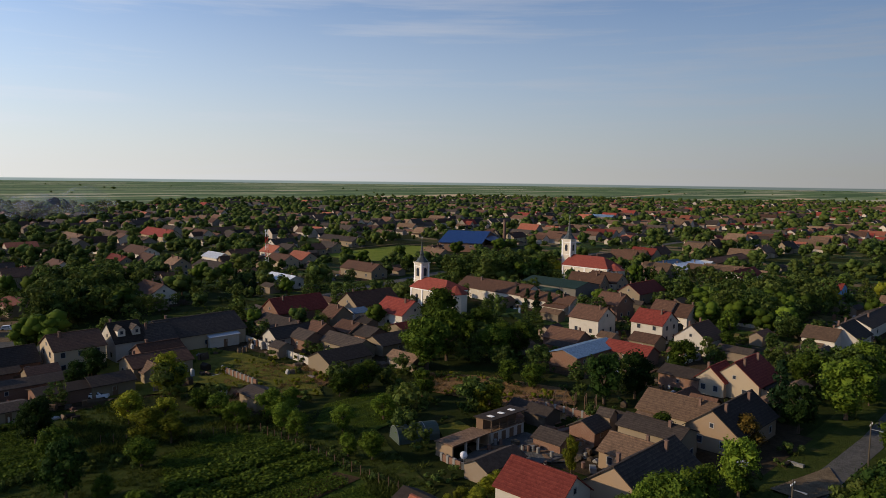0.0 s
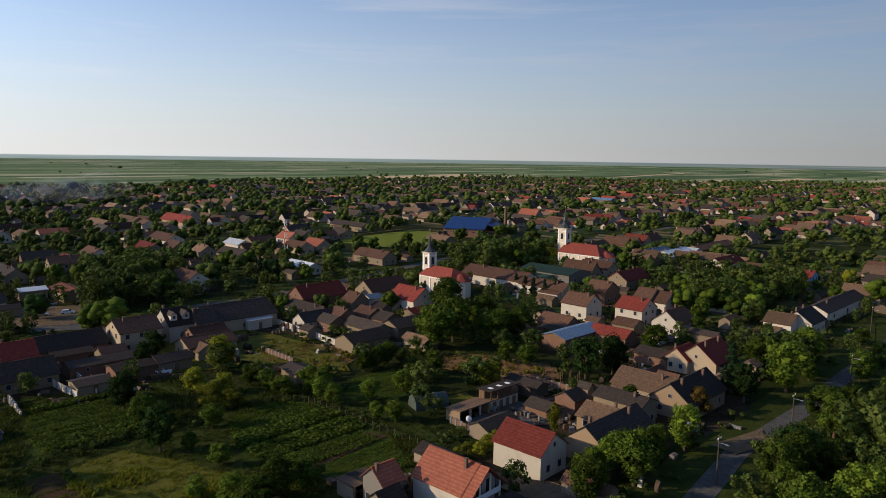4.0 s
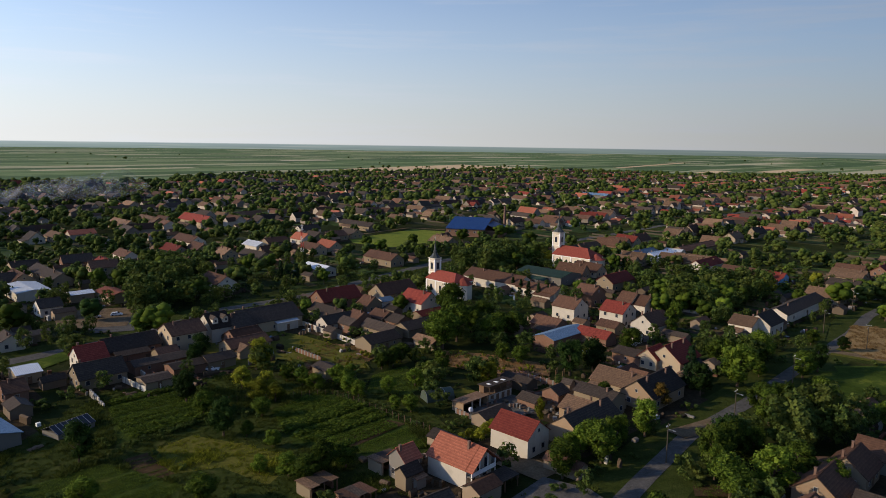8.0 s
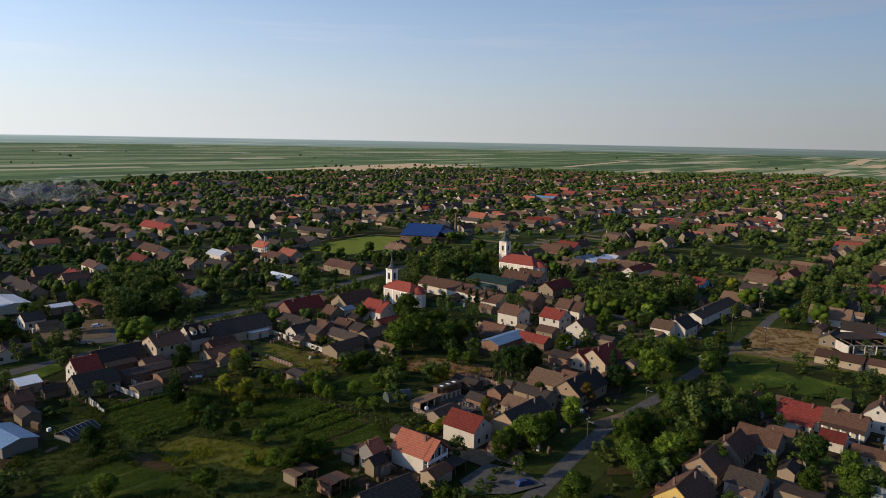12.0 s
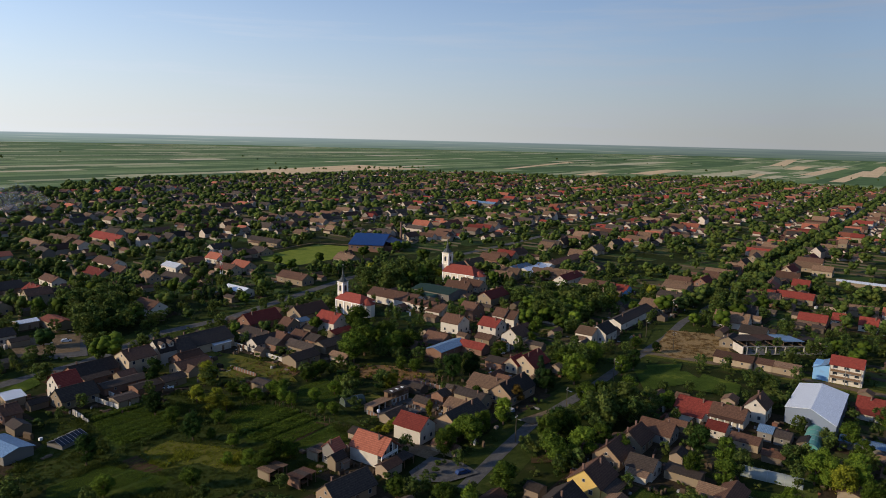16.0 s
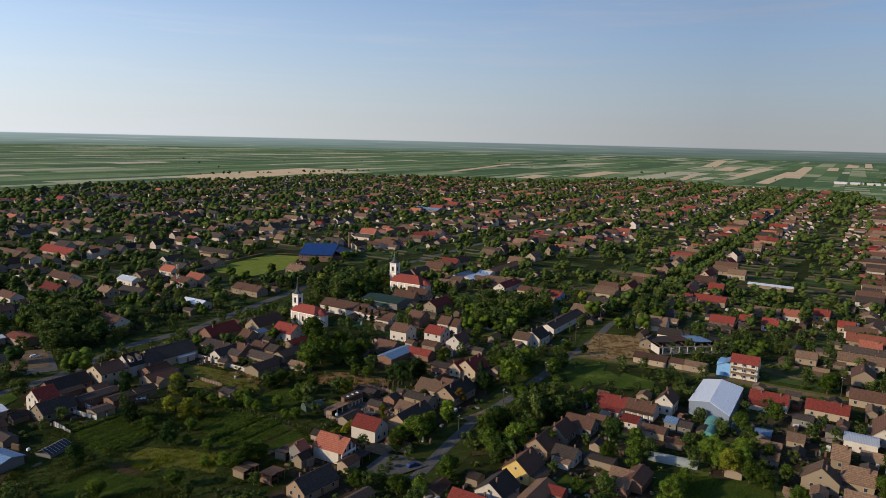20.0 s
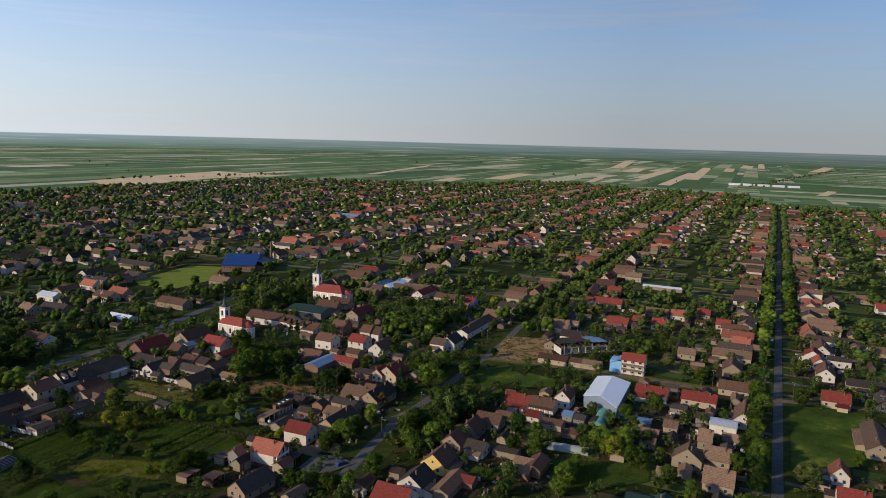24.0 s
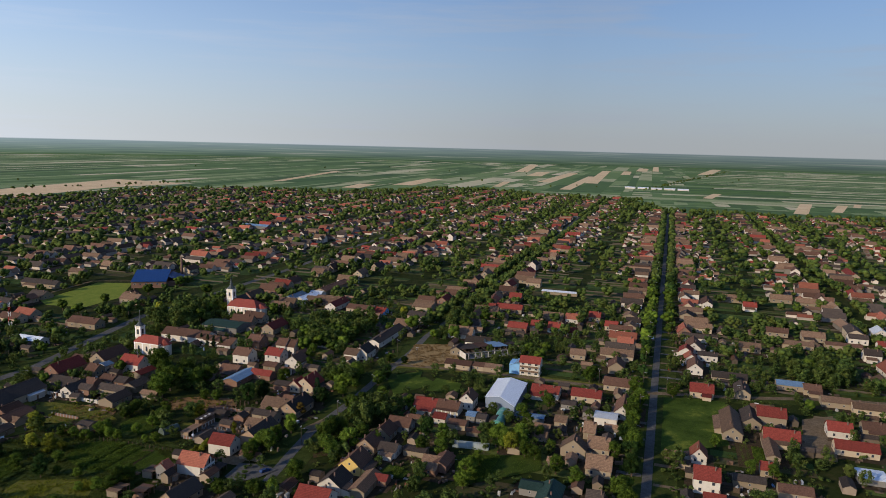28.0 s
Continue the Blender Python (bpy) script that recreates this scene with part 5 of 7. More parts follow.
    for r, h in ((0.64, 0.0), (0.62, 0.3), (0.50, 0.14 * tw), (0.34, 0.16 * tw), (0.24, 0.16 * tw), (0.21, 0.04 * tw), (0.21, 0.14 * tw), (0.27, 0.03 * tw), (0.18, 0.10 * tw), (0.10, 0.45 * tw), (0.015, 0.8 * tw)):
        z += h
        V += [(tx + r * tw * math.cos(math.pi * (k + 0.5) / 4), r * tw * math.sin(math.pi * (k + 0.5) / 4), z) for k in range(8)]
    for i in range(10):
        F += [(8 * i + k, 8 * i + (k + 1) % 8, 8 * i + 8 + (k + 1) % 8, 8 * i + 8 + k) for k in range(8)]
    F += [tuple(range(7, -1, -1)), tuple(range(80, 88))]
    bm = polys("spire", V, F, ROOFS["verdigris"])
    part("spire", bm, None, c, "patinated sheet-metal spire")
    bm = boxes((tx, 0, z, 0.09, 0.09, 1.6), (tx, 0, z + 0.95, 0.8, 0.09, 0.09))
    part("cross", bm, STEEL, c)
    TAKEN.append((x, y, L / 2 + tw, W / 2 + 2, radians(turn)))
    return c


church(2.8, 292.8, -46, 16.5, 10.5, 7.0, 10.2, 23.8, 3.6)
church(70.4, 365.8, -42, 22, 12.5, 6.6, 11.0, 28.0, 4.5)

# ---- the sports hall with its boiler chimney ----
hall = tagged(thing("sports_hall", 21.5, 507, -15), "sports hall with a broad low bright blue roof and brick walls", "sports hall")
part("wall", polys("wall", *gable_walls(27, 50, 5.4, 10.6), WALLS["brick"]), None, hall)
for side in (-1, 1):
    part("roof_slope", polys("roof_slope", *slab(27, 50, 5.5, 10.8, side, 0.9, 0.35), ROOFS["sport"]), None, hall)
for k in range(6):
    w = part("window", WINDOWS[(1.6, 1.3)], None, hall)
    w.location = (-11 + 4.4 * k, -25.05, 3.4)
side_hall = part("side_hall", polys("side_hall", *gable_walls(11, 24, 4.0, 4.1), WALLS["brick"]), None, hall)
side_hall.location = (19.05, -6, 0)
part("side_roof", polys("side_roof", [(13.6, -18.6, 8.0), (25.2, -18.6, 4.2), (25.2, 6.6, 4.2), (13.6, 6.6, 8.0), (13.6, -18.6, 8.25), (25.2, -18.6, 4.45), (25.2, 6.6, 4.45), (13.6, 6.6, 8.25)],
                        [(3, 2, 1, 0), (4, 5, 6, 7), (0, 1, 5, 4), (1, 2, 6, 5), (2, 3, 7, 6), (3, 0, 4, 7)], ROOFS["sport"]), None, hall)
TAKEN.append((21.5, 507, 17, 27, radians(-15)))
stack = tagged(thing("factory_chimney", 45.8, 527), "tall round brick chimney", "chimney")
bm = bmesh.new()
frustum(bm, 0, 0, 0, 1.3, 0.8, 17.4, 14)
part("shaft", bm, CHIMNEY, stack)
bm = bmesh.new()
frustum(bm, 0, 0, 16.9, 1.0, 1.0, 0.6, 14)
part("rim", bm, CHIMNEY, stack)

# ---- lattice mast, red and white ----
mast = tagged(thing("lattice_mast", -73, 362), "red and white steel lattice mast", "mast")
for k in range(7):
    bm = bmesh.new()
    for a in range(3):
        t = 2 * math.pi * a / 3
        r1, r2 = 1.1 - 0.1 * k, 1.0 - 0.1 * k
        frustum(bm, r1 * math.cos(t), r1 * math.sin(t), 3 * k, 0.09, 0.09, 3.0, 5)
        m = Matrix.Translation((r1 * math.cos(t + 1.047) * 0.5, r1 * math.sin(t + 1.047) * 0.5, 3 * k + 1.5)) @ Matrix.Rotation(t + 1.047 + math.pi / 2, 4, "Z") @ Matrix.Rotation(0.9, 4, "Y")
        bmesh.ops.create_cube(bm, size=1, matrix=m @ Matrix.Diagonal((3.2, 0.07, 0.07, 1)))
    part("mast_section", bm, RED_PAINT if k % 2 else WHITE_PAINT, mast)

# ---- the rest of the village along its street grid ----
rng = random.Random(11)
FAR = {k: ([], []) for k in FAR_ROOFS}
far_walls = ([], [])


def add(store, v, f, m):
    base = len(store[0])
    store[0].extend([tuple(m @ Vector(p)) for p in v])
    store[1].extend([tuple(i + base for i in q) for q in f])


# close rows of old houses on both sides of the long straight street
row = random.Random(53)
for side, start in ((-1, 14), (1, 12)):
    u = start
    while u < 330:
        u += row.uniform(11.5, 19)
        across = row.random() < 0.65
        L, W = row.uniform(9, 17), row.uniform(6.5, 9.5)
        x, y = plan(u, side * (row.uniform(12.5, 17) + (L if across else W) / 2))
        if row.random() < 0.8 and free_spot(x, y, 4.0) and not any(inside(x, y, b) for b in BLOCKED):
            e = row.uniform(2.9, 4.2)
            house(x, y, TURN + (90 if across else 0) + row.uniform(-5, 5), L, W, e, e + row.uniform(1.8, 3.2), row.choice(("brown", "brown", "tan", "tan", "pink", "red", "grey")), row.choice(("cream", "beige", "white", "white")), win=0)
strips, fences, yards = ([], []), ([], []), ([], [])
near_count = 0
for v0 in FAR_STREETS:
    u = -330.0
    while u < 1500:
        u += rng.uniform(10, 14.5)
        for side in (-1, 1):
            if rng.random() < 0.08:
                continue
            style = rng.random()
            W, L = rng.uniform(7.5, 9.5), rng.uniform(11, 20)
            eave, ridge = rng.uniform(3.0, 3.8), rng.uniform(5.8, 7.4)
            if rng.random() < 0.13:
                eave, ridge = eave + 2.2, ridge + 2.2
            across = style < 0.6
            off = 12 + rng.uniform(-1, 2) + (L / 2 if across else W / 2)
            x, y = plan(u + rng.uniform(-2, 2), v0 + side * off)
            far = math.hypot(x - 60, y - 60)
            if not inside(x, y, VILLAGE) or any(inside(x, y, b) for b in BLOCKED):
                continue
            if not any(inside(x, y, ring) for _, ring in PLOTS) and not (far < 240 and x < 70):
                w, r0, r1 = rng.uniform(5, 9), rng.uniform(16, 34), rng.uniform(52, 71)
                for half in (-1, 1):
                    q = [plan(u + half * (0.2 + w * 0.5) + e * w * 0.48, v0 + side * f) for e, f in ((-1, r0), (1, r0), (1, r1), (-1, r1))]
                    k = len(strips[0])
                    strips[0].extend([(px, py, 0.018 + 0.004 * (k // 4 % 5)) for px, py in q])
                    strips[1].append((k, k + 1, k + 2, k + 3))
                if rng.random() < 0.3:
                    fx, fy = plan(u + w, v0 + side * (r0 + r1) / 2)
                    if not near_street(fx, fy, 3):
                        add(fences, *gable_walls(r1 - r0, 0.12, rng.uniform(0.6, 1.0), 1.05), pose(fx, fy, 0, 0, 0, TURN + 90))
            if near_street(x, y, 3):
                continue
            if not free_spot(x, y, 5.0):
                continue
            if far < 330 and x < 60 or far < 230:
                continue
            turn = TURN + (90 if across else 0) + rng.uniform(-6, 6)
            # west of the churches, shade on slopes turned from the sun goes into darker roof colours
            roof = rng.choices(("red", "brown", "tan", "grey", "pink"), (0.9, 7.0, 2.2, 8.0, 0.8) if x < 0.12 * y else (1.9, 6.0, 5.5, 4.2, 2.2))[0]
            if far < 480 and near_count < 110:
                house(x, y, turn, L, W, eave, ridge, roof, rng.choice(("white", "cream", "beige", "beige", "brick")))
                near_count += 1
            else:
                m = pose(x, y, 0, 0, 0, turn)
                add(far_walls, *gable_walls(L, W, eave, ridge), m)
                for s in (-1, 1):
                    add(FAR[roof], *slab(L, W, eave, ridge, s), m)
                TAKEN.append((x, y, L / 2, W / 2, radians(turn)))
                lift = pose(0, 0, 0.004 * (len(yards[1]) % 11))
                add(yards, [(-L / 2 - 3, -W / 2 - 3, 0.04), (L / 2 + 3, -W / 2 - 3, 0.04), (L / 2 + 3, W / 2 + 3, 0.04), (-L / 2 - 3, W / 2 + 3, 0.04)], [(0, 1, 2, 3)], lift @ m)
                if rng.random() < 0.5:
                    wing = m @ pose(rng.choice((-1, 1)) * (L / 2 - 3), rng.choice((-1, 1)) * (W / 2 + 2), 0, 0, 0, 90)
                    add(far_walls, *gable_walls(rng.uniform(6, 9), 5.5, eave, ridge - 1.0), wing)
                    for s in (-1, 1):
                        add(FAR[roof], *slab(7.5, 5.5, eave, ridge - 1.0, s), wing)
                for _ in range(rng.choice((1, 2, 2, 3))):
                    x2, y2 = plan(u + rng.uniform(-6, 6), v0 + side * (off + L / 2 + rng.uniform(4, 26)))
                    m = pose(x2, y2, 0, 0, 0, TURN + rng.choice((0, 90)))
                    Ls, Ws, e = rng.uniform(6, 14), rng.uniform(4, 6), rng.uniform(2.2, 2.8)
                    if free_spot(x2, y2, 4) and inside(x2, y2, VILLAGE):
                        add(far_walls, *gable_walls(Ls, Ws, e, e + 1.5), m)
                        for s in (-1, 1):
                            # shed roofs west of the churches carry the same shade in their colour
                            add(FAR[rng.choice(("brown", "grey", "grey", "brown", "tan") if x2 < 0.12 * y2 else ("brown", "tan", "grey", "pink", "red"))], *slab(Ls, Ws, e, e + 1.5, s), m)
                        TAKEN.append((x2, y2, Ls / 2, Ws / 2, radians(TURN)))
# sheds, lean-tos and trodden yards round the nearer houses
shed_walls = ([], [])
for x, y, turn, L, W, shed in HOMES:
    if math.hypot(x, y - 60) > 420:
        continue
    m = pose(x, y, 0, 0, 0, turn)
    e = rng.uniform(2, 6)
    add(yards, [(-L / 2 - e, -W / 2 - e, 0.04), (L / 2 + 3, -W / 2 - e, 0.04), (L / 2 + 3, W / 2 + 4, 0.04), (-L / 2 - e, W / 2 + 4, 0.04)], [(0, 1, 2, 3)], pose(0, 0, 0.004 * (len(yards[1]) % 11)) @ m)
    for _ in range(1 if shed else 3):
        Ls, Ws, e = rng.uniform(4, 9), rng.uniform(3, 4.8), rng.uniform(2.0, 2.7)
        a, far = rng.uniform(0, 2 * math.pi), rng.uniform(1.0, 7.0)
        x2, y2 = x + math.cos(a) * (max(L, W) / 2 + Ls / 2 + far), y + math.sin(a) * (max(L, W) / 2 + Ls / 2 + far)
        t = turn + rng.choice((0, 90)) + rng.uniform(-3, 3)
        if free_spot(x2, y2, Ls / 2) and not near_street(x2, y2, 0) and not any(inside(x2, y2, r) for k, r in PLOTS if k != "yard") and not any(inside(x2, y2, b) for b in BLOCKED):
            m2 = pose(x2, y2, 0, 0, 0, t)
            add(shed_walls, *gable_walls(Ls, Ws, e, e + 1.1), m2)
            roof = rng.choice(("brown", "tan", "grey", "grey"))
            for s in (-1, 1):
                add(FAR[roof], *slab(Ls, Ws, e, e + 1.1, s, 0.25, 0.08), m2)
            TAKEN.append((x2, y2, Ls / 2, Ws / 2, radians(t)))
tagged(new("shed_walls", polys("shed_walls", *shed_walls, plaster("shed_plaster", (0.19, 0.145, 0.10), stuff=True, dirt=0.6))), "dull brown walls of small yard sheds", "sheds", kind="stuff")
tagged(new("distant_house_walls", polys("distant_house_walls", *far_walls, FAR_WALL)), "plastered walls of further houses and barns", "houses", kind="stuff")
for k, (v, f) in FAR.items():
    tagged(new("distant_roofs", polys("distant_roofs", v, f, FAR_ROOFS[k])), "%s roofs of further houses and sheds" % COLOUR_WORDS[k], "roofs", kind="stuff")
tagged(new("garden_strips", polys("garden_strips", *strips, STRIPS)), "long narrow garden strips behind the houses", "gardens", kind="stuff")
tagged(new("plot_fences", polys("plot_fences", *fences, BOARDS)), "low walls and board fences between the gardens", "fences", kind="stuff")
tagged(new("trodden_yards", polys("trodden_yards", *yards, YARD)), "trodden earth yards round the houses", "yards", kind="stuff")

# hutches, wood piles, crates and sheets of scrap about the yards
def clutter_material():
    m, n, l, p = material("yard_clutter", 0.85)
    geo = n.new("ShaderNodeNewGeometry")
    tone = ramp(n, l, geo.outputs["Random Per Island"], [(0.0, (0.030, 0.022, 0.015)), (0.35, (0.085, 0.060, 0.038)), (0.6, (0.150, 0.105, 0.068)), (0.75, (0.12, 0.045, 0.025)), (0.86, (0.20, 0.19, 0.17)), (0.96, (0.42, 0.40, 0.36)), (1.0, (0.10, 0.16, 0.26))])
    l.new(shade(n, l, tone, scaled(n, l, noise_node(n, l, geo.outputs["Position"], 2.6, 4), 0.5, 1.4)), p.inputs["Base Color"])
    return m


scrap = random.Random(71)
clutter = ([], [])
for x, y, turn, L, W, _ in HOMES:
    if math.hypot(x - 60, y - 60) > 330:
        continue
    for _ in range(9):
        a, far = scrap.uniform(0, 2 * math.pi), max(L, W) / 2 + scrap.uniform(0.5, 8.5)
        px, py = x + math.cos(a) * far, y + math.sin(a) * far
        if not free_spot(px, py, 0.7) or near_street(px, py, -2.5) or any(inside(px, py, b) for b in BLOCKED) or any(inside(px, py, r) for k, r in PLOTS if k in ("lawn", "lush")):
            continue
        l, w, h = scrap.choice((0.7, 1.0, 1.4, 2.2, 3.2)), scrap.uniform(0.5, 1.4), scrap.choice((0.3, 0.5, 0.8, 1.2, 1.7))
        for k in range(scrap.choice((1, 1, 2, 3))):
            m = pose(px + k * scrap.uniform(0.6, 1.3), py + k * scrap.uniform(-0.9, 0.9), 0, 0, 0, turn + scrap.choice((0, 90)) + scrap.gauss(0, 9))
            add(clutter, *gable_walls(l * scrap.uniform(0.6, 1.0), w, h * scrap.uniform(0.6, 1.0), h * 1.12), m)
tagged(new("yard_clutter", polys("yard_clutter", *clutter, clutter_material())), "wood piles, hutches, crates and scrap about the yards", "clutter", kind="stuff")

# ripe and bare fields, the white farm beyond the village
RIPE = ground_material("ripe_grain", [(0.3, (0.52, 0.37, 0.20)), (0.7, (0.66, 0.49, 0.29))], 0.02)
ripe = [[(-172, 1436), (-235, 1640), (-125, 1822), (52, 2110), (222, 1900), (20, 1740), (-62, 1603)]]
for a, b, w in (((1402, 1922), (2078, 2645), 46), ((1228, 1561), (1935, 2324), 34), ((1554, 1851), (2530, 2946), 44), ((1656, 2358), (1978, 2752), 62), ((1837, 2737), (2706, 3910), 60),
                ((2268, 2494), (2629, 2890), 42), ((2737, 2903), (3166, 3350), 58), ((2854, 2916), (3608, 3712), 34), ((2819, 2530), (3716, 3265), 60), ((1415, 1199), (1602, 1336), 24),
                ((1266, 817), (1541, 1007), 27), ((1392, 825), (1597, 950), 22), ((1567, 896), (1680, 966), 15), ((489, 2001), (930, 2741), 30), ((810, 1794), (1084, 2134), 62),
                ((1076, 1699), (1277, 1958), 24), ((609, 1683), (725, 1852), 50)):
    d = (Vector(b) - Vector(a)).normalized()
    n = Vector((-d.y, d.x)) * w / 2
    ripe.append([tuple(Vector(a) + n), tuple(Vector(a) - n), tuple(Vector(b) - n), tuple(Vector(b) + n)])
for k, ring in enumerate(ripe):
    sheet("grain_field", ring, 0.3 + 0.02 * k, RIPE, "pale ripe grain field beyond the village", "field")
for k in range(5):
    x, y = 1500 + 26 * k, 1590 - 30 * k
    barn = tagged(thing("farm_barn", x, y, 135), "long white farm barn in the fields", "barn", "barns of the farm in the fields")
    part("wall", polys("wall", *gable_walls(32, 12, 3.6, 6), WALLS["white"]), None, barn)
    for s in (-1, 1):
        part("roof_slope", polys("roof_slope", *slab(32, 12, 3.6, 6, s), ROOFS["white"]), None, barn)

# far trees, yard shrubs
rng = random.Random(23)
low = clump_arrays(3, 7, 11, 0.050, size=(0.13, 0.21))
tiny = clump_arrays(4, 3, 2, 0.09, low=0.34, high=0.72, spread=0.2, size=(0.22, 0.30))
mid_spots, far_spots = [], []
for _ in range(25500):
    u, v = rng.uniform(-350, 1500), rng.uniform(-1450, 520)
    x, y = plan(u, v)
    if not inside(x, y, VILLAGE):
        continue
    far = math.hypot(x - 60, y - 60)
    if far < 250 or (far < 420 and rng.random() < 0.55):
        continue
    lane = min(abs(v - q) for q in FAR_STREETS)
    keep = 0.75 if 3.5 < lane < 9 else 0.0 if lane <= 3.5 else 0.5
    if noise.noise((x * 0.006, y * 0.006, 3.1)) > 0.15:
        keep *= 1.7
    if x < -20:
        keep *= 1.35
    if rng.random() > keep or near_street(x, y, -4) or any(inside(x, y, b) for b in BLOCKED) or not free_spot(x, y, 0.6):
        continue
    h = rng.uniform(4, 11.5)
    row = (x, y, h * rng.uniform(0.9, 1.4), h, rng.uniform(0, 6.28))
    (mid_spots if far < 620 else far_spots).append(row)
# rows of street trees
for v0 in FAR_STREETS:
    u = -150.0
    while u < 1350:
        u += rng.uniform(5.5, 8.5)
        for side in (-1, 1):
            x, y = plan(u, v0 + side * rng.uniform(4.8, 8.8))
            far = math.hypot(x - 60, y - 60)
            if rng.random() > (0.8 if v0 in (0, -142) else 0.5) or any(inside(x, y, b) for b in BLOCKED) or not inside(x, y, VILLAGE) or near_street(x, y, -4.0) or not free_spot(x, y, 0.3):
                continue
            if v0 == -142 and far < 250:
                continue
            h = rng.uniform(6.5, 11) if v0 in (0, -142) else rng.uniform(4.5, 8.5)
            if v0 == 0 and side > 0 and u < 120:
                continue
            if v0 == 0 and u < 330:
                tree(x, y, h, rng.choice(("green", "green", "dark", "light")))
            else:
                (mid_spots if far < 620 else far_spots).append((x, y, h * rng.uniform(0.9, 1.3), h, rng.uniform(0, 6.28)))
for _ in range(150):
    a = rng.uniform(0, 1)
    x, y = 190 + 260 * a + rng.gauss(0, 9), 292 + 270 * a + rng.gauss(0, 9)
    if not near_street(x, y, -4.5) and free_spot(x, y, 1):
        h = rng.uniform(6, 12)
        mid_spots.append((x, y, h * rng.uniform(0.9, 1.3), h, rng.uniform(0, 6.28)))
for _ in range(900):
    a = rng.uniform(0, 1)
    k = rng.randrange(4, 26)
    p, q = VILLAGE[k], VILLAGE[k + 1]
    x, y = p[0] + (q[0] - p[0]) * a + rng.uniform(-25, 25), p[1] + (q[1] - p[1]) * a + rng.uniform(-25, 25)
    h = rng.uniform(6, 13)
    far_spots.append((x, y, h * rng.uniform(0.8, 1.3), h, rng.uniform(0, 6.28)))
# trees that lean over both edges of the lane towards the church
lane_line = [Vector(p) for p in S3[3:8]]
for k in range(16):
    i, a, edge_of = rng.randrange(len(lane_line) - 1), rng.random(), rng.choice((-1, 1))
    d = lane_line[i + 1] - lane_line[i]
    off = Vector((d.y, -d.x)).normalized() * edge_of * rng.uniform(3.2, 7.5)
    p = lane_line[i] + d * a + off
    if free_spot(p.x, p.y, 0.4) and all(math.hypot(p.x - x, p.y - y) > 3.2 for x, y, _ in TREES) and not inside(p.x, p.y, LOT):
        tree(p.x, p.y, rng.uniform(4.5, 9.0), rng.choice(("green", "green", "dark", "light")))
# wayside trees and copses out in the fields
for _ in range(260):
    k = rng.random()
    if k < 0.35:
        a = rng.random()
        x, y = 1407 + 2000 * a + rng.gauss(0, 8), 1448 + 1450 * a + rng.gauss(0, 8)
    elif k < 0.6:
        a = rng.random()
        x, y = -240 + 480 * a + rng.gauss(0, 6), 1660 + 300 * a + rng.gauss(0, 6)
    else:
        x, y = rng.uniform(-1800, 2800), rng.uniform(1300, 3200)
    if not inside(x, y, VILLAGE) and (k < 0.35 or rng.random() < 0.45):
        h = rng.uniform(4, 10)
        far_spots.append((x, y, h * rng.uniform(0.9, 1.6), h, rng.uniform(0, 6.28)))
scatter("yard_trees", mid_spots, low, LEAF["far"], "leafy green trees in the village yards", "trees")
scatter("distant_trees", far_spots, tiny, LEAF["far"], "green trees of the distant village", "trees")

# rows of vegetables
rng = random.Random(31)
nr = np.random.RandomState(8)
root = np.stack([nr.uniform(-0.5, 0.5, 20), nr.uniform(-0.5, 0.5, 20), nr.uniform(0.25, 1.0, 20)], 1)
lay = nr.normal(size=(20, 3)) * 0.45 + (0, 0, 1)
span = np.cross(lay, nr.normal(size=(20, 3)))
span *= 0.2 / np.linalg.norm(span, axis=1)[:, None]
rise = np.cross(lay, span)
tuft = np.stack([root - span, root + span, root + rise * 1.2], 1).reshape(-1, 3), np.arange(60).reshape(-1, 3)
rows = []
for kind, ring in PLOTS:
    if kind not in ("lush", "soil"):
        continue
    us = [to_plan(*p) for p in ring]
    u0, u1, v0, v1 = min(a for a, _ in us), max(a for a, _ in us), min(b for _, b in us), max(b for _, b in us)
    v = v0
    while v < v1:
        # beds of one crop each, with bare paths between
        end, crop = v + rng.uniform(2.5, 6.5), rng.choice(("tall", "low", "low", "leafy", "bare" if kind == "soil" else "leafy"))
        gap, h0 = {"tall": (1.3, 1.15), "low": (0.7, 0.35), "leafy": (0.85, 0.62), "bare": (2.0, 0.3)}[crop]
        start, stop = rng.uniform(0, 0.15), rng.uniform(0.8, 1.0)
        while v < min(end, v1):
            v += gap
            u, h = u0 + (u1 - u0) * start, h0 * rng.uniform(0.85, 1.2)
            while u < u0 + (u1 - u0) * stop:
                u += 0.5
                x, y = plan(u + rng.uniform(-0.15, 0.15), v + rng.uniform(-0.12, 0.12))
                if inside(x, y, ring) and rng.random() < 0.9:
                    rows.append((x, y, h * rng.uniform(0.9, 1.3) + 0.25, h * rng.uniform(0.8, 1.2), rng.uniform(0, 6.28)))
        v += rng.uniform(0.6, 1.4)
scatter("vegetable_rows", rows, tuft, LEAF["light"], "rows of leafy green vegetables in the gardens", "vegetables")

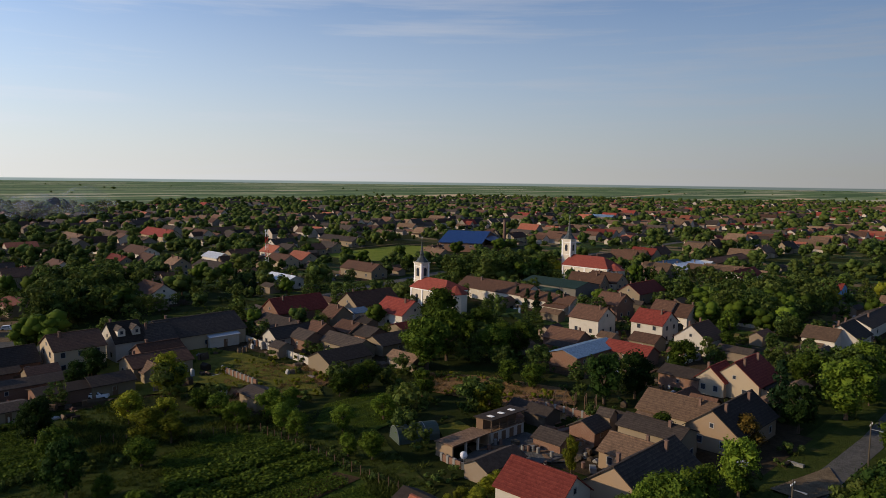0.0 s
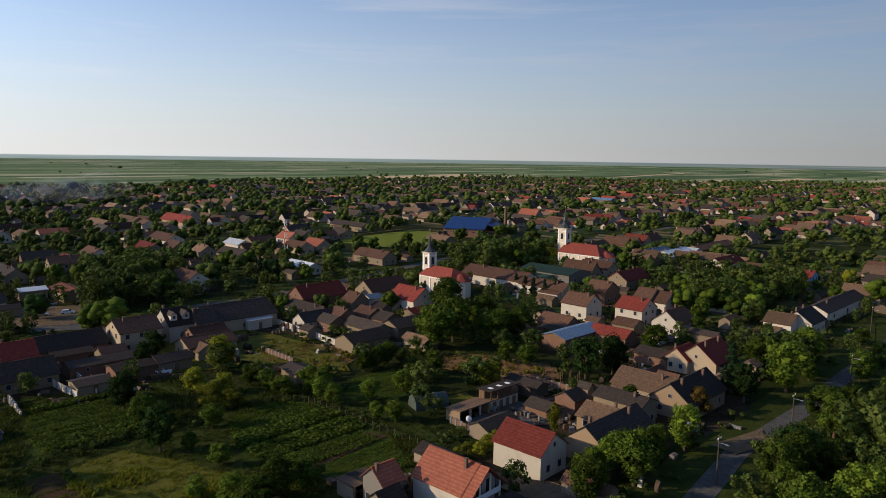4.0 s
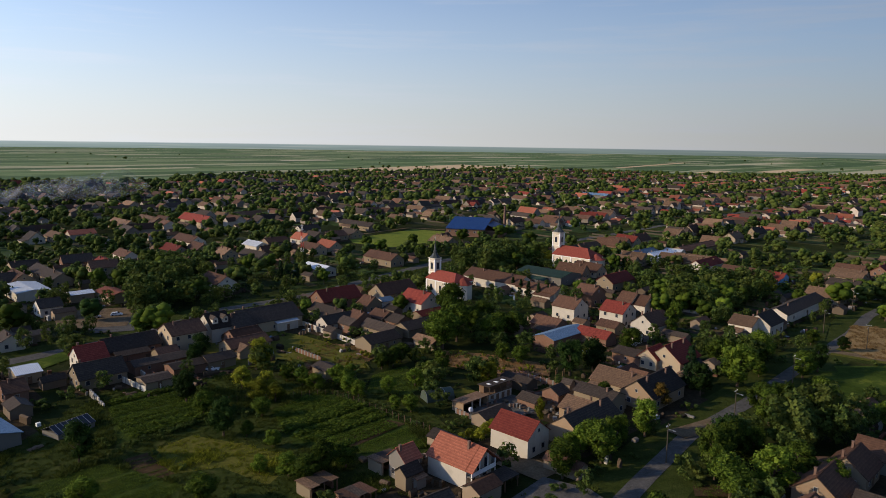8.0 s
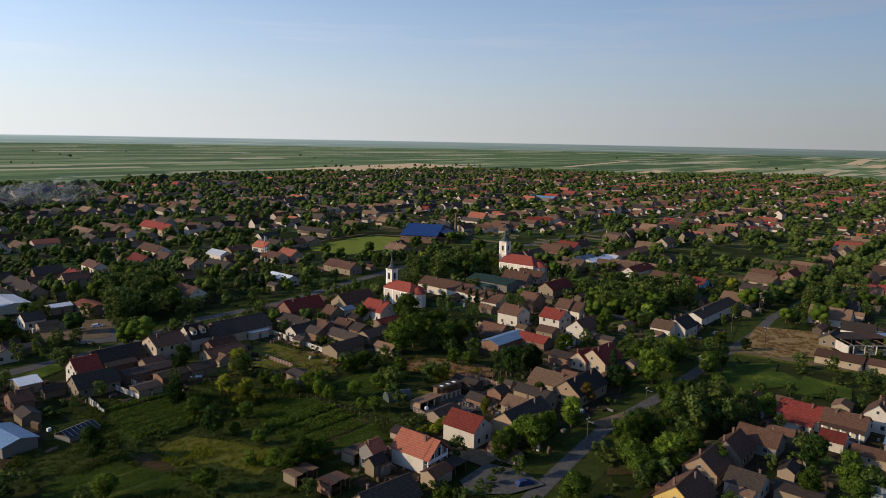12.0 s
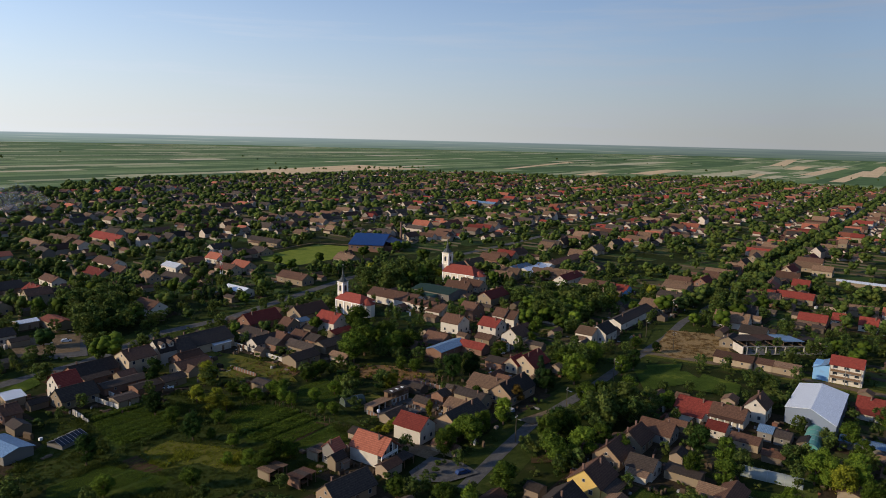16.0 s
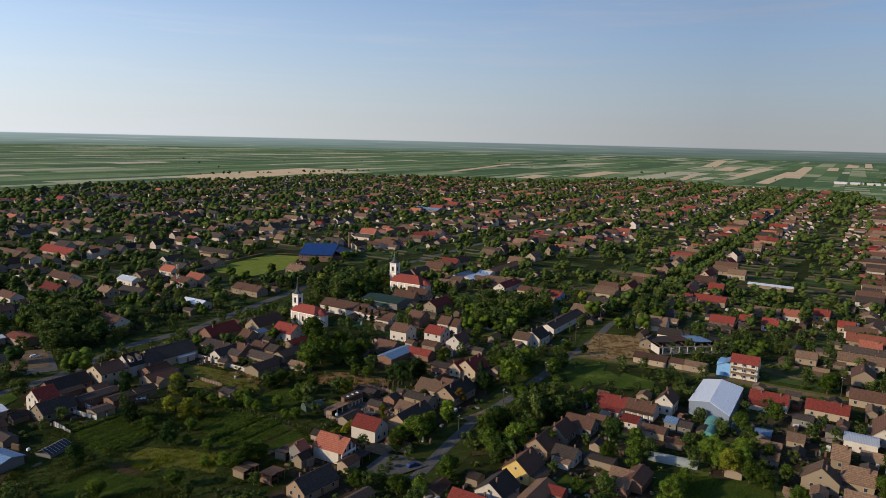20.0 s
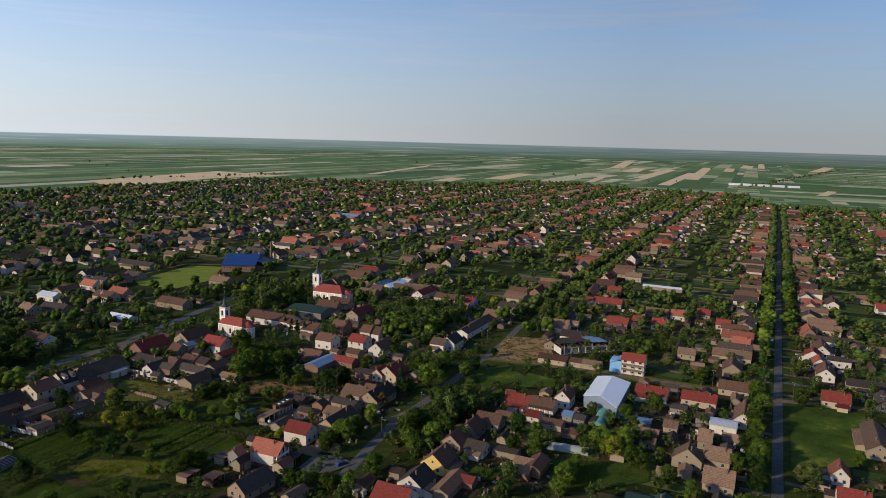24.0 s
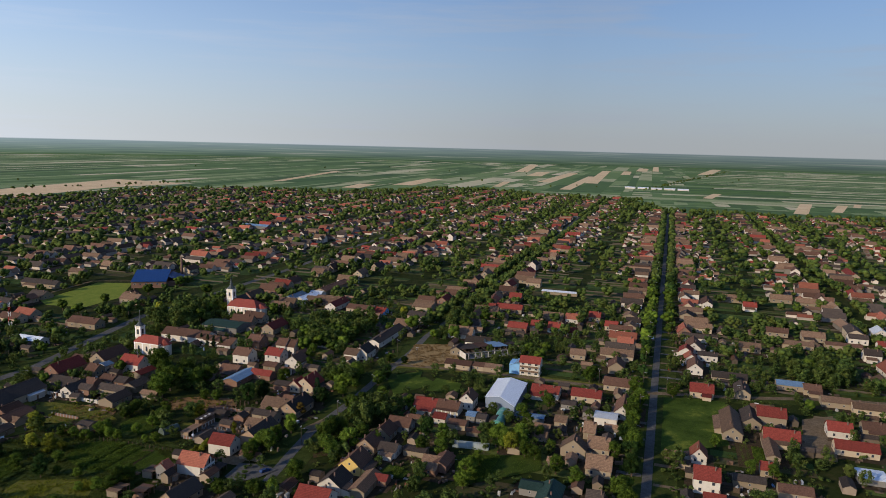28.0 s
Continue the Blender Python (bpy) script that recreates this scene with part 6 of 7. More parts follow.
# bushes and fruit trees between the yards, weeds on the meadows
rng = random.Random(37)
bush, round_bush = crown_arrays(random.Random(12), "round", 4, 26, 0.075), clump_arrays(12, 3, 9, 0.07, low=0.22, high=0.66, spread=0.24, size=(0.20, 0.29))
bush[0][:, 2] -= 0.2
weed = tuft_arrays(14, 26, 0.075, 0.22)
bushes, fruit, weeds, golden = [], [], [], []
GARDEN = [(-85, 172), (-60, 185), (-10, 178), (3, 150), (-10, 122), (-50, 105), (-90, 130)]
for _ in range(34000):
    x, y = rng.uniform(-230, 430), rng.uniform(10, 430)
    if not 85 < math.hypot(x, y + 10) < 460 or near_street(x, y, -3) or any(inside(x, y, b) for b in BLOCKED):
        continue
    kinds = [k for k, ring in PLOTS if inside(x, y, ring)]
    patchy = noise.noise((x * 0.03, y * 0.03, 0.7))
    r = rng.random()
    if kinds:
        if kinds[-1] == "grass" and inside(x, y, GARDEN) and r > 0.3:
            pass
        elif kinds[-1] in ("weeds", "olive", "grass") and r < 0.8:
            h = rng.uniform(0.4, 1.3)
            (golden if kinds[-1] == "olive" else weeds).append((x, y, h * 1.6, h * (0.6 if kinds[-1] == "olive" else 1), rng.uniform(0, 6.28)))
        elif kinds[-1] in ("olive", "weeds") and r < 0.86:
            h = rng.uniform(1.5, 3)
            bushes.append((x, y, h * 1.4, h, rng.uniform(0, 6.28)))
        continue
    if not free_spot(x, y, 0.2):
        continue
    if inside(x, y, GARDEN):
        r = max(r, 0.6)
    if r < 0.17 + 0.22 * patchy:
        h = rng.uniform(1.4, 4.0)
        bushes.append((x, y, h * rng.uniform(1.1, 1.7), h, rng.uniform(0, 6.28)))
    elif r < 0.245 + 0.3 * patchy and free_spot(x, y, 1.2):
        h = rng.uniform(4, 8)
        fruit.append((x, y, h * rng.uniform(0.9, 1.35), h, rng.uniform(0, 6.28)))
    elif r > 0.78:
        h = rng.uniform(0.4, 1.1)
        weeds.append((x, y, h * 1.8, h, rng.uniform(0, 6.28)))
WOODS = [[(90, 309), (116, 324), (144, 313), (139, 290), (108, 266), (85, 262)], [(-148, 313), (-127, 347), (-92, 299), (-100, 254), (-118, 250)], [(0, 358), (55, 412), (55, 376), (19, 340)],
         [(317, 117), (352, 126), (350, 103), (322, 87), (298, 100)], [(178, 285), (228, 332), (242, 312), (190, 262)], [(80, 206), (104, 213), (98, 205), (84, 190)], [(62, 136), (88, 160), (97, 156), (84, 138), (70, 130)]]
for ring in WOODS:
    xs, ys = [p[0] for p in ring], [p[1] for p in ring]
    for _ in range(int((max(xs) - min(xs)) * (max(ys) - min(ys)) / 24)):
        x, y = rng.uniform(min(xs), max(xs)), rng.uniform(min(ys), max(ys))
        if inside(x, y, ring) and free_spot(x, y, 0.5) and not near_street(x, y, -4.5):
            h = rng.uniform(6, 13)
            fruit.append((x, y, h * rng.uniform(0.9, 1.3), h, rng.uniform(0, 6.28)))
for _ in range(9000):
    x, y = rng.uniform(-90, 5), rng.uniform(104, 186)
    if inside(x, y, GARDEN) and not any(k in ("lush", "soil", "yard") and inside(x, y, r) for k, r in PLOTS) and free_spot(x, y, 0.2):
        h = rng.uniform(0.3, 0.9) * (1.6 if noise.noise((x * 0.08, y * 0.08, 2.2)) > 0.15 else 0.8)
        (golden if any(k == "olive" and inside(x, y, r) for k, r in PLOTS) else weeds).append((x, y, h * 1.9, h, rng.uniform(0, 6.28)))
for a, b, n in (((-27.4, 173.2), (0.1, 148.8), 46), ((-52, 167), (-27.4, 173.2), 26), ((-45, 186), (-20, 180), 40), ((0, 190), (26, 178), 40), ((-75, 170), (-40, 178), 40), ((-66.7, 136.2), (-53.5, 154.9), 75), ((-53.5, 154.9), (-41, 158), 18), ((-80, 147), (-67, 138), 20)):
    for _ in range(n):
        k, h = rng.random(), rng.uniform(0.9, 2.6)
        x, y = a[0] + (b[0] - a[0]) * k + rng.gauss(0, 0.8), a[1] + (b[1] - a[1]) * k + rng.gauss(0, 0.8)
        if free_spot(x, y, 0.2):
            bushes.append((x, y, h * rng.uniform(0.7, 1.2), h, rng.uniform(0, 6.28)))
for rows, close_by, between, beyond, name, label, category in ((bushes, bush, bush, round_bush, "bushes", "green garden bushes and shrubs between the yards", "bushes"),
                                                     (fruit, crown_arrays(random.Random(17), "round", 12, 42, 0.038), crown_arrays(random.Random(18), "round", 15, 22, 0.042), clump_arrays(17, 8, 16, 0.042, size=(0.13, 0.20)), "fruit_trees", "leafy fruit trees in the back gardens", "trees")):
    for low_d, high_d, shape in ((0, 160, close_by), (160, 330, between), (330, 9999, beyond)):
        scatter(name, [r for r in rows if low_d <= math.hypot(r[0] - 40, r[1] - 60) < high_d], shape, LEAF["far"], label, category)
shrubs = []
for _ in range(150):
    x, y = rng.uniform(-48, 32), rng.uniform(170, 226)
    if inside(x, y, [(-46, 222), (-22, 222), (4, 212), (30, 196), (25, 178), (-4, 190), (-30, 176), (-48, 190)]) and free_spot(x, y, 0.4) and not any(k == "lush" and inside(x, y, r) for k, r in PLOTS):
        h = rng.uniform(1.2, 3.4)
        shrubs.append((x, y, h * rng.uniform(0.8, 1.3), h, rng.uniform(0, 6.28)))
scatter("dry_shrubs", shrubs, bush, LEAF["yellow"], "yellowish shrubs on the overgrown plots", "shrubs")
dry = []
for ring in [LOT] + [r for k, r in PLOTS if k == "weeds"]:
    xs, ys = [p[0] for p in ring], [p[1] for p in ring]
    for _ in range(int((max(xs) - min(xs)) * (max(ys) - min(ys)) * 0.55)):
        x, y = rng.uniform(min(xs), max(xs)), rng.uniform(min(ys), max(ys))
        if inside(x, y, ring) and noise.noise((x * 0.15, y * 0.15, 5.0)) > -0.25:
            h = rng.uniform(0.3, 1.0)
            dry.append((x, y, h * 1.9, h, rng.uniform(0, 6.28)))
scatter("dry_weeds", dry, weed, LEAF["straw"], "reddish-brown dry weeds on the empty plots", "weeds")
scatter("meadow_grass", golden, weed, LEAF["yellow"], "yellowing meadow grass on the rough plots", "grass")
scatter("tall_weeds", weeds, weed, LEAF["weed"], "knee-high weeds and tufts of grass", "weeds")

# ---- storage hall, plastic tunnels, greenhouse ----
BLUE_SHEET = plain("blue_wall_sheet", (0.17, 0.20, 0.25), 0.6, 0.1)
store = tagged(thing("storage_hall", 150.5, 146.5), "large storage hall of pale blue-white metal sheet", "storage hall")
FL, FR, BR, BL, RF, RB = (-13.6, -3.0), (-8.0, -19.6), (15.4, 5.4), (5.6, 17.2), (-10.6, -11.2), (8.6, 9.6)
V = [(*p, z) for z in (0, 5.0) for p in (FL, FR, BR, BL)] + [(*RF, 7.4), (*RB, 7.4)]
part("wall", polys("wall", V, [(0, 1, 5, 8, 4), (1, 2, 6, 5), (2, 3, 7, 9, 6), (3, 0, 4, 7), (4, 8, 9, 7), (5, 6, 9, 8)], BLUE_SHEET), None, store)
for ring in ((FL, RF, RB, BL), (RF, FR, BR, RB)):
    V = []
    for lift in (0.04, 0.18):
        for p in ring:
            mid = Vector((0, -1.5))
            q = mid + (Vector(p) - mid) * 1.025
            V.append((q.x, q.y, (7.4 if p in (RF, RB) else 5.0) + lift))
    part("roof_slope", polys("roof_slope", V, [(3, 2, 1, 0), (4, 5, 6, 7), (0, 1, 5, 4), (1, 2, 6, 5), (2, 3, 7, 6), (3, 0, 4, 7)], ROOFS["white"]), None, store)
d = Vector(BR) - Vector(FR)
for k in range(6):
    p = Vector(FR) + d * (k + 0.5) / 6
    part("wall_rib", boxes((p.x + 0.06, p.y - 0.06, 0.02, 0.18, 0.18, 4.9)), STEEL, store)
d = Vector(FR) - Vector(FL)
p = Vector(FL) + d * 0.42
part("gate", boxes((p.x, p.y, 0.02, 4.2, 0.16, 4.0, math.atan2(d.y, d.x))), STEEL, store, "tall grey sliding gate")
TAKEN.append((150.9, 145.5, 16.5, 9.5, radians(46)))

FILM = {"green": plain("green_film", (0.10, 0.27, 0.22), 0.35, 0, 0.3), "pale": plain("pale_film", (0.25, 0.27, 0.24), 0.4, 0, 0.3), "grey": plain("grey_film", (0.075, 0.095, 0.075), 0.5, 0, 0.4)}


def tunnel(x, y, turn, L, W, H, film, label):
    t = tagged(thing("plastic_tunnel", x, y, turn), label, "plastic tunnel")
    n, V, F = 12, [], []
    bays = max(3, int(L / 2.0))
    for i in range(bays + 1):
        px = -L / 2 + L * i / bays
        for k in range(n + 1):
            a = math.pi * k / n
            sag = 0.985 if i % 2 else 1.0
            V.append((px, math.cos(a) * W / 2 * sag, math.sin(a) ** 0.8 * H * sag))
    for i in range(bays):
        for k in range(n):
            F.append((i * (n + 1) + k, i * (n + 1) + k + 1, (i + 1) * (n + 1) + k + 1, (i + 1) * (n + 1) + k))
    F += [tuple(range(n + 1)), tuple(range((bays + 1) * (n + 1) - 1, bays * (n + 1) - 1, -1))]
    part("film", polys("film", V, F, FILM[film]), None, t)
    for i in range(0, bays + 1, 2):
        px = -L / 2 + L * i / bays
        bm = bmesh.new()
        for k in range(n):
            a, b = (Vector((px, math.cos(q) * W / 2 * 1.01, math.sin(q) ** 0.8 * H * 1.01)) for q in (math.pi * k / n, math.pi * (k + 1) / n))
            d = b - a
            m = Matrix.Translation((a + b) / 2) @ d.to_track_quat("Z", "Y").to_matrix().to_4x4()
            bmesh.ops.create_cube(bm, size=1, matrix=m @ Matrix.Diagonal((0.08, 0.08, d.length + 0.02, 1)))
        part("hoop", bm, STEEL, t)
    TAKEN.append((x, y, L / 2 + 0.5, W / 2 + 0.5, radians(turn)))


tunnel(136.8, 128.6, 48.6, 23, 5.4, 3.2, "green", "round-topped tunnel of green plastic film")
tunnel(-0.8, 171.0, 25, 7.5, 4.2, 2.6, "grey", "small garden tunnel of grey-green plastic film")
tunnel(108.8, 106.7, 142, 15, 4.0, 2.3, "pale", "long low tunnel of pale plastic film")

# ---- three-storey house with balconies and a light blue side wing ----
b = thing("apartment_house", 185.0, 177.0, -44)
tagged(b, "three-storey cream house with balconies and a red roof", "apartment house")
part("wall", polys("wall", *gable_walls(11, 9, 7.4, 9.8), WALLS["white"]), None, b)
for side in (-1, 1):
    part("roof_slope", polys("roof_slope", *slab(11, 9, 7.4, 9.8, side, 0.6), ROOFS["red"]), None, b)
for k in range(3):
    for i in range(3):
        w = part("window", WINDOWS[(1.6, 1.3)], None, b)
        w.location = (-3.6 + 3.6 * i, -4.53, 1.6 + 2.5 * k)
    if k:
        bal = part("balcony", boxes((0, -5.2, 2.45 * k - 0.1, 10.4, 1.4, 0.16)), CONCRETE, b)
        part("railing", boxes((0, -5.86, 2.45 * k + 0.06, 10.4, 0.06, 0.9)), WOOD, bal)
for x in (-5.1, 0, 5.1):
    part("post", boxes((x, -5.8, 0, 0.22, 0.22, 7.2)), CONCRETE, b)
wing = part("side_wing", polys("side_wing", *gable_walls(5.5, 8.4, 6.0, 6.2), WALLS["blue"]), None, b, "light blue painted side wing")
wing.location = (-8.3, 0, 0)
shed_roof = part("wing_roof", polys("wing_roof", [(-11.4, -4.6, 4.6), (-5.4, -4.6, 7.2), (-5.4, 4.6, 7.2), (-11.4, 4.6, 4.6), (-11.4, -4.6, 4.8), (-5.4, -4.6, 7.4), (-5.4, 4.6, 7.4), (-11.4, 4.6, 4.8)],
                                      [(3, 2, 1, 0), (4, 5, 6, 7), (0, 1, 5, 4), (2, 3, 7, 6), (1, 2, 6, 5), (3, 0, 4, 7)], ROOFS["blue"]), None, b)
TAKEN.append((183.0, 178.0, 10, 6.5, radians(-44)))

# ---- roofless barn with white posts, half of its sheet roof left ----
ruin = tagged(thing("roofless_barn", 183.5, 220.0, -4), "ruined open barn with white posts and half its roof", "barn")
part("back_wall", boxes((0, 9.0, 0, 38, 0.35, 3.6)), WALLS["grey"], ruin)
part("side_wall", boxes((-19, 0, 0, 0.35, 18, 3.4)), WALLS["white"], ruin)
part("side_wall", boxes((19, 0, 0, 0.35, 18, 3.4)), WALLS["beige"], ruin)
for k in range(9):
    part("post", boxes((-17 + 4.2 * k, -8.6, 0, 0.34, 0.34, 3.4)), WALLS["white"], ruin)
    part("post", boxes((-17 + 4.2 * k, 0.2, 0, 0.3, 0.3, 3.7)), WALLS["white"], ruin)
    part("tie_beam", boxes((-17 + 4.2 * k, -4.0, 3.4, 0.2, 9.0, 0.24)), WOOD, ruin)
part("top_beam", boxes((0, -8.6, 3.4, 37.6, 0.3, 0.35)), CONCRETE, ruin)
for x0, x1, y0, mat in ((-19, -7.2, -3.5, "grey"), (-7, 1.3, -1.0, "brown"), (1.5, 10.5, -5.0, "blue"), (10.7, 19, -2.0, "grey")):
    z0 = 4.95 - 0.09 * (y0 + 9)
    part("roof_sheet", polys("roof_sheet", [(x0, y0, z0), (x1, y0, z0), (x1, 9.5, 3.7), (x0, 9.5, 3.7), (x0, y0, z0 + 0.1), (x1, y0, z0 + 0.1), (x1, 9.5, 3.8), (x0, 9.5, 3.8)],
                             [(3, 2, 1, 0), (4, 5, 6, 7), (0, 1, 5, 4), (1, 2, 6, 5), (2, 3, 7, 6), (3, 0, 4, 7)], ROOFS[mat]), None, ruin)
part("rubble_floor", boxes((0, 0, 0.02, 37, 17.6, 0.16)), CONCRETE, ruin)
TAKEN.append((183.5, 220.0, 20, 11, radians(-4)))

# ---- walls, fences and poles ----


def wall_run(name, a, b, h, thick, mat, label, piece="panel", step=2.5):
    a, b = Vector(a), Vector(b)
    d = b - a
    w = tagged(thing(name, a.x, a.y, math.degrees(math.atan2(d.y, d.x))), label, "wall")
    n = max(1, round(d.length / step))
    s = d.length / n
    mesh = polys(piece, *gable_walls(s - 0.08, thick, h, h + 0.06), mat)
    post = polys("post", *gable_walls(thick * 1.6, thick * 1.6, h + 0.12, h + 0.22), CONCRETE)
    for k in range(n):
        part(piece, mesh, None, w).location = ((k + 0.5) * s, 0, 0)
        part("post", post, None, w).location = (k * s, 0, 0)


wall_run("garden_wall", (-50.7, 242.3), (-25.6, 215.0), 1.7, 0.18, WALLS["white"], "whitewashed garden wall of concrete panels")
wall_run("ruined_wall", (-45.4, 209.5), (-35.1, 199.3), 1.5, 0.3, WALLS["brick"], "crumbling low brick wall in the meadow", "wall_piece", 1.7)
wall_run("garden_wall", (-8.4, 217.1), (-1.8, 210.8), 1.3, 0.2, WALLS["beige"], "low beige garden wall")
wall_run("garden_wall", (-86.7, 181.7), (-74.7, 171.8), 1.6, 0.2, WALLS["white"], "broken white yard wall")
wall_run("garden_wall", (90.7, 266.9), (105.9, 255.7), 1.8, 0.2, WALLS["cream"], "cream garden wall beside the orchard")
wall_run("yard_wall", (3.8, 161.4), (6.7, 158.2), 1.1, 0.3, WALLS["brick"], "low brick wall round the farm court", "wall_piece", 1.7)
wall_run("yard_wall", (7.0, 158.1), (11.8, 157.6), 0.9, 0.3, WALLS["brick"], "low brick wall round the farm court", "wall_piece", 1.7)
wall_run("yard_wall", (24, 187), (36, 177), 1.3, 0.25, WALLS["brick"], "low brick wall beside the weedy plot", "wall_piece", 2.0)


def stake_fence(a, b, h, label):
    a, b = Vector(a), Vector(b)
    d = b - a
    f = tagged(thing("stake_fence", a.x, a.y, math.degrees(math.atan2(d.y, d.x))), label, "fence")
    n = round(d.length / 2.0)
    bm = bmesh.new()
    frustum(bm, 0, 0, 0, 0.07, 0.06, h, 6)
    me = bpy.data.meshes.new("stake")
    bm.to_mesh(me)
    bm.free()
    me.materials.append(WOOD)
    for k in range(n + 1):
        part("stake", me, None, f).location = (k * d.length / n, 0, 0)
    for z in (0.5, 1.0, 1.4):
        part("wire", boxes((d.length / 2, 0, z, d.length, 0.012, 0.012)), BOARDS, f)


stake_fence((-27.4, 172.2), (-0.9, 148.3), 1.8, "wire fence on wooden stakes between gardens")
stake_fence((-52, 166), (-27.4, 172.2), 1.7, "wire fence on wooden stakes at a plot edge")

pole = tagged(thing("utility_pole", *plan(-20, -5.5)), "weathered grey utility pole beside the street", "utility pole")
bm = bmesh.new()
frustum(bm, 0, 0, 0, 0.15, 0.09, 8.6, 8)
part("shaft", bm, BOARDS, pole)
part("crossarm", boxes((0, 0, 7.9, 1.6, 0.1, 0.1)), STEEL, pole)
bm = bmesh.new()
for x in (-0.7, -0.25, 0.25, 0.7):
    frustum(bm, x, 0, 8.0, 0.05, 0.05, 0.18, 6)
part("insulator_row", bm, WHITE_PAINT, pole)
part("lamp_arm", boxes((0, -0.7, 7.3, 0.08, 1.4, 0.08), (0, -1.4, 7.24, 0.25, 0.5, 0.12)), STEEL, pole)
tagged(pole, group="utility poles along the streets")
for k in range(-2, 14):
    copy_thing(pole, pose(*plan(38 * k + 10, -5.8), 0, 0, 0, 45.4))
for x, y in ((68.5, 157.5), (96, 186), (46, 136), (133, 240), (163, 275), (196, 306)):
    copy_thing(pole, pose(x, y, 0, 0, 0, 45.4))
for k in range(6):
    copy_thing(pole, pose(*plan(4.5, 34 * k - 130), 0, 0, 0, -44))

# ---- the farm court: open shed, two-storey store, gate tower ----


def prism(name, ring, thick, mat):
    """A slab over a ring of corners given with their heights."""
    n = len(ring)
    V = [tuple(p) for p in ring] + [(p[0], p[1], p[2] + thick) for p in ring]
    F = [tuple(range(n - 1, -1, -1)), tuple(range(n, 2 * n))] + [(i, (i + 1) % n, n + (i + 1) % n, n + i) for i in range(n)]
    return polys(name, V, F, mat)


sheet("courtyard", [(5.8, 160.7), (10.5, 166.5), (18.3, 173.7), (25.0, 167.0), (22.8, 162.4), (20.6, 160.5), (13.0, 158.6)], 0.345, ASPHALT, "dark paved farm courtyard", "courtyard")
port = tagged(thing("open_shed", 7.2, 165.4, 45.4), "open-fronted yard shed with a flat tan roof", "shed")
part("roof", prism("roof", [(-4.6, -2.3, 2.55), (4.6, -2.3, 2.55), (4.6, 2.1, 2.25), (-4.6, 2.1, 2.25)], 0.14, ROOFS["tan"]), None, port)
part("back_wall", boxes((0, 1.8, 0, 8.6, 0.25, 2.2)), WALLS["brick"], port)
part("end_wall", boxes((-4.3, 0, 0, 0.25, 3.7, 2.3)), WALLS["tan"], port)
part("end_wall", boxes((4.3, 0, 0, 0.25, 3.7, 2.3)), WALLS["tan"], port)
for x in (-1.4, 1.5):
    part("post", boxes((x, -1.9, 0, 0.35, 0.3, 2.5)), WALLS["white"], port)
TAKEN.append((7.2, 165.4, 5, 2.8, radians(45.4)))
barnlet = tagged(thing("two_storey_store", 13.8, 172.0, 43), "two-storey farm store with a wooden gallery over white walls", "farm store")
part("lower_wall", boxes((0, 0, 0, 8.4, 3.4, 2.2)), WALLS["white"], barnlet)
part("upper_wall", boxes((0, 0.9, 2.2, 8.4, 1.6, 2.0)), WOOD, barnlet)
part("gallery_floor", boxes((0, -0.9, 2.2, 8.6, 1.9, 0.14)), WOOD, barnlet)
part("roof", prism("roof", [(-4.6, -2.2, 4.35), (4.6, -2.2, 4.35), (4.6, 2.0, 4.05), (-4.6, 2.0, 4.05)], 0.16, ROOFS["grey"]), None, barnlet)
for k in range(5):
    part("gallery_post", boxes((-4.1 + 2.05 * k, -1.7, 2.34, 0.14, 0.14, 2.0)), WOOD, barnlet)
part("gallery_rail", boxes((0, -1.75, 3.0, 8.4, 0.07, 0.1), (0, -1.75, 2.6, 8.4, 0.05, 0.08)), WOOD, barnlet)
for k in range(4):
    part("store_door", boxes((-3.0 + 2.0 * k, -1.72, 0.02, 1.0, 0.08, 1.85)), WOOD, barnlet)
for k in range(3):
    part("roof_light", prism("roof_light", [(-3.3 + 2.6 * k, -1.0, 4.44), (-2.5 + 2.6 * k, -1.0, 4.44), (-2.5 + 2.6 * k, 0.2, 4.36), (-3.3 + 2.6 * k, 0.2, 4.36)], 0.06, WHITE_PAINT), None, barnlet)
TAKEN.append((13.8, 172.0, 5, 2.6, radians(43)))
gate = tagged(thing("gate_tower", 32.4, 173.2, -40), "small cream gate tower with an arched niche", "gate tower")
part("wall", polys("wall", *gable_walls(2.4, 2.6, 3.9, 4.9), WALLS["tan"]), None, gate)
for side in (-1, 1):
    part("roof_slope", polys("roof_slope", *slab(2.4, 2.6, 3.9, 4.9, side, 0.2, 0.1), ROOFS["grey"]), None, gate)
niche = [(0.55 * math.cos(math.pi * k / 8), 0.55 * math.sin(math.pi * k / 8)) for k in range(9)]
ringed = [(0.55, -1.7)] + niche + [(-0.55, -1.7)]
N = len(ringed)
for at, turn in (((-1.22, 0, 2.6), -90), ((0, -1.32, 2.6), 0)):
    me = polys("niche", [(px, -0.03, pz) for px, pz in ringed] + [(px, 0.03, pz) for px, pz in ringed], [tuple(range(N)), tuple(range(2 * N - 1, N - 1, -1))] + [(i, i + N, (i + 1) % N + N, (i + 1) % N) for i in range(N)], WOOD)
    part("niche", me, None, gate, "dark arched niche").matrix_local = pose(*at, 0, 0, turn)

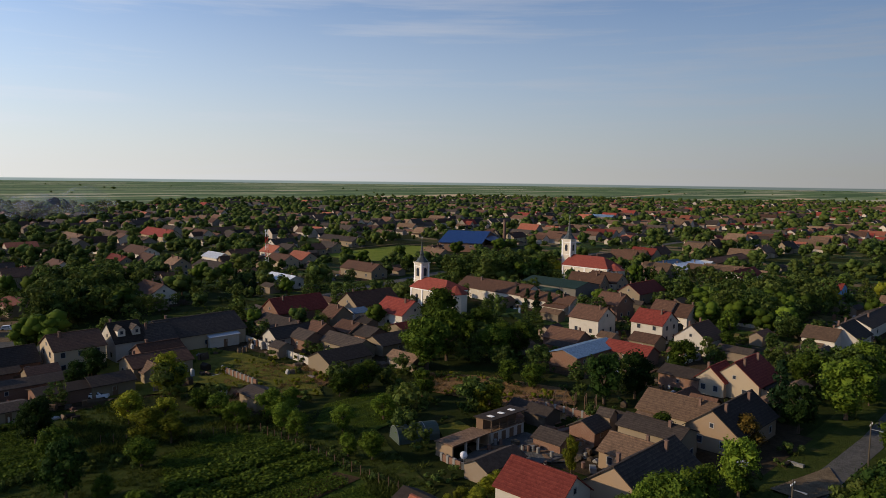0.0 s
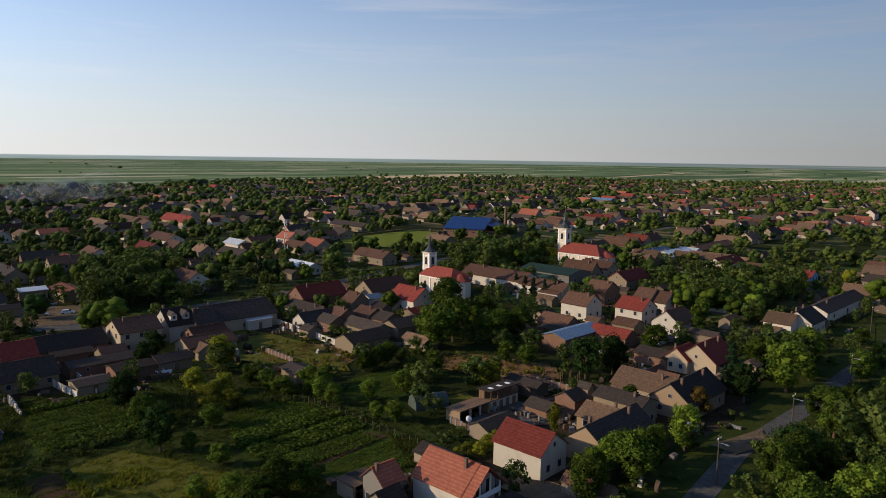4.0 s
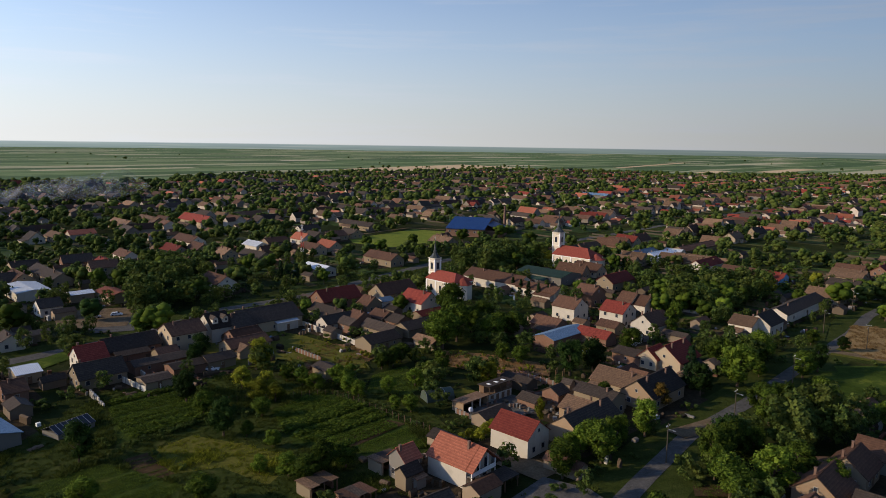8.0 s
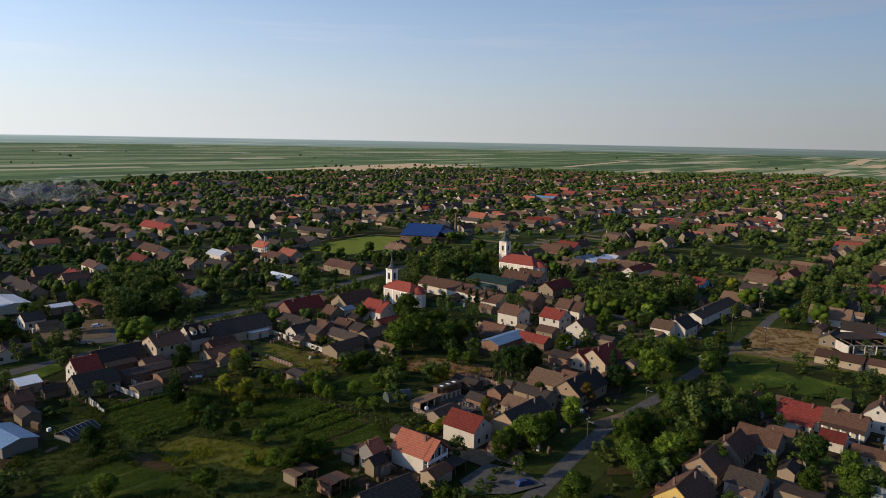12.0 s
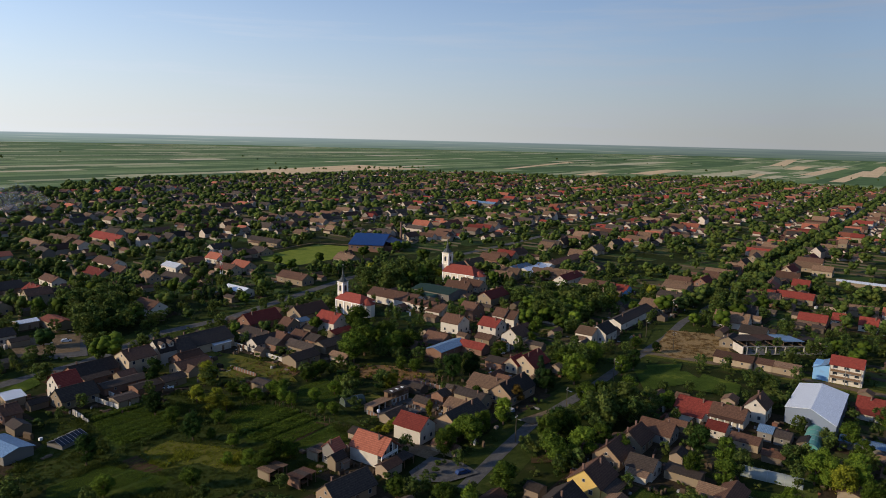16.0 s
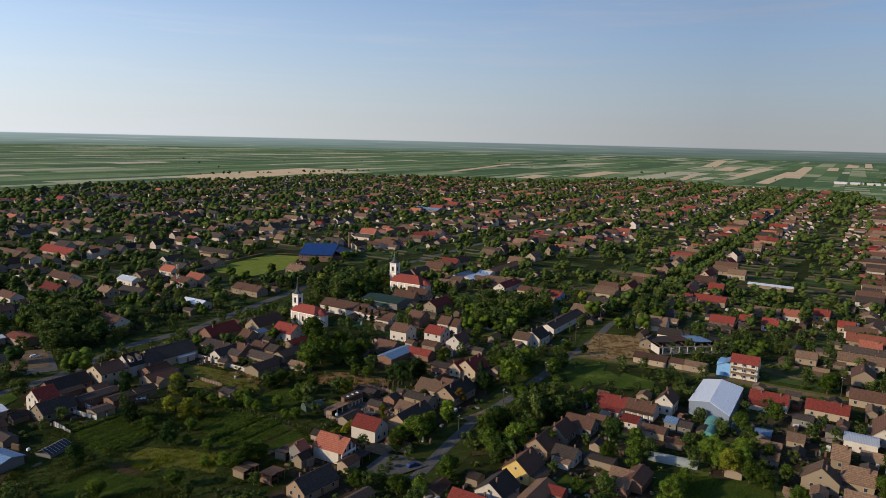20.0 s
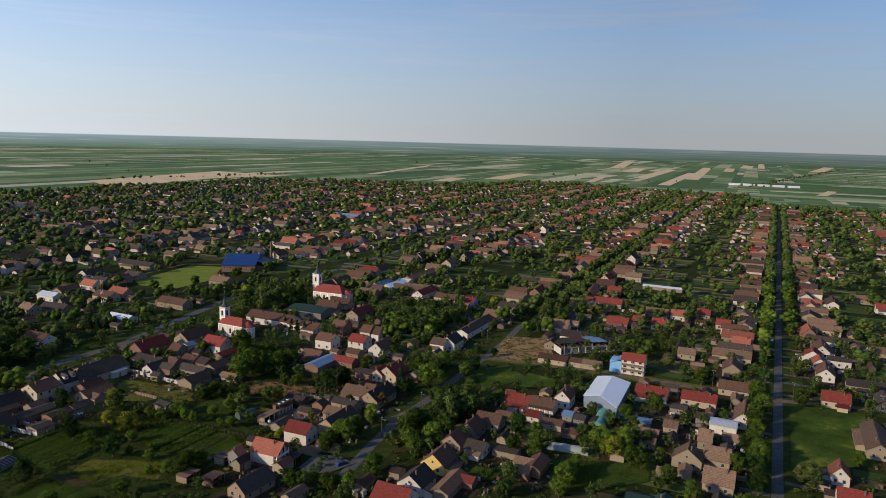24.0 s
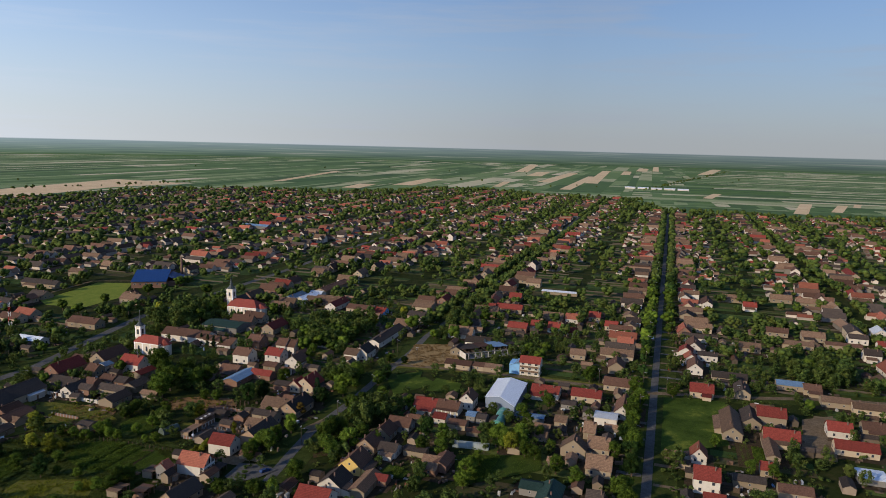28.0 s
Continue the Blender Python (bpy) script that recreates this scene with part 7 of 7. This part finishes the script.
# the gable balcony of the orange-roofed house and the carport before it
deck = part("balcony", boxes((-5.5, 0, 2.52, 1.3, 7.2, 0.16)), CONCRETE, pink_house)
part("railing", boxes((-6.1, 0, 2.68, 0.06, 7.2, 0.85)), WHITE_PAINT, deck)
for y in (-3.5, -1.2, 1.2, 3.5):
    part("balcony_post", boxes((-6.0, y, 0, 0.2, 0.2, 4.3 + 0.75 * (3.5 - abs(y)))), WHITE_PAINT, pink_house)
for y in (-2.2, 0.0, 2.2):
    part("balcony_door", boxes((-4.88, y, 2.7, 0.08, 1.1, 1.9)), GLASS, pink_house)
for side in (-1, 1):
    part("porch_roof", polys("porch_roof", *slab(1.3, 7.6, 4.2, 7.4, side), ROOFS["pink"]), None, pink_house).location = (-5.85, 0, 0)
shelter = tagged(thing("carport", 10.9, 124.0, 45.4), "dark-roofed carport beside the house", "carport")
part("roof", prism("roof", [(-4.0, -1.9, 2.3), (4.0, -1.9, 2.3), (4.0, 1.9, 2.65), (-4.0, 1.9, 2.65)], 0.12, ROOFS["grey"]), None, shelter)
for x in (-3.7, 0, 3.7):
    part("post", boxes((x, -1.7, 0, 0.16, 0.16, 2.3)), WOOD, shelter)
    part("post", boxes((x, 1.5, 0, 0.16, 0.16, 2.58)), WOOD, shelter)
TAKEN.append((10.9, 124.0, 4.5, 2.5, radians(45.4)))

# rubble of a fallen building
heap = ([], [])
rng = random.Random(88)
for _ in range(420):
    x, y = rng.gauss(22.5, 3.0), rng.gauss(187, 3.4)
    a = rng.uniform(0.15, 0.55)
    m = pose(x, y, 0.2, rng.uniform(-30, 30), rng.uniform(-30, 30), rng.uniform(0, 360))
    v, f = gable_walls(a * rng.uniform(1, 3), a, a * 0.6, a * 0.62)
    k = len(heap[0])
    heap[0].extend([tuple(m @ Vector(p)) for p in v])
    heap[1].extend([tuple(i + k for i in q) for q in f])
tagged(new("rubble", polys("rubble", *heap, WALLS["brick"])), "heaped bricks and rubble of a fallen building", "rubble", kind="stuff")
rng = random.Random(77)
PLANK = polys("plank", *gable_walls(2.6, 0.21, 0.06, 0.062), WOOD)
SPOTS = [(rng.gauss(20, 4.5), rng.gauss(165.5, 3.5)) for _ in range(46)]
for x, y, turn, L, W, shed in HOMES:
    if math.hypot(x - 10, y - 40) < 210:
        for _ in range(3):
            a, d = rng.uniform(0, 6.28), rng.uniform(1.2, 5)
            SPOTS.append((x + math.cos(a) * (L / 2 + d), y + math.sin(a) * (W / 2 + d + 1)))
SPOTS = SPOTS[:110]
for x, y in SPOTS:
    kind = rng.choice(("crate", "crate", "crate", "barrel", "barrel", "plank_pile"))
    if not free_spot(x, y, -0.2) or near_street(x, y, -4):
        continue
    if kind == "barrel":
        bm = bmesh.new()
        frustum(bm, 0, 0, 0, 0.3, 0.3, 0.9, 10)
        frustum(bm, 0, 0, 0.42, 0.33, 0.33, 0.06, 10)
        ob = tagged(new("barrel", bpy.data.meshes.new("barrel")), rng.choice(("rusty steel barrel in a farm yard", "pale plastic barrel in a farm yard")), "barrel")
        bm.to_mesh(ob.data)
        bm.free()
        ob.data.materials.append(CHIMNEY if "rusty" in ob["label"] else CONCRETE)
    elif kind == "crate":
        a, b, c = rng.uniform(0.6, 1.6), rng.uniform(0.5, 1.2), rng.uniform(0.4, 1.1)
        bm = boxes((0, 0, 0, a, b, c), (0, 0, c * 0.3, a + 0.06, b + 0.06, 0.1), (0, 0, c * 0.75, a + 0.06, b + 0.06, 0.1))
        ob = tagged(new("crate", bpy.data.meshes.new("crate")), "old wooden crate in a farm yard", "crate")
        bm.to_mesh(ob.data)
        bm.free()
        ob.data.materials.append(rng.choice((WOOD, WHITE_PAINT, CONCRETE, BOARDS, WOOD)))
    else:
        ob = tagged(new("plank_pile"), "pile of weathered planks in a farm yard", "planks")
        for i in range(5):
            part("plank", PLANK, None, ob).matrix_local = pose(0.05 * i, 0.24 * (i % 3) - 0.2, 0.07 * (i // 3), 0, 0, 3 * i - 5)
    ob.matrix_world = pose(x, y, 0.36 if 5 < x < 25 and 158 < y < 174 else 0.1, 0, 0, rng.uniform(0, 360))

# half-open old sheds behind the orange-roofed house
def old_shed(x, y, turn, L, W, h, roof, wall, label):
    o = tagged(thing("old_shed", x, y, turn), label, "shed")
    part("back_wall", boxes((0, W / 2 - 0.15, 0, L, 0.3, h)), WALLS[wall], o)
    part("side_wall", boxes((-L / 2 + 0.15, 0, 0, 0.3, W - 0.6, h - 0.15)), WALLS[wall], o)
    part("low_wall", boxes((L / 2 - 0.15, W * 0.12, 0, 0.3, W * 0.6, h * 0.6)), WALLS["brick"], o)
    for k in range(3):
        part("post", boxes(((k - 1) * (L / 2 - 0.2), -W / 2 + 0.1, 0, 0.2, 0.2, h + 0.28)), WOOD, o)
    for k in range(3):
        x0, x1, cut = -L / 2 - 0.2 + k * (L + 0.4) / 3, -L / 2 - 0.25 + (k + 1) * (L + 0.4) / 3, (0.0, 0.5, 0.15)[k]
        part("roof_sheet", prism("roof_sheet", [(x0, -W / 2 - 0.3 + cut, h + 0.36 - 0.06 * k), (x1, -W / 2 - 0.3 + cut, h + 0.36 - 0.06 * k), (x1, W / 2 + 0.3, h + 0.06 - 0.04 * k), (x0, W / 2 + 0.3, h + 0.06 - 0.04 * k)], 0.09, ROOFS[roof if k != 1 else "grey"]), None, o)
    part("yard_heap", boxes((0.3, -0.2, 0.02, 1.6, 1.0, 0.5), (-0.9, 0.4, 0.02, 0.8, 0.9, 0.8)), WOOD, o)


old_shed(-22.4, 121.8, 45, 6.0, 4.6, 2.4, "tan", "beige", "half-open old shed under pale broken sheets")
old_shed(-14.7, 117.2, 45, 5.6, 4.6, 2.6, "brown", "brick", "crumbling brick shed with patched roof sheets")
old_shed(-10.6, 131.8, 45, 5.6, 4.4, 2.5, "tan", "beige", "open-fronted old shed with a pale flat roof")

# white posts of the covered porch of the long house
for k in range(5):
    part("porch_post", boxes((-4.4 + 2.2 * k, 5.6, 0, 0.32, 0.32, 2.9)), WHITE_PAINT, porch_house)
part("porch_roof", prism("porch_roof", [(-5.3, 3.6, 3.35), (5.3, 3.6, 3.35), (5.3, 6.1, 2.9), (-5.3, 6.1, 2.9)], 0.12, ROOFS["brown"]), None, porch_house)

# front yard of the two tiled houses, loose walls and sheds of the street yards
sheet("forecourt", [(13, 120), (20, 128.5), (28, 124), (31.5, 117.5), (23, 113.5), (14, 114)], 0.40, ASPHALT, "paved grey yard before the tiled houses", "yard")
wall_run("broken_wall", (-87.2, 168.8), (-82.6, 163.6), 1.6, 0.35, WALLS["white"], "broken piece of a whitewashed yard wall", "wall_piece", 1.6)
wall_run("broken_wall", (-82.0, 162.9), (-80.3, 161.2), 1.1, 0.35, WALLS["white"], "broken stub of a whitewashed yard wall", "wall_piece", 1.3)
wall_run("yard_wall", (-82.7, 186.4), (-71.9, 174.3), 1.5, 0.25, WALLS["white"], "whitewashed yard wall beside the sheds", "panel", 2.6)
frames_shed = tagged(thing("glasshouse", -81.5, 147.5, 62), "low old glasshouse with a grey paned roof", "glasshouse")
part("wall", boxes((0, 0, 0, 8.6, 5.6, 1.3)), WALLS["grey"], frames_shed)
for q in (-1, 1):
    part("glass_slope", prism("glass_slope", [(-4.5, q * 3.0, 1.3), (4.5, q * 3.0, 1.3), (4.5, 0, 2.6), (-4.5, 0, 2.6)][::q], 0.05, GLASS), None, frames_shed)
    for k in range(8):
        part("glazing_bar", prism("glazing_bar", [(-4.5 + 1.27 * k, q * 3.0, 1.36), (-4.42 + 1.27 * k, q * 3.0, 1.36), (-4.42 + 1.27 * k, 0, 2.66), (-4.5 + 1.27 * k, 0, 2.66)][::q], 0.04, STEEL), None, frames_shed)

# pergola and wash-white dish in the farm yard
perg = tagged(thing("pergola", 29.9, 189.0, -20), "grey wooden pergola frame in the weeds", "pergola")
for k in range(5):
    for q in (-1, 1):
        part("post", boxes((-4 + 2 * k, q * 1.1, 0, 0.14, 0.14, 2.4)), WOOD, perg)
    part("rafter", boxes((-4 + 2 * k, 0, 2.4, 0.1, 2.8, 0.14)), WOOD, perg)
tank = tagged(thing("satellite_dish", 7.2, 160.0, 20), "round white satellite dish on a stand in the yard", "satellite dish")
bm = bmesh.new()
bmesh.ops.create_cone(bm, cap_ends=True, segments=18, radius1=0.62, radius2=0.3, depth=0.24, matrix=pose(0, 0, 1.5, 62))
part("reflector", bm, WHITE_PAINT, tank)
part("stand", boxes((0, 0.1, 0, 0.12, 0.12, 1.5)), STEEL, tank)

# ---- smoke drifting over the yards from a small fire ----
def smoke_material():
    m, n, l, p = material("smoke", 1.0)
    co = n.new("ShaderNodeNewGeometry").outputs["Position"]
    wisp = ramp(n, l, noise_node(n, l, co, 0.055, 5, 0.65), [(0.38, (0, 0, 0)), (0.76, (0.11, 0.11, 0.11))])
    p.inputs["Base Color"].default_value = (0.72, 0.75, 0.80, 1)
    l.new(wisp, p.inputs["Alpha"])
    return m


rng = random.Random(71)
smoke = ([], [])
for k in range(11):
    a = k / 10
    c, r = Vector((-415 + 95 * a + rng.uniform(-8, 8), 640 + 55 * a + rng.uniform(-14, 14), 5 + 13 * a + rng.uniform(-2, 3))), rng.uniform(10, 15) + 6 * a
    base = len(smoke[0])
    bm = bmesh.new()
    bmesh.ops.create_icosphere(bm, subdivisions=3, radius=1)
    for v in bm.verts:
        bulge = 1 + 0.5 * noise.noise(v.co * 1.6 + Vector((k * 3.7, 0, 0)))
        smoke[0].append((c.x + v.co.x * r * 1.5 * bulge, c.y + v.co.y * r * bulge, max(0.6, c.z + v.co.z * r * 0.62 * bulge)))
    smoke[1].extend(tuple(base + v.index for v in f.verts) for f in bm.faces)
    bm.free()
plume = tagged(new("smoke", polys("smoke", *smoke, smoke_material())), "thin pale smoke drifting over the village yards", "smoke", kind="stuff")
plume.data.polygons.foreach_set("use_smooth", [True] * len(plume.data.polygons))

# ---- parked cars ----
CAR_PAINT = {"white": plain("white_car_paint", (0.72, 0.72, 0.71), 0.25, 0, 0.05), "silver": plain("silver_car_paint", (0.42, 0.43, 0.45), 0.3, 0.6, 0.05),
             "dark blue": plain("blue_car_paint", (0.03, 0.05, 0.12), 0.25, 0, 0.05), "red": plain("red_car_paint", (0.40, 0.03, 0.025), 0.3, 0, 0.05)}
TYRE = plain("tyre_rubber", (0.02, 0.02, 0.02), 0.9)


def car(x, y, turn, paint):
    c = tagged(thing("car", x, y, turn), "%s parked hatchback car" % paint, "car")
    prof = [(-2.0, 0.35), (-2.05, 0.75), (-1.85, 0.95), (-1.55, 1.40), (0.25, 1.44), (0.95, 0.98), (1.95, 0.82), (2.05, 0.55), (2.0, 0.35)]
    V = [(px, q * (0.82 if pz < 1.2 else 0.66), pz) for q in (-1, 1) for px, pz in prof]
    n = len(prof)
    F = [tuple(range(n)), tuple(range(2 * n - 1, n - 1, -1))] + [(i, i + n, (i + 1) % n + n, (i + 1) % n) for i in range(n)]
    part("body", polys("body", V, F, CAR_PAINT[paint]), None, c)
    part("windscreen", polys("windscreen", [(0.32, -0.62, 1.42), (0.92, -0.74, 1.03), (0.92, 0.74, 1.03), (0.32, 0.62, 1.42), (0.34, -0.62, 1.45), (0.96, -0.74, 1.05), (0.96, 0.74, 1.05), (0.34, 0.62, 1.45)],
                             [(4, 5, 6, 7), (3, 2, 1, 0), (0, 1, 5, 4), (2, 3, 7, 6)], GLASS), None, c)
    for q in (-1, 1):
        part("side_window", boxes((-0.5, q * 0.76, 1.0, 1.7, 0.06, 0.32)), GLASS, c)
        for px in (-1.3, 1.3):
            bm = bmesh.new()
            bmesh.ops.create_cone(bm, cap_ends=True, segments=14, radius1=0.32, radius2=0.32, depth=0.2, matrix=pose(px, q * 0.76, 0.32, 90))
            part("wheel", bm, TYRE, c)


for row in ((27.2, 118.0, 20, "dark blue"), (-118, 250, 20, "white"), (-124, 246, 20, "silver"), (-60, 213, 60, "white"), (172, 88, 45, "silver"),
            (262, 152, 45, "red"), (300, 206, 45, "white"), (-64, 190, 10, "white"), (64, 150, 45, "silver")):
    car(*row)
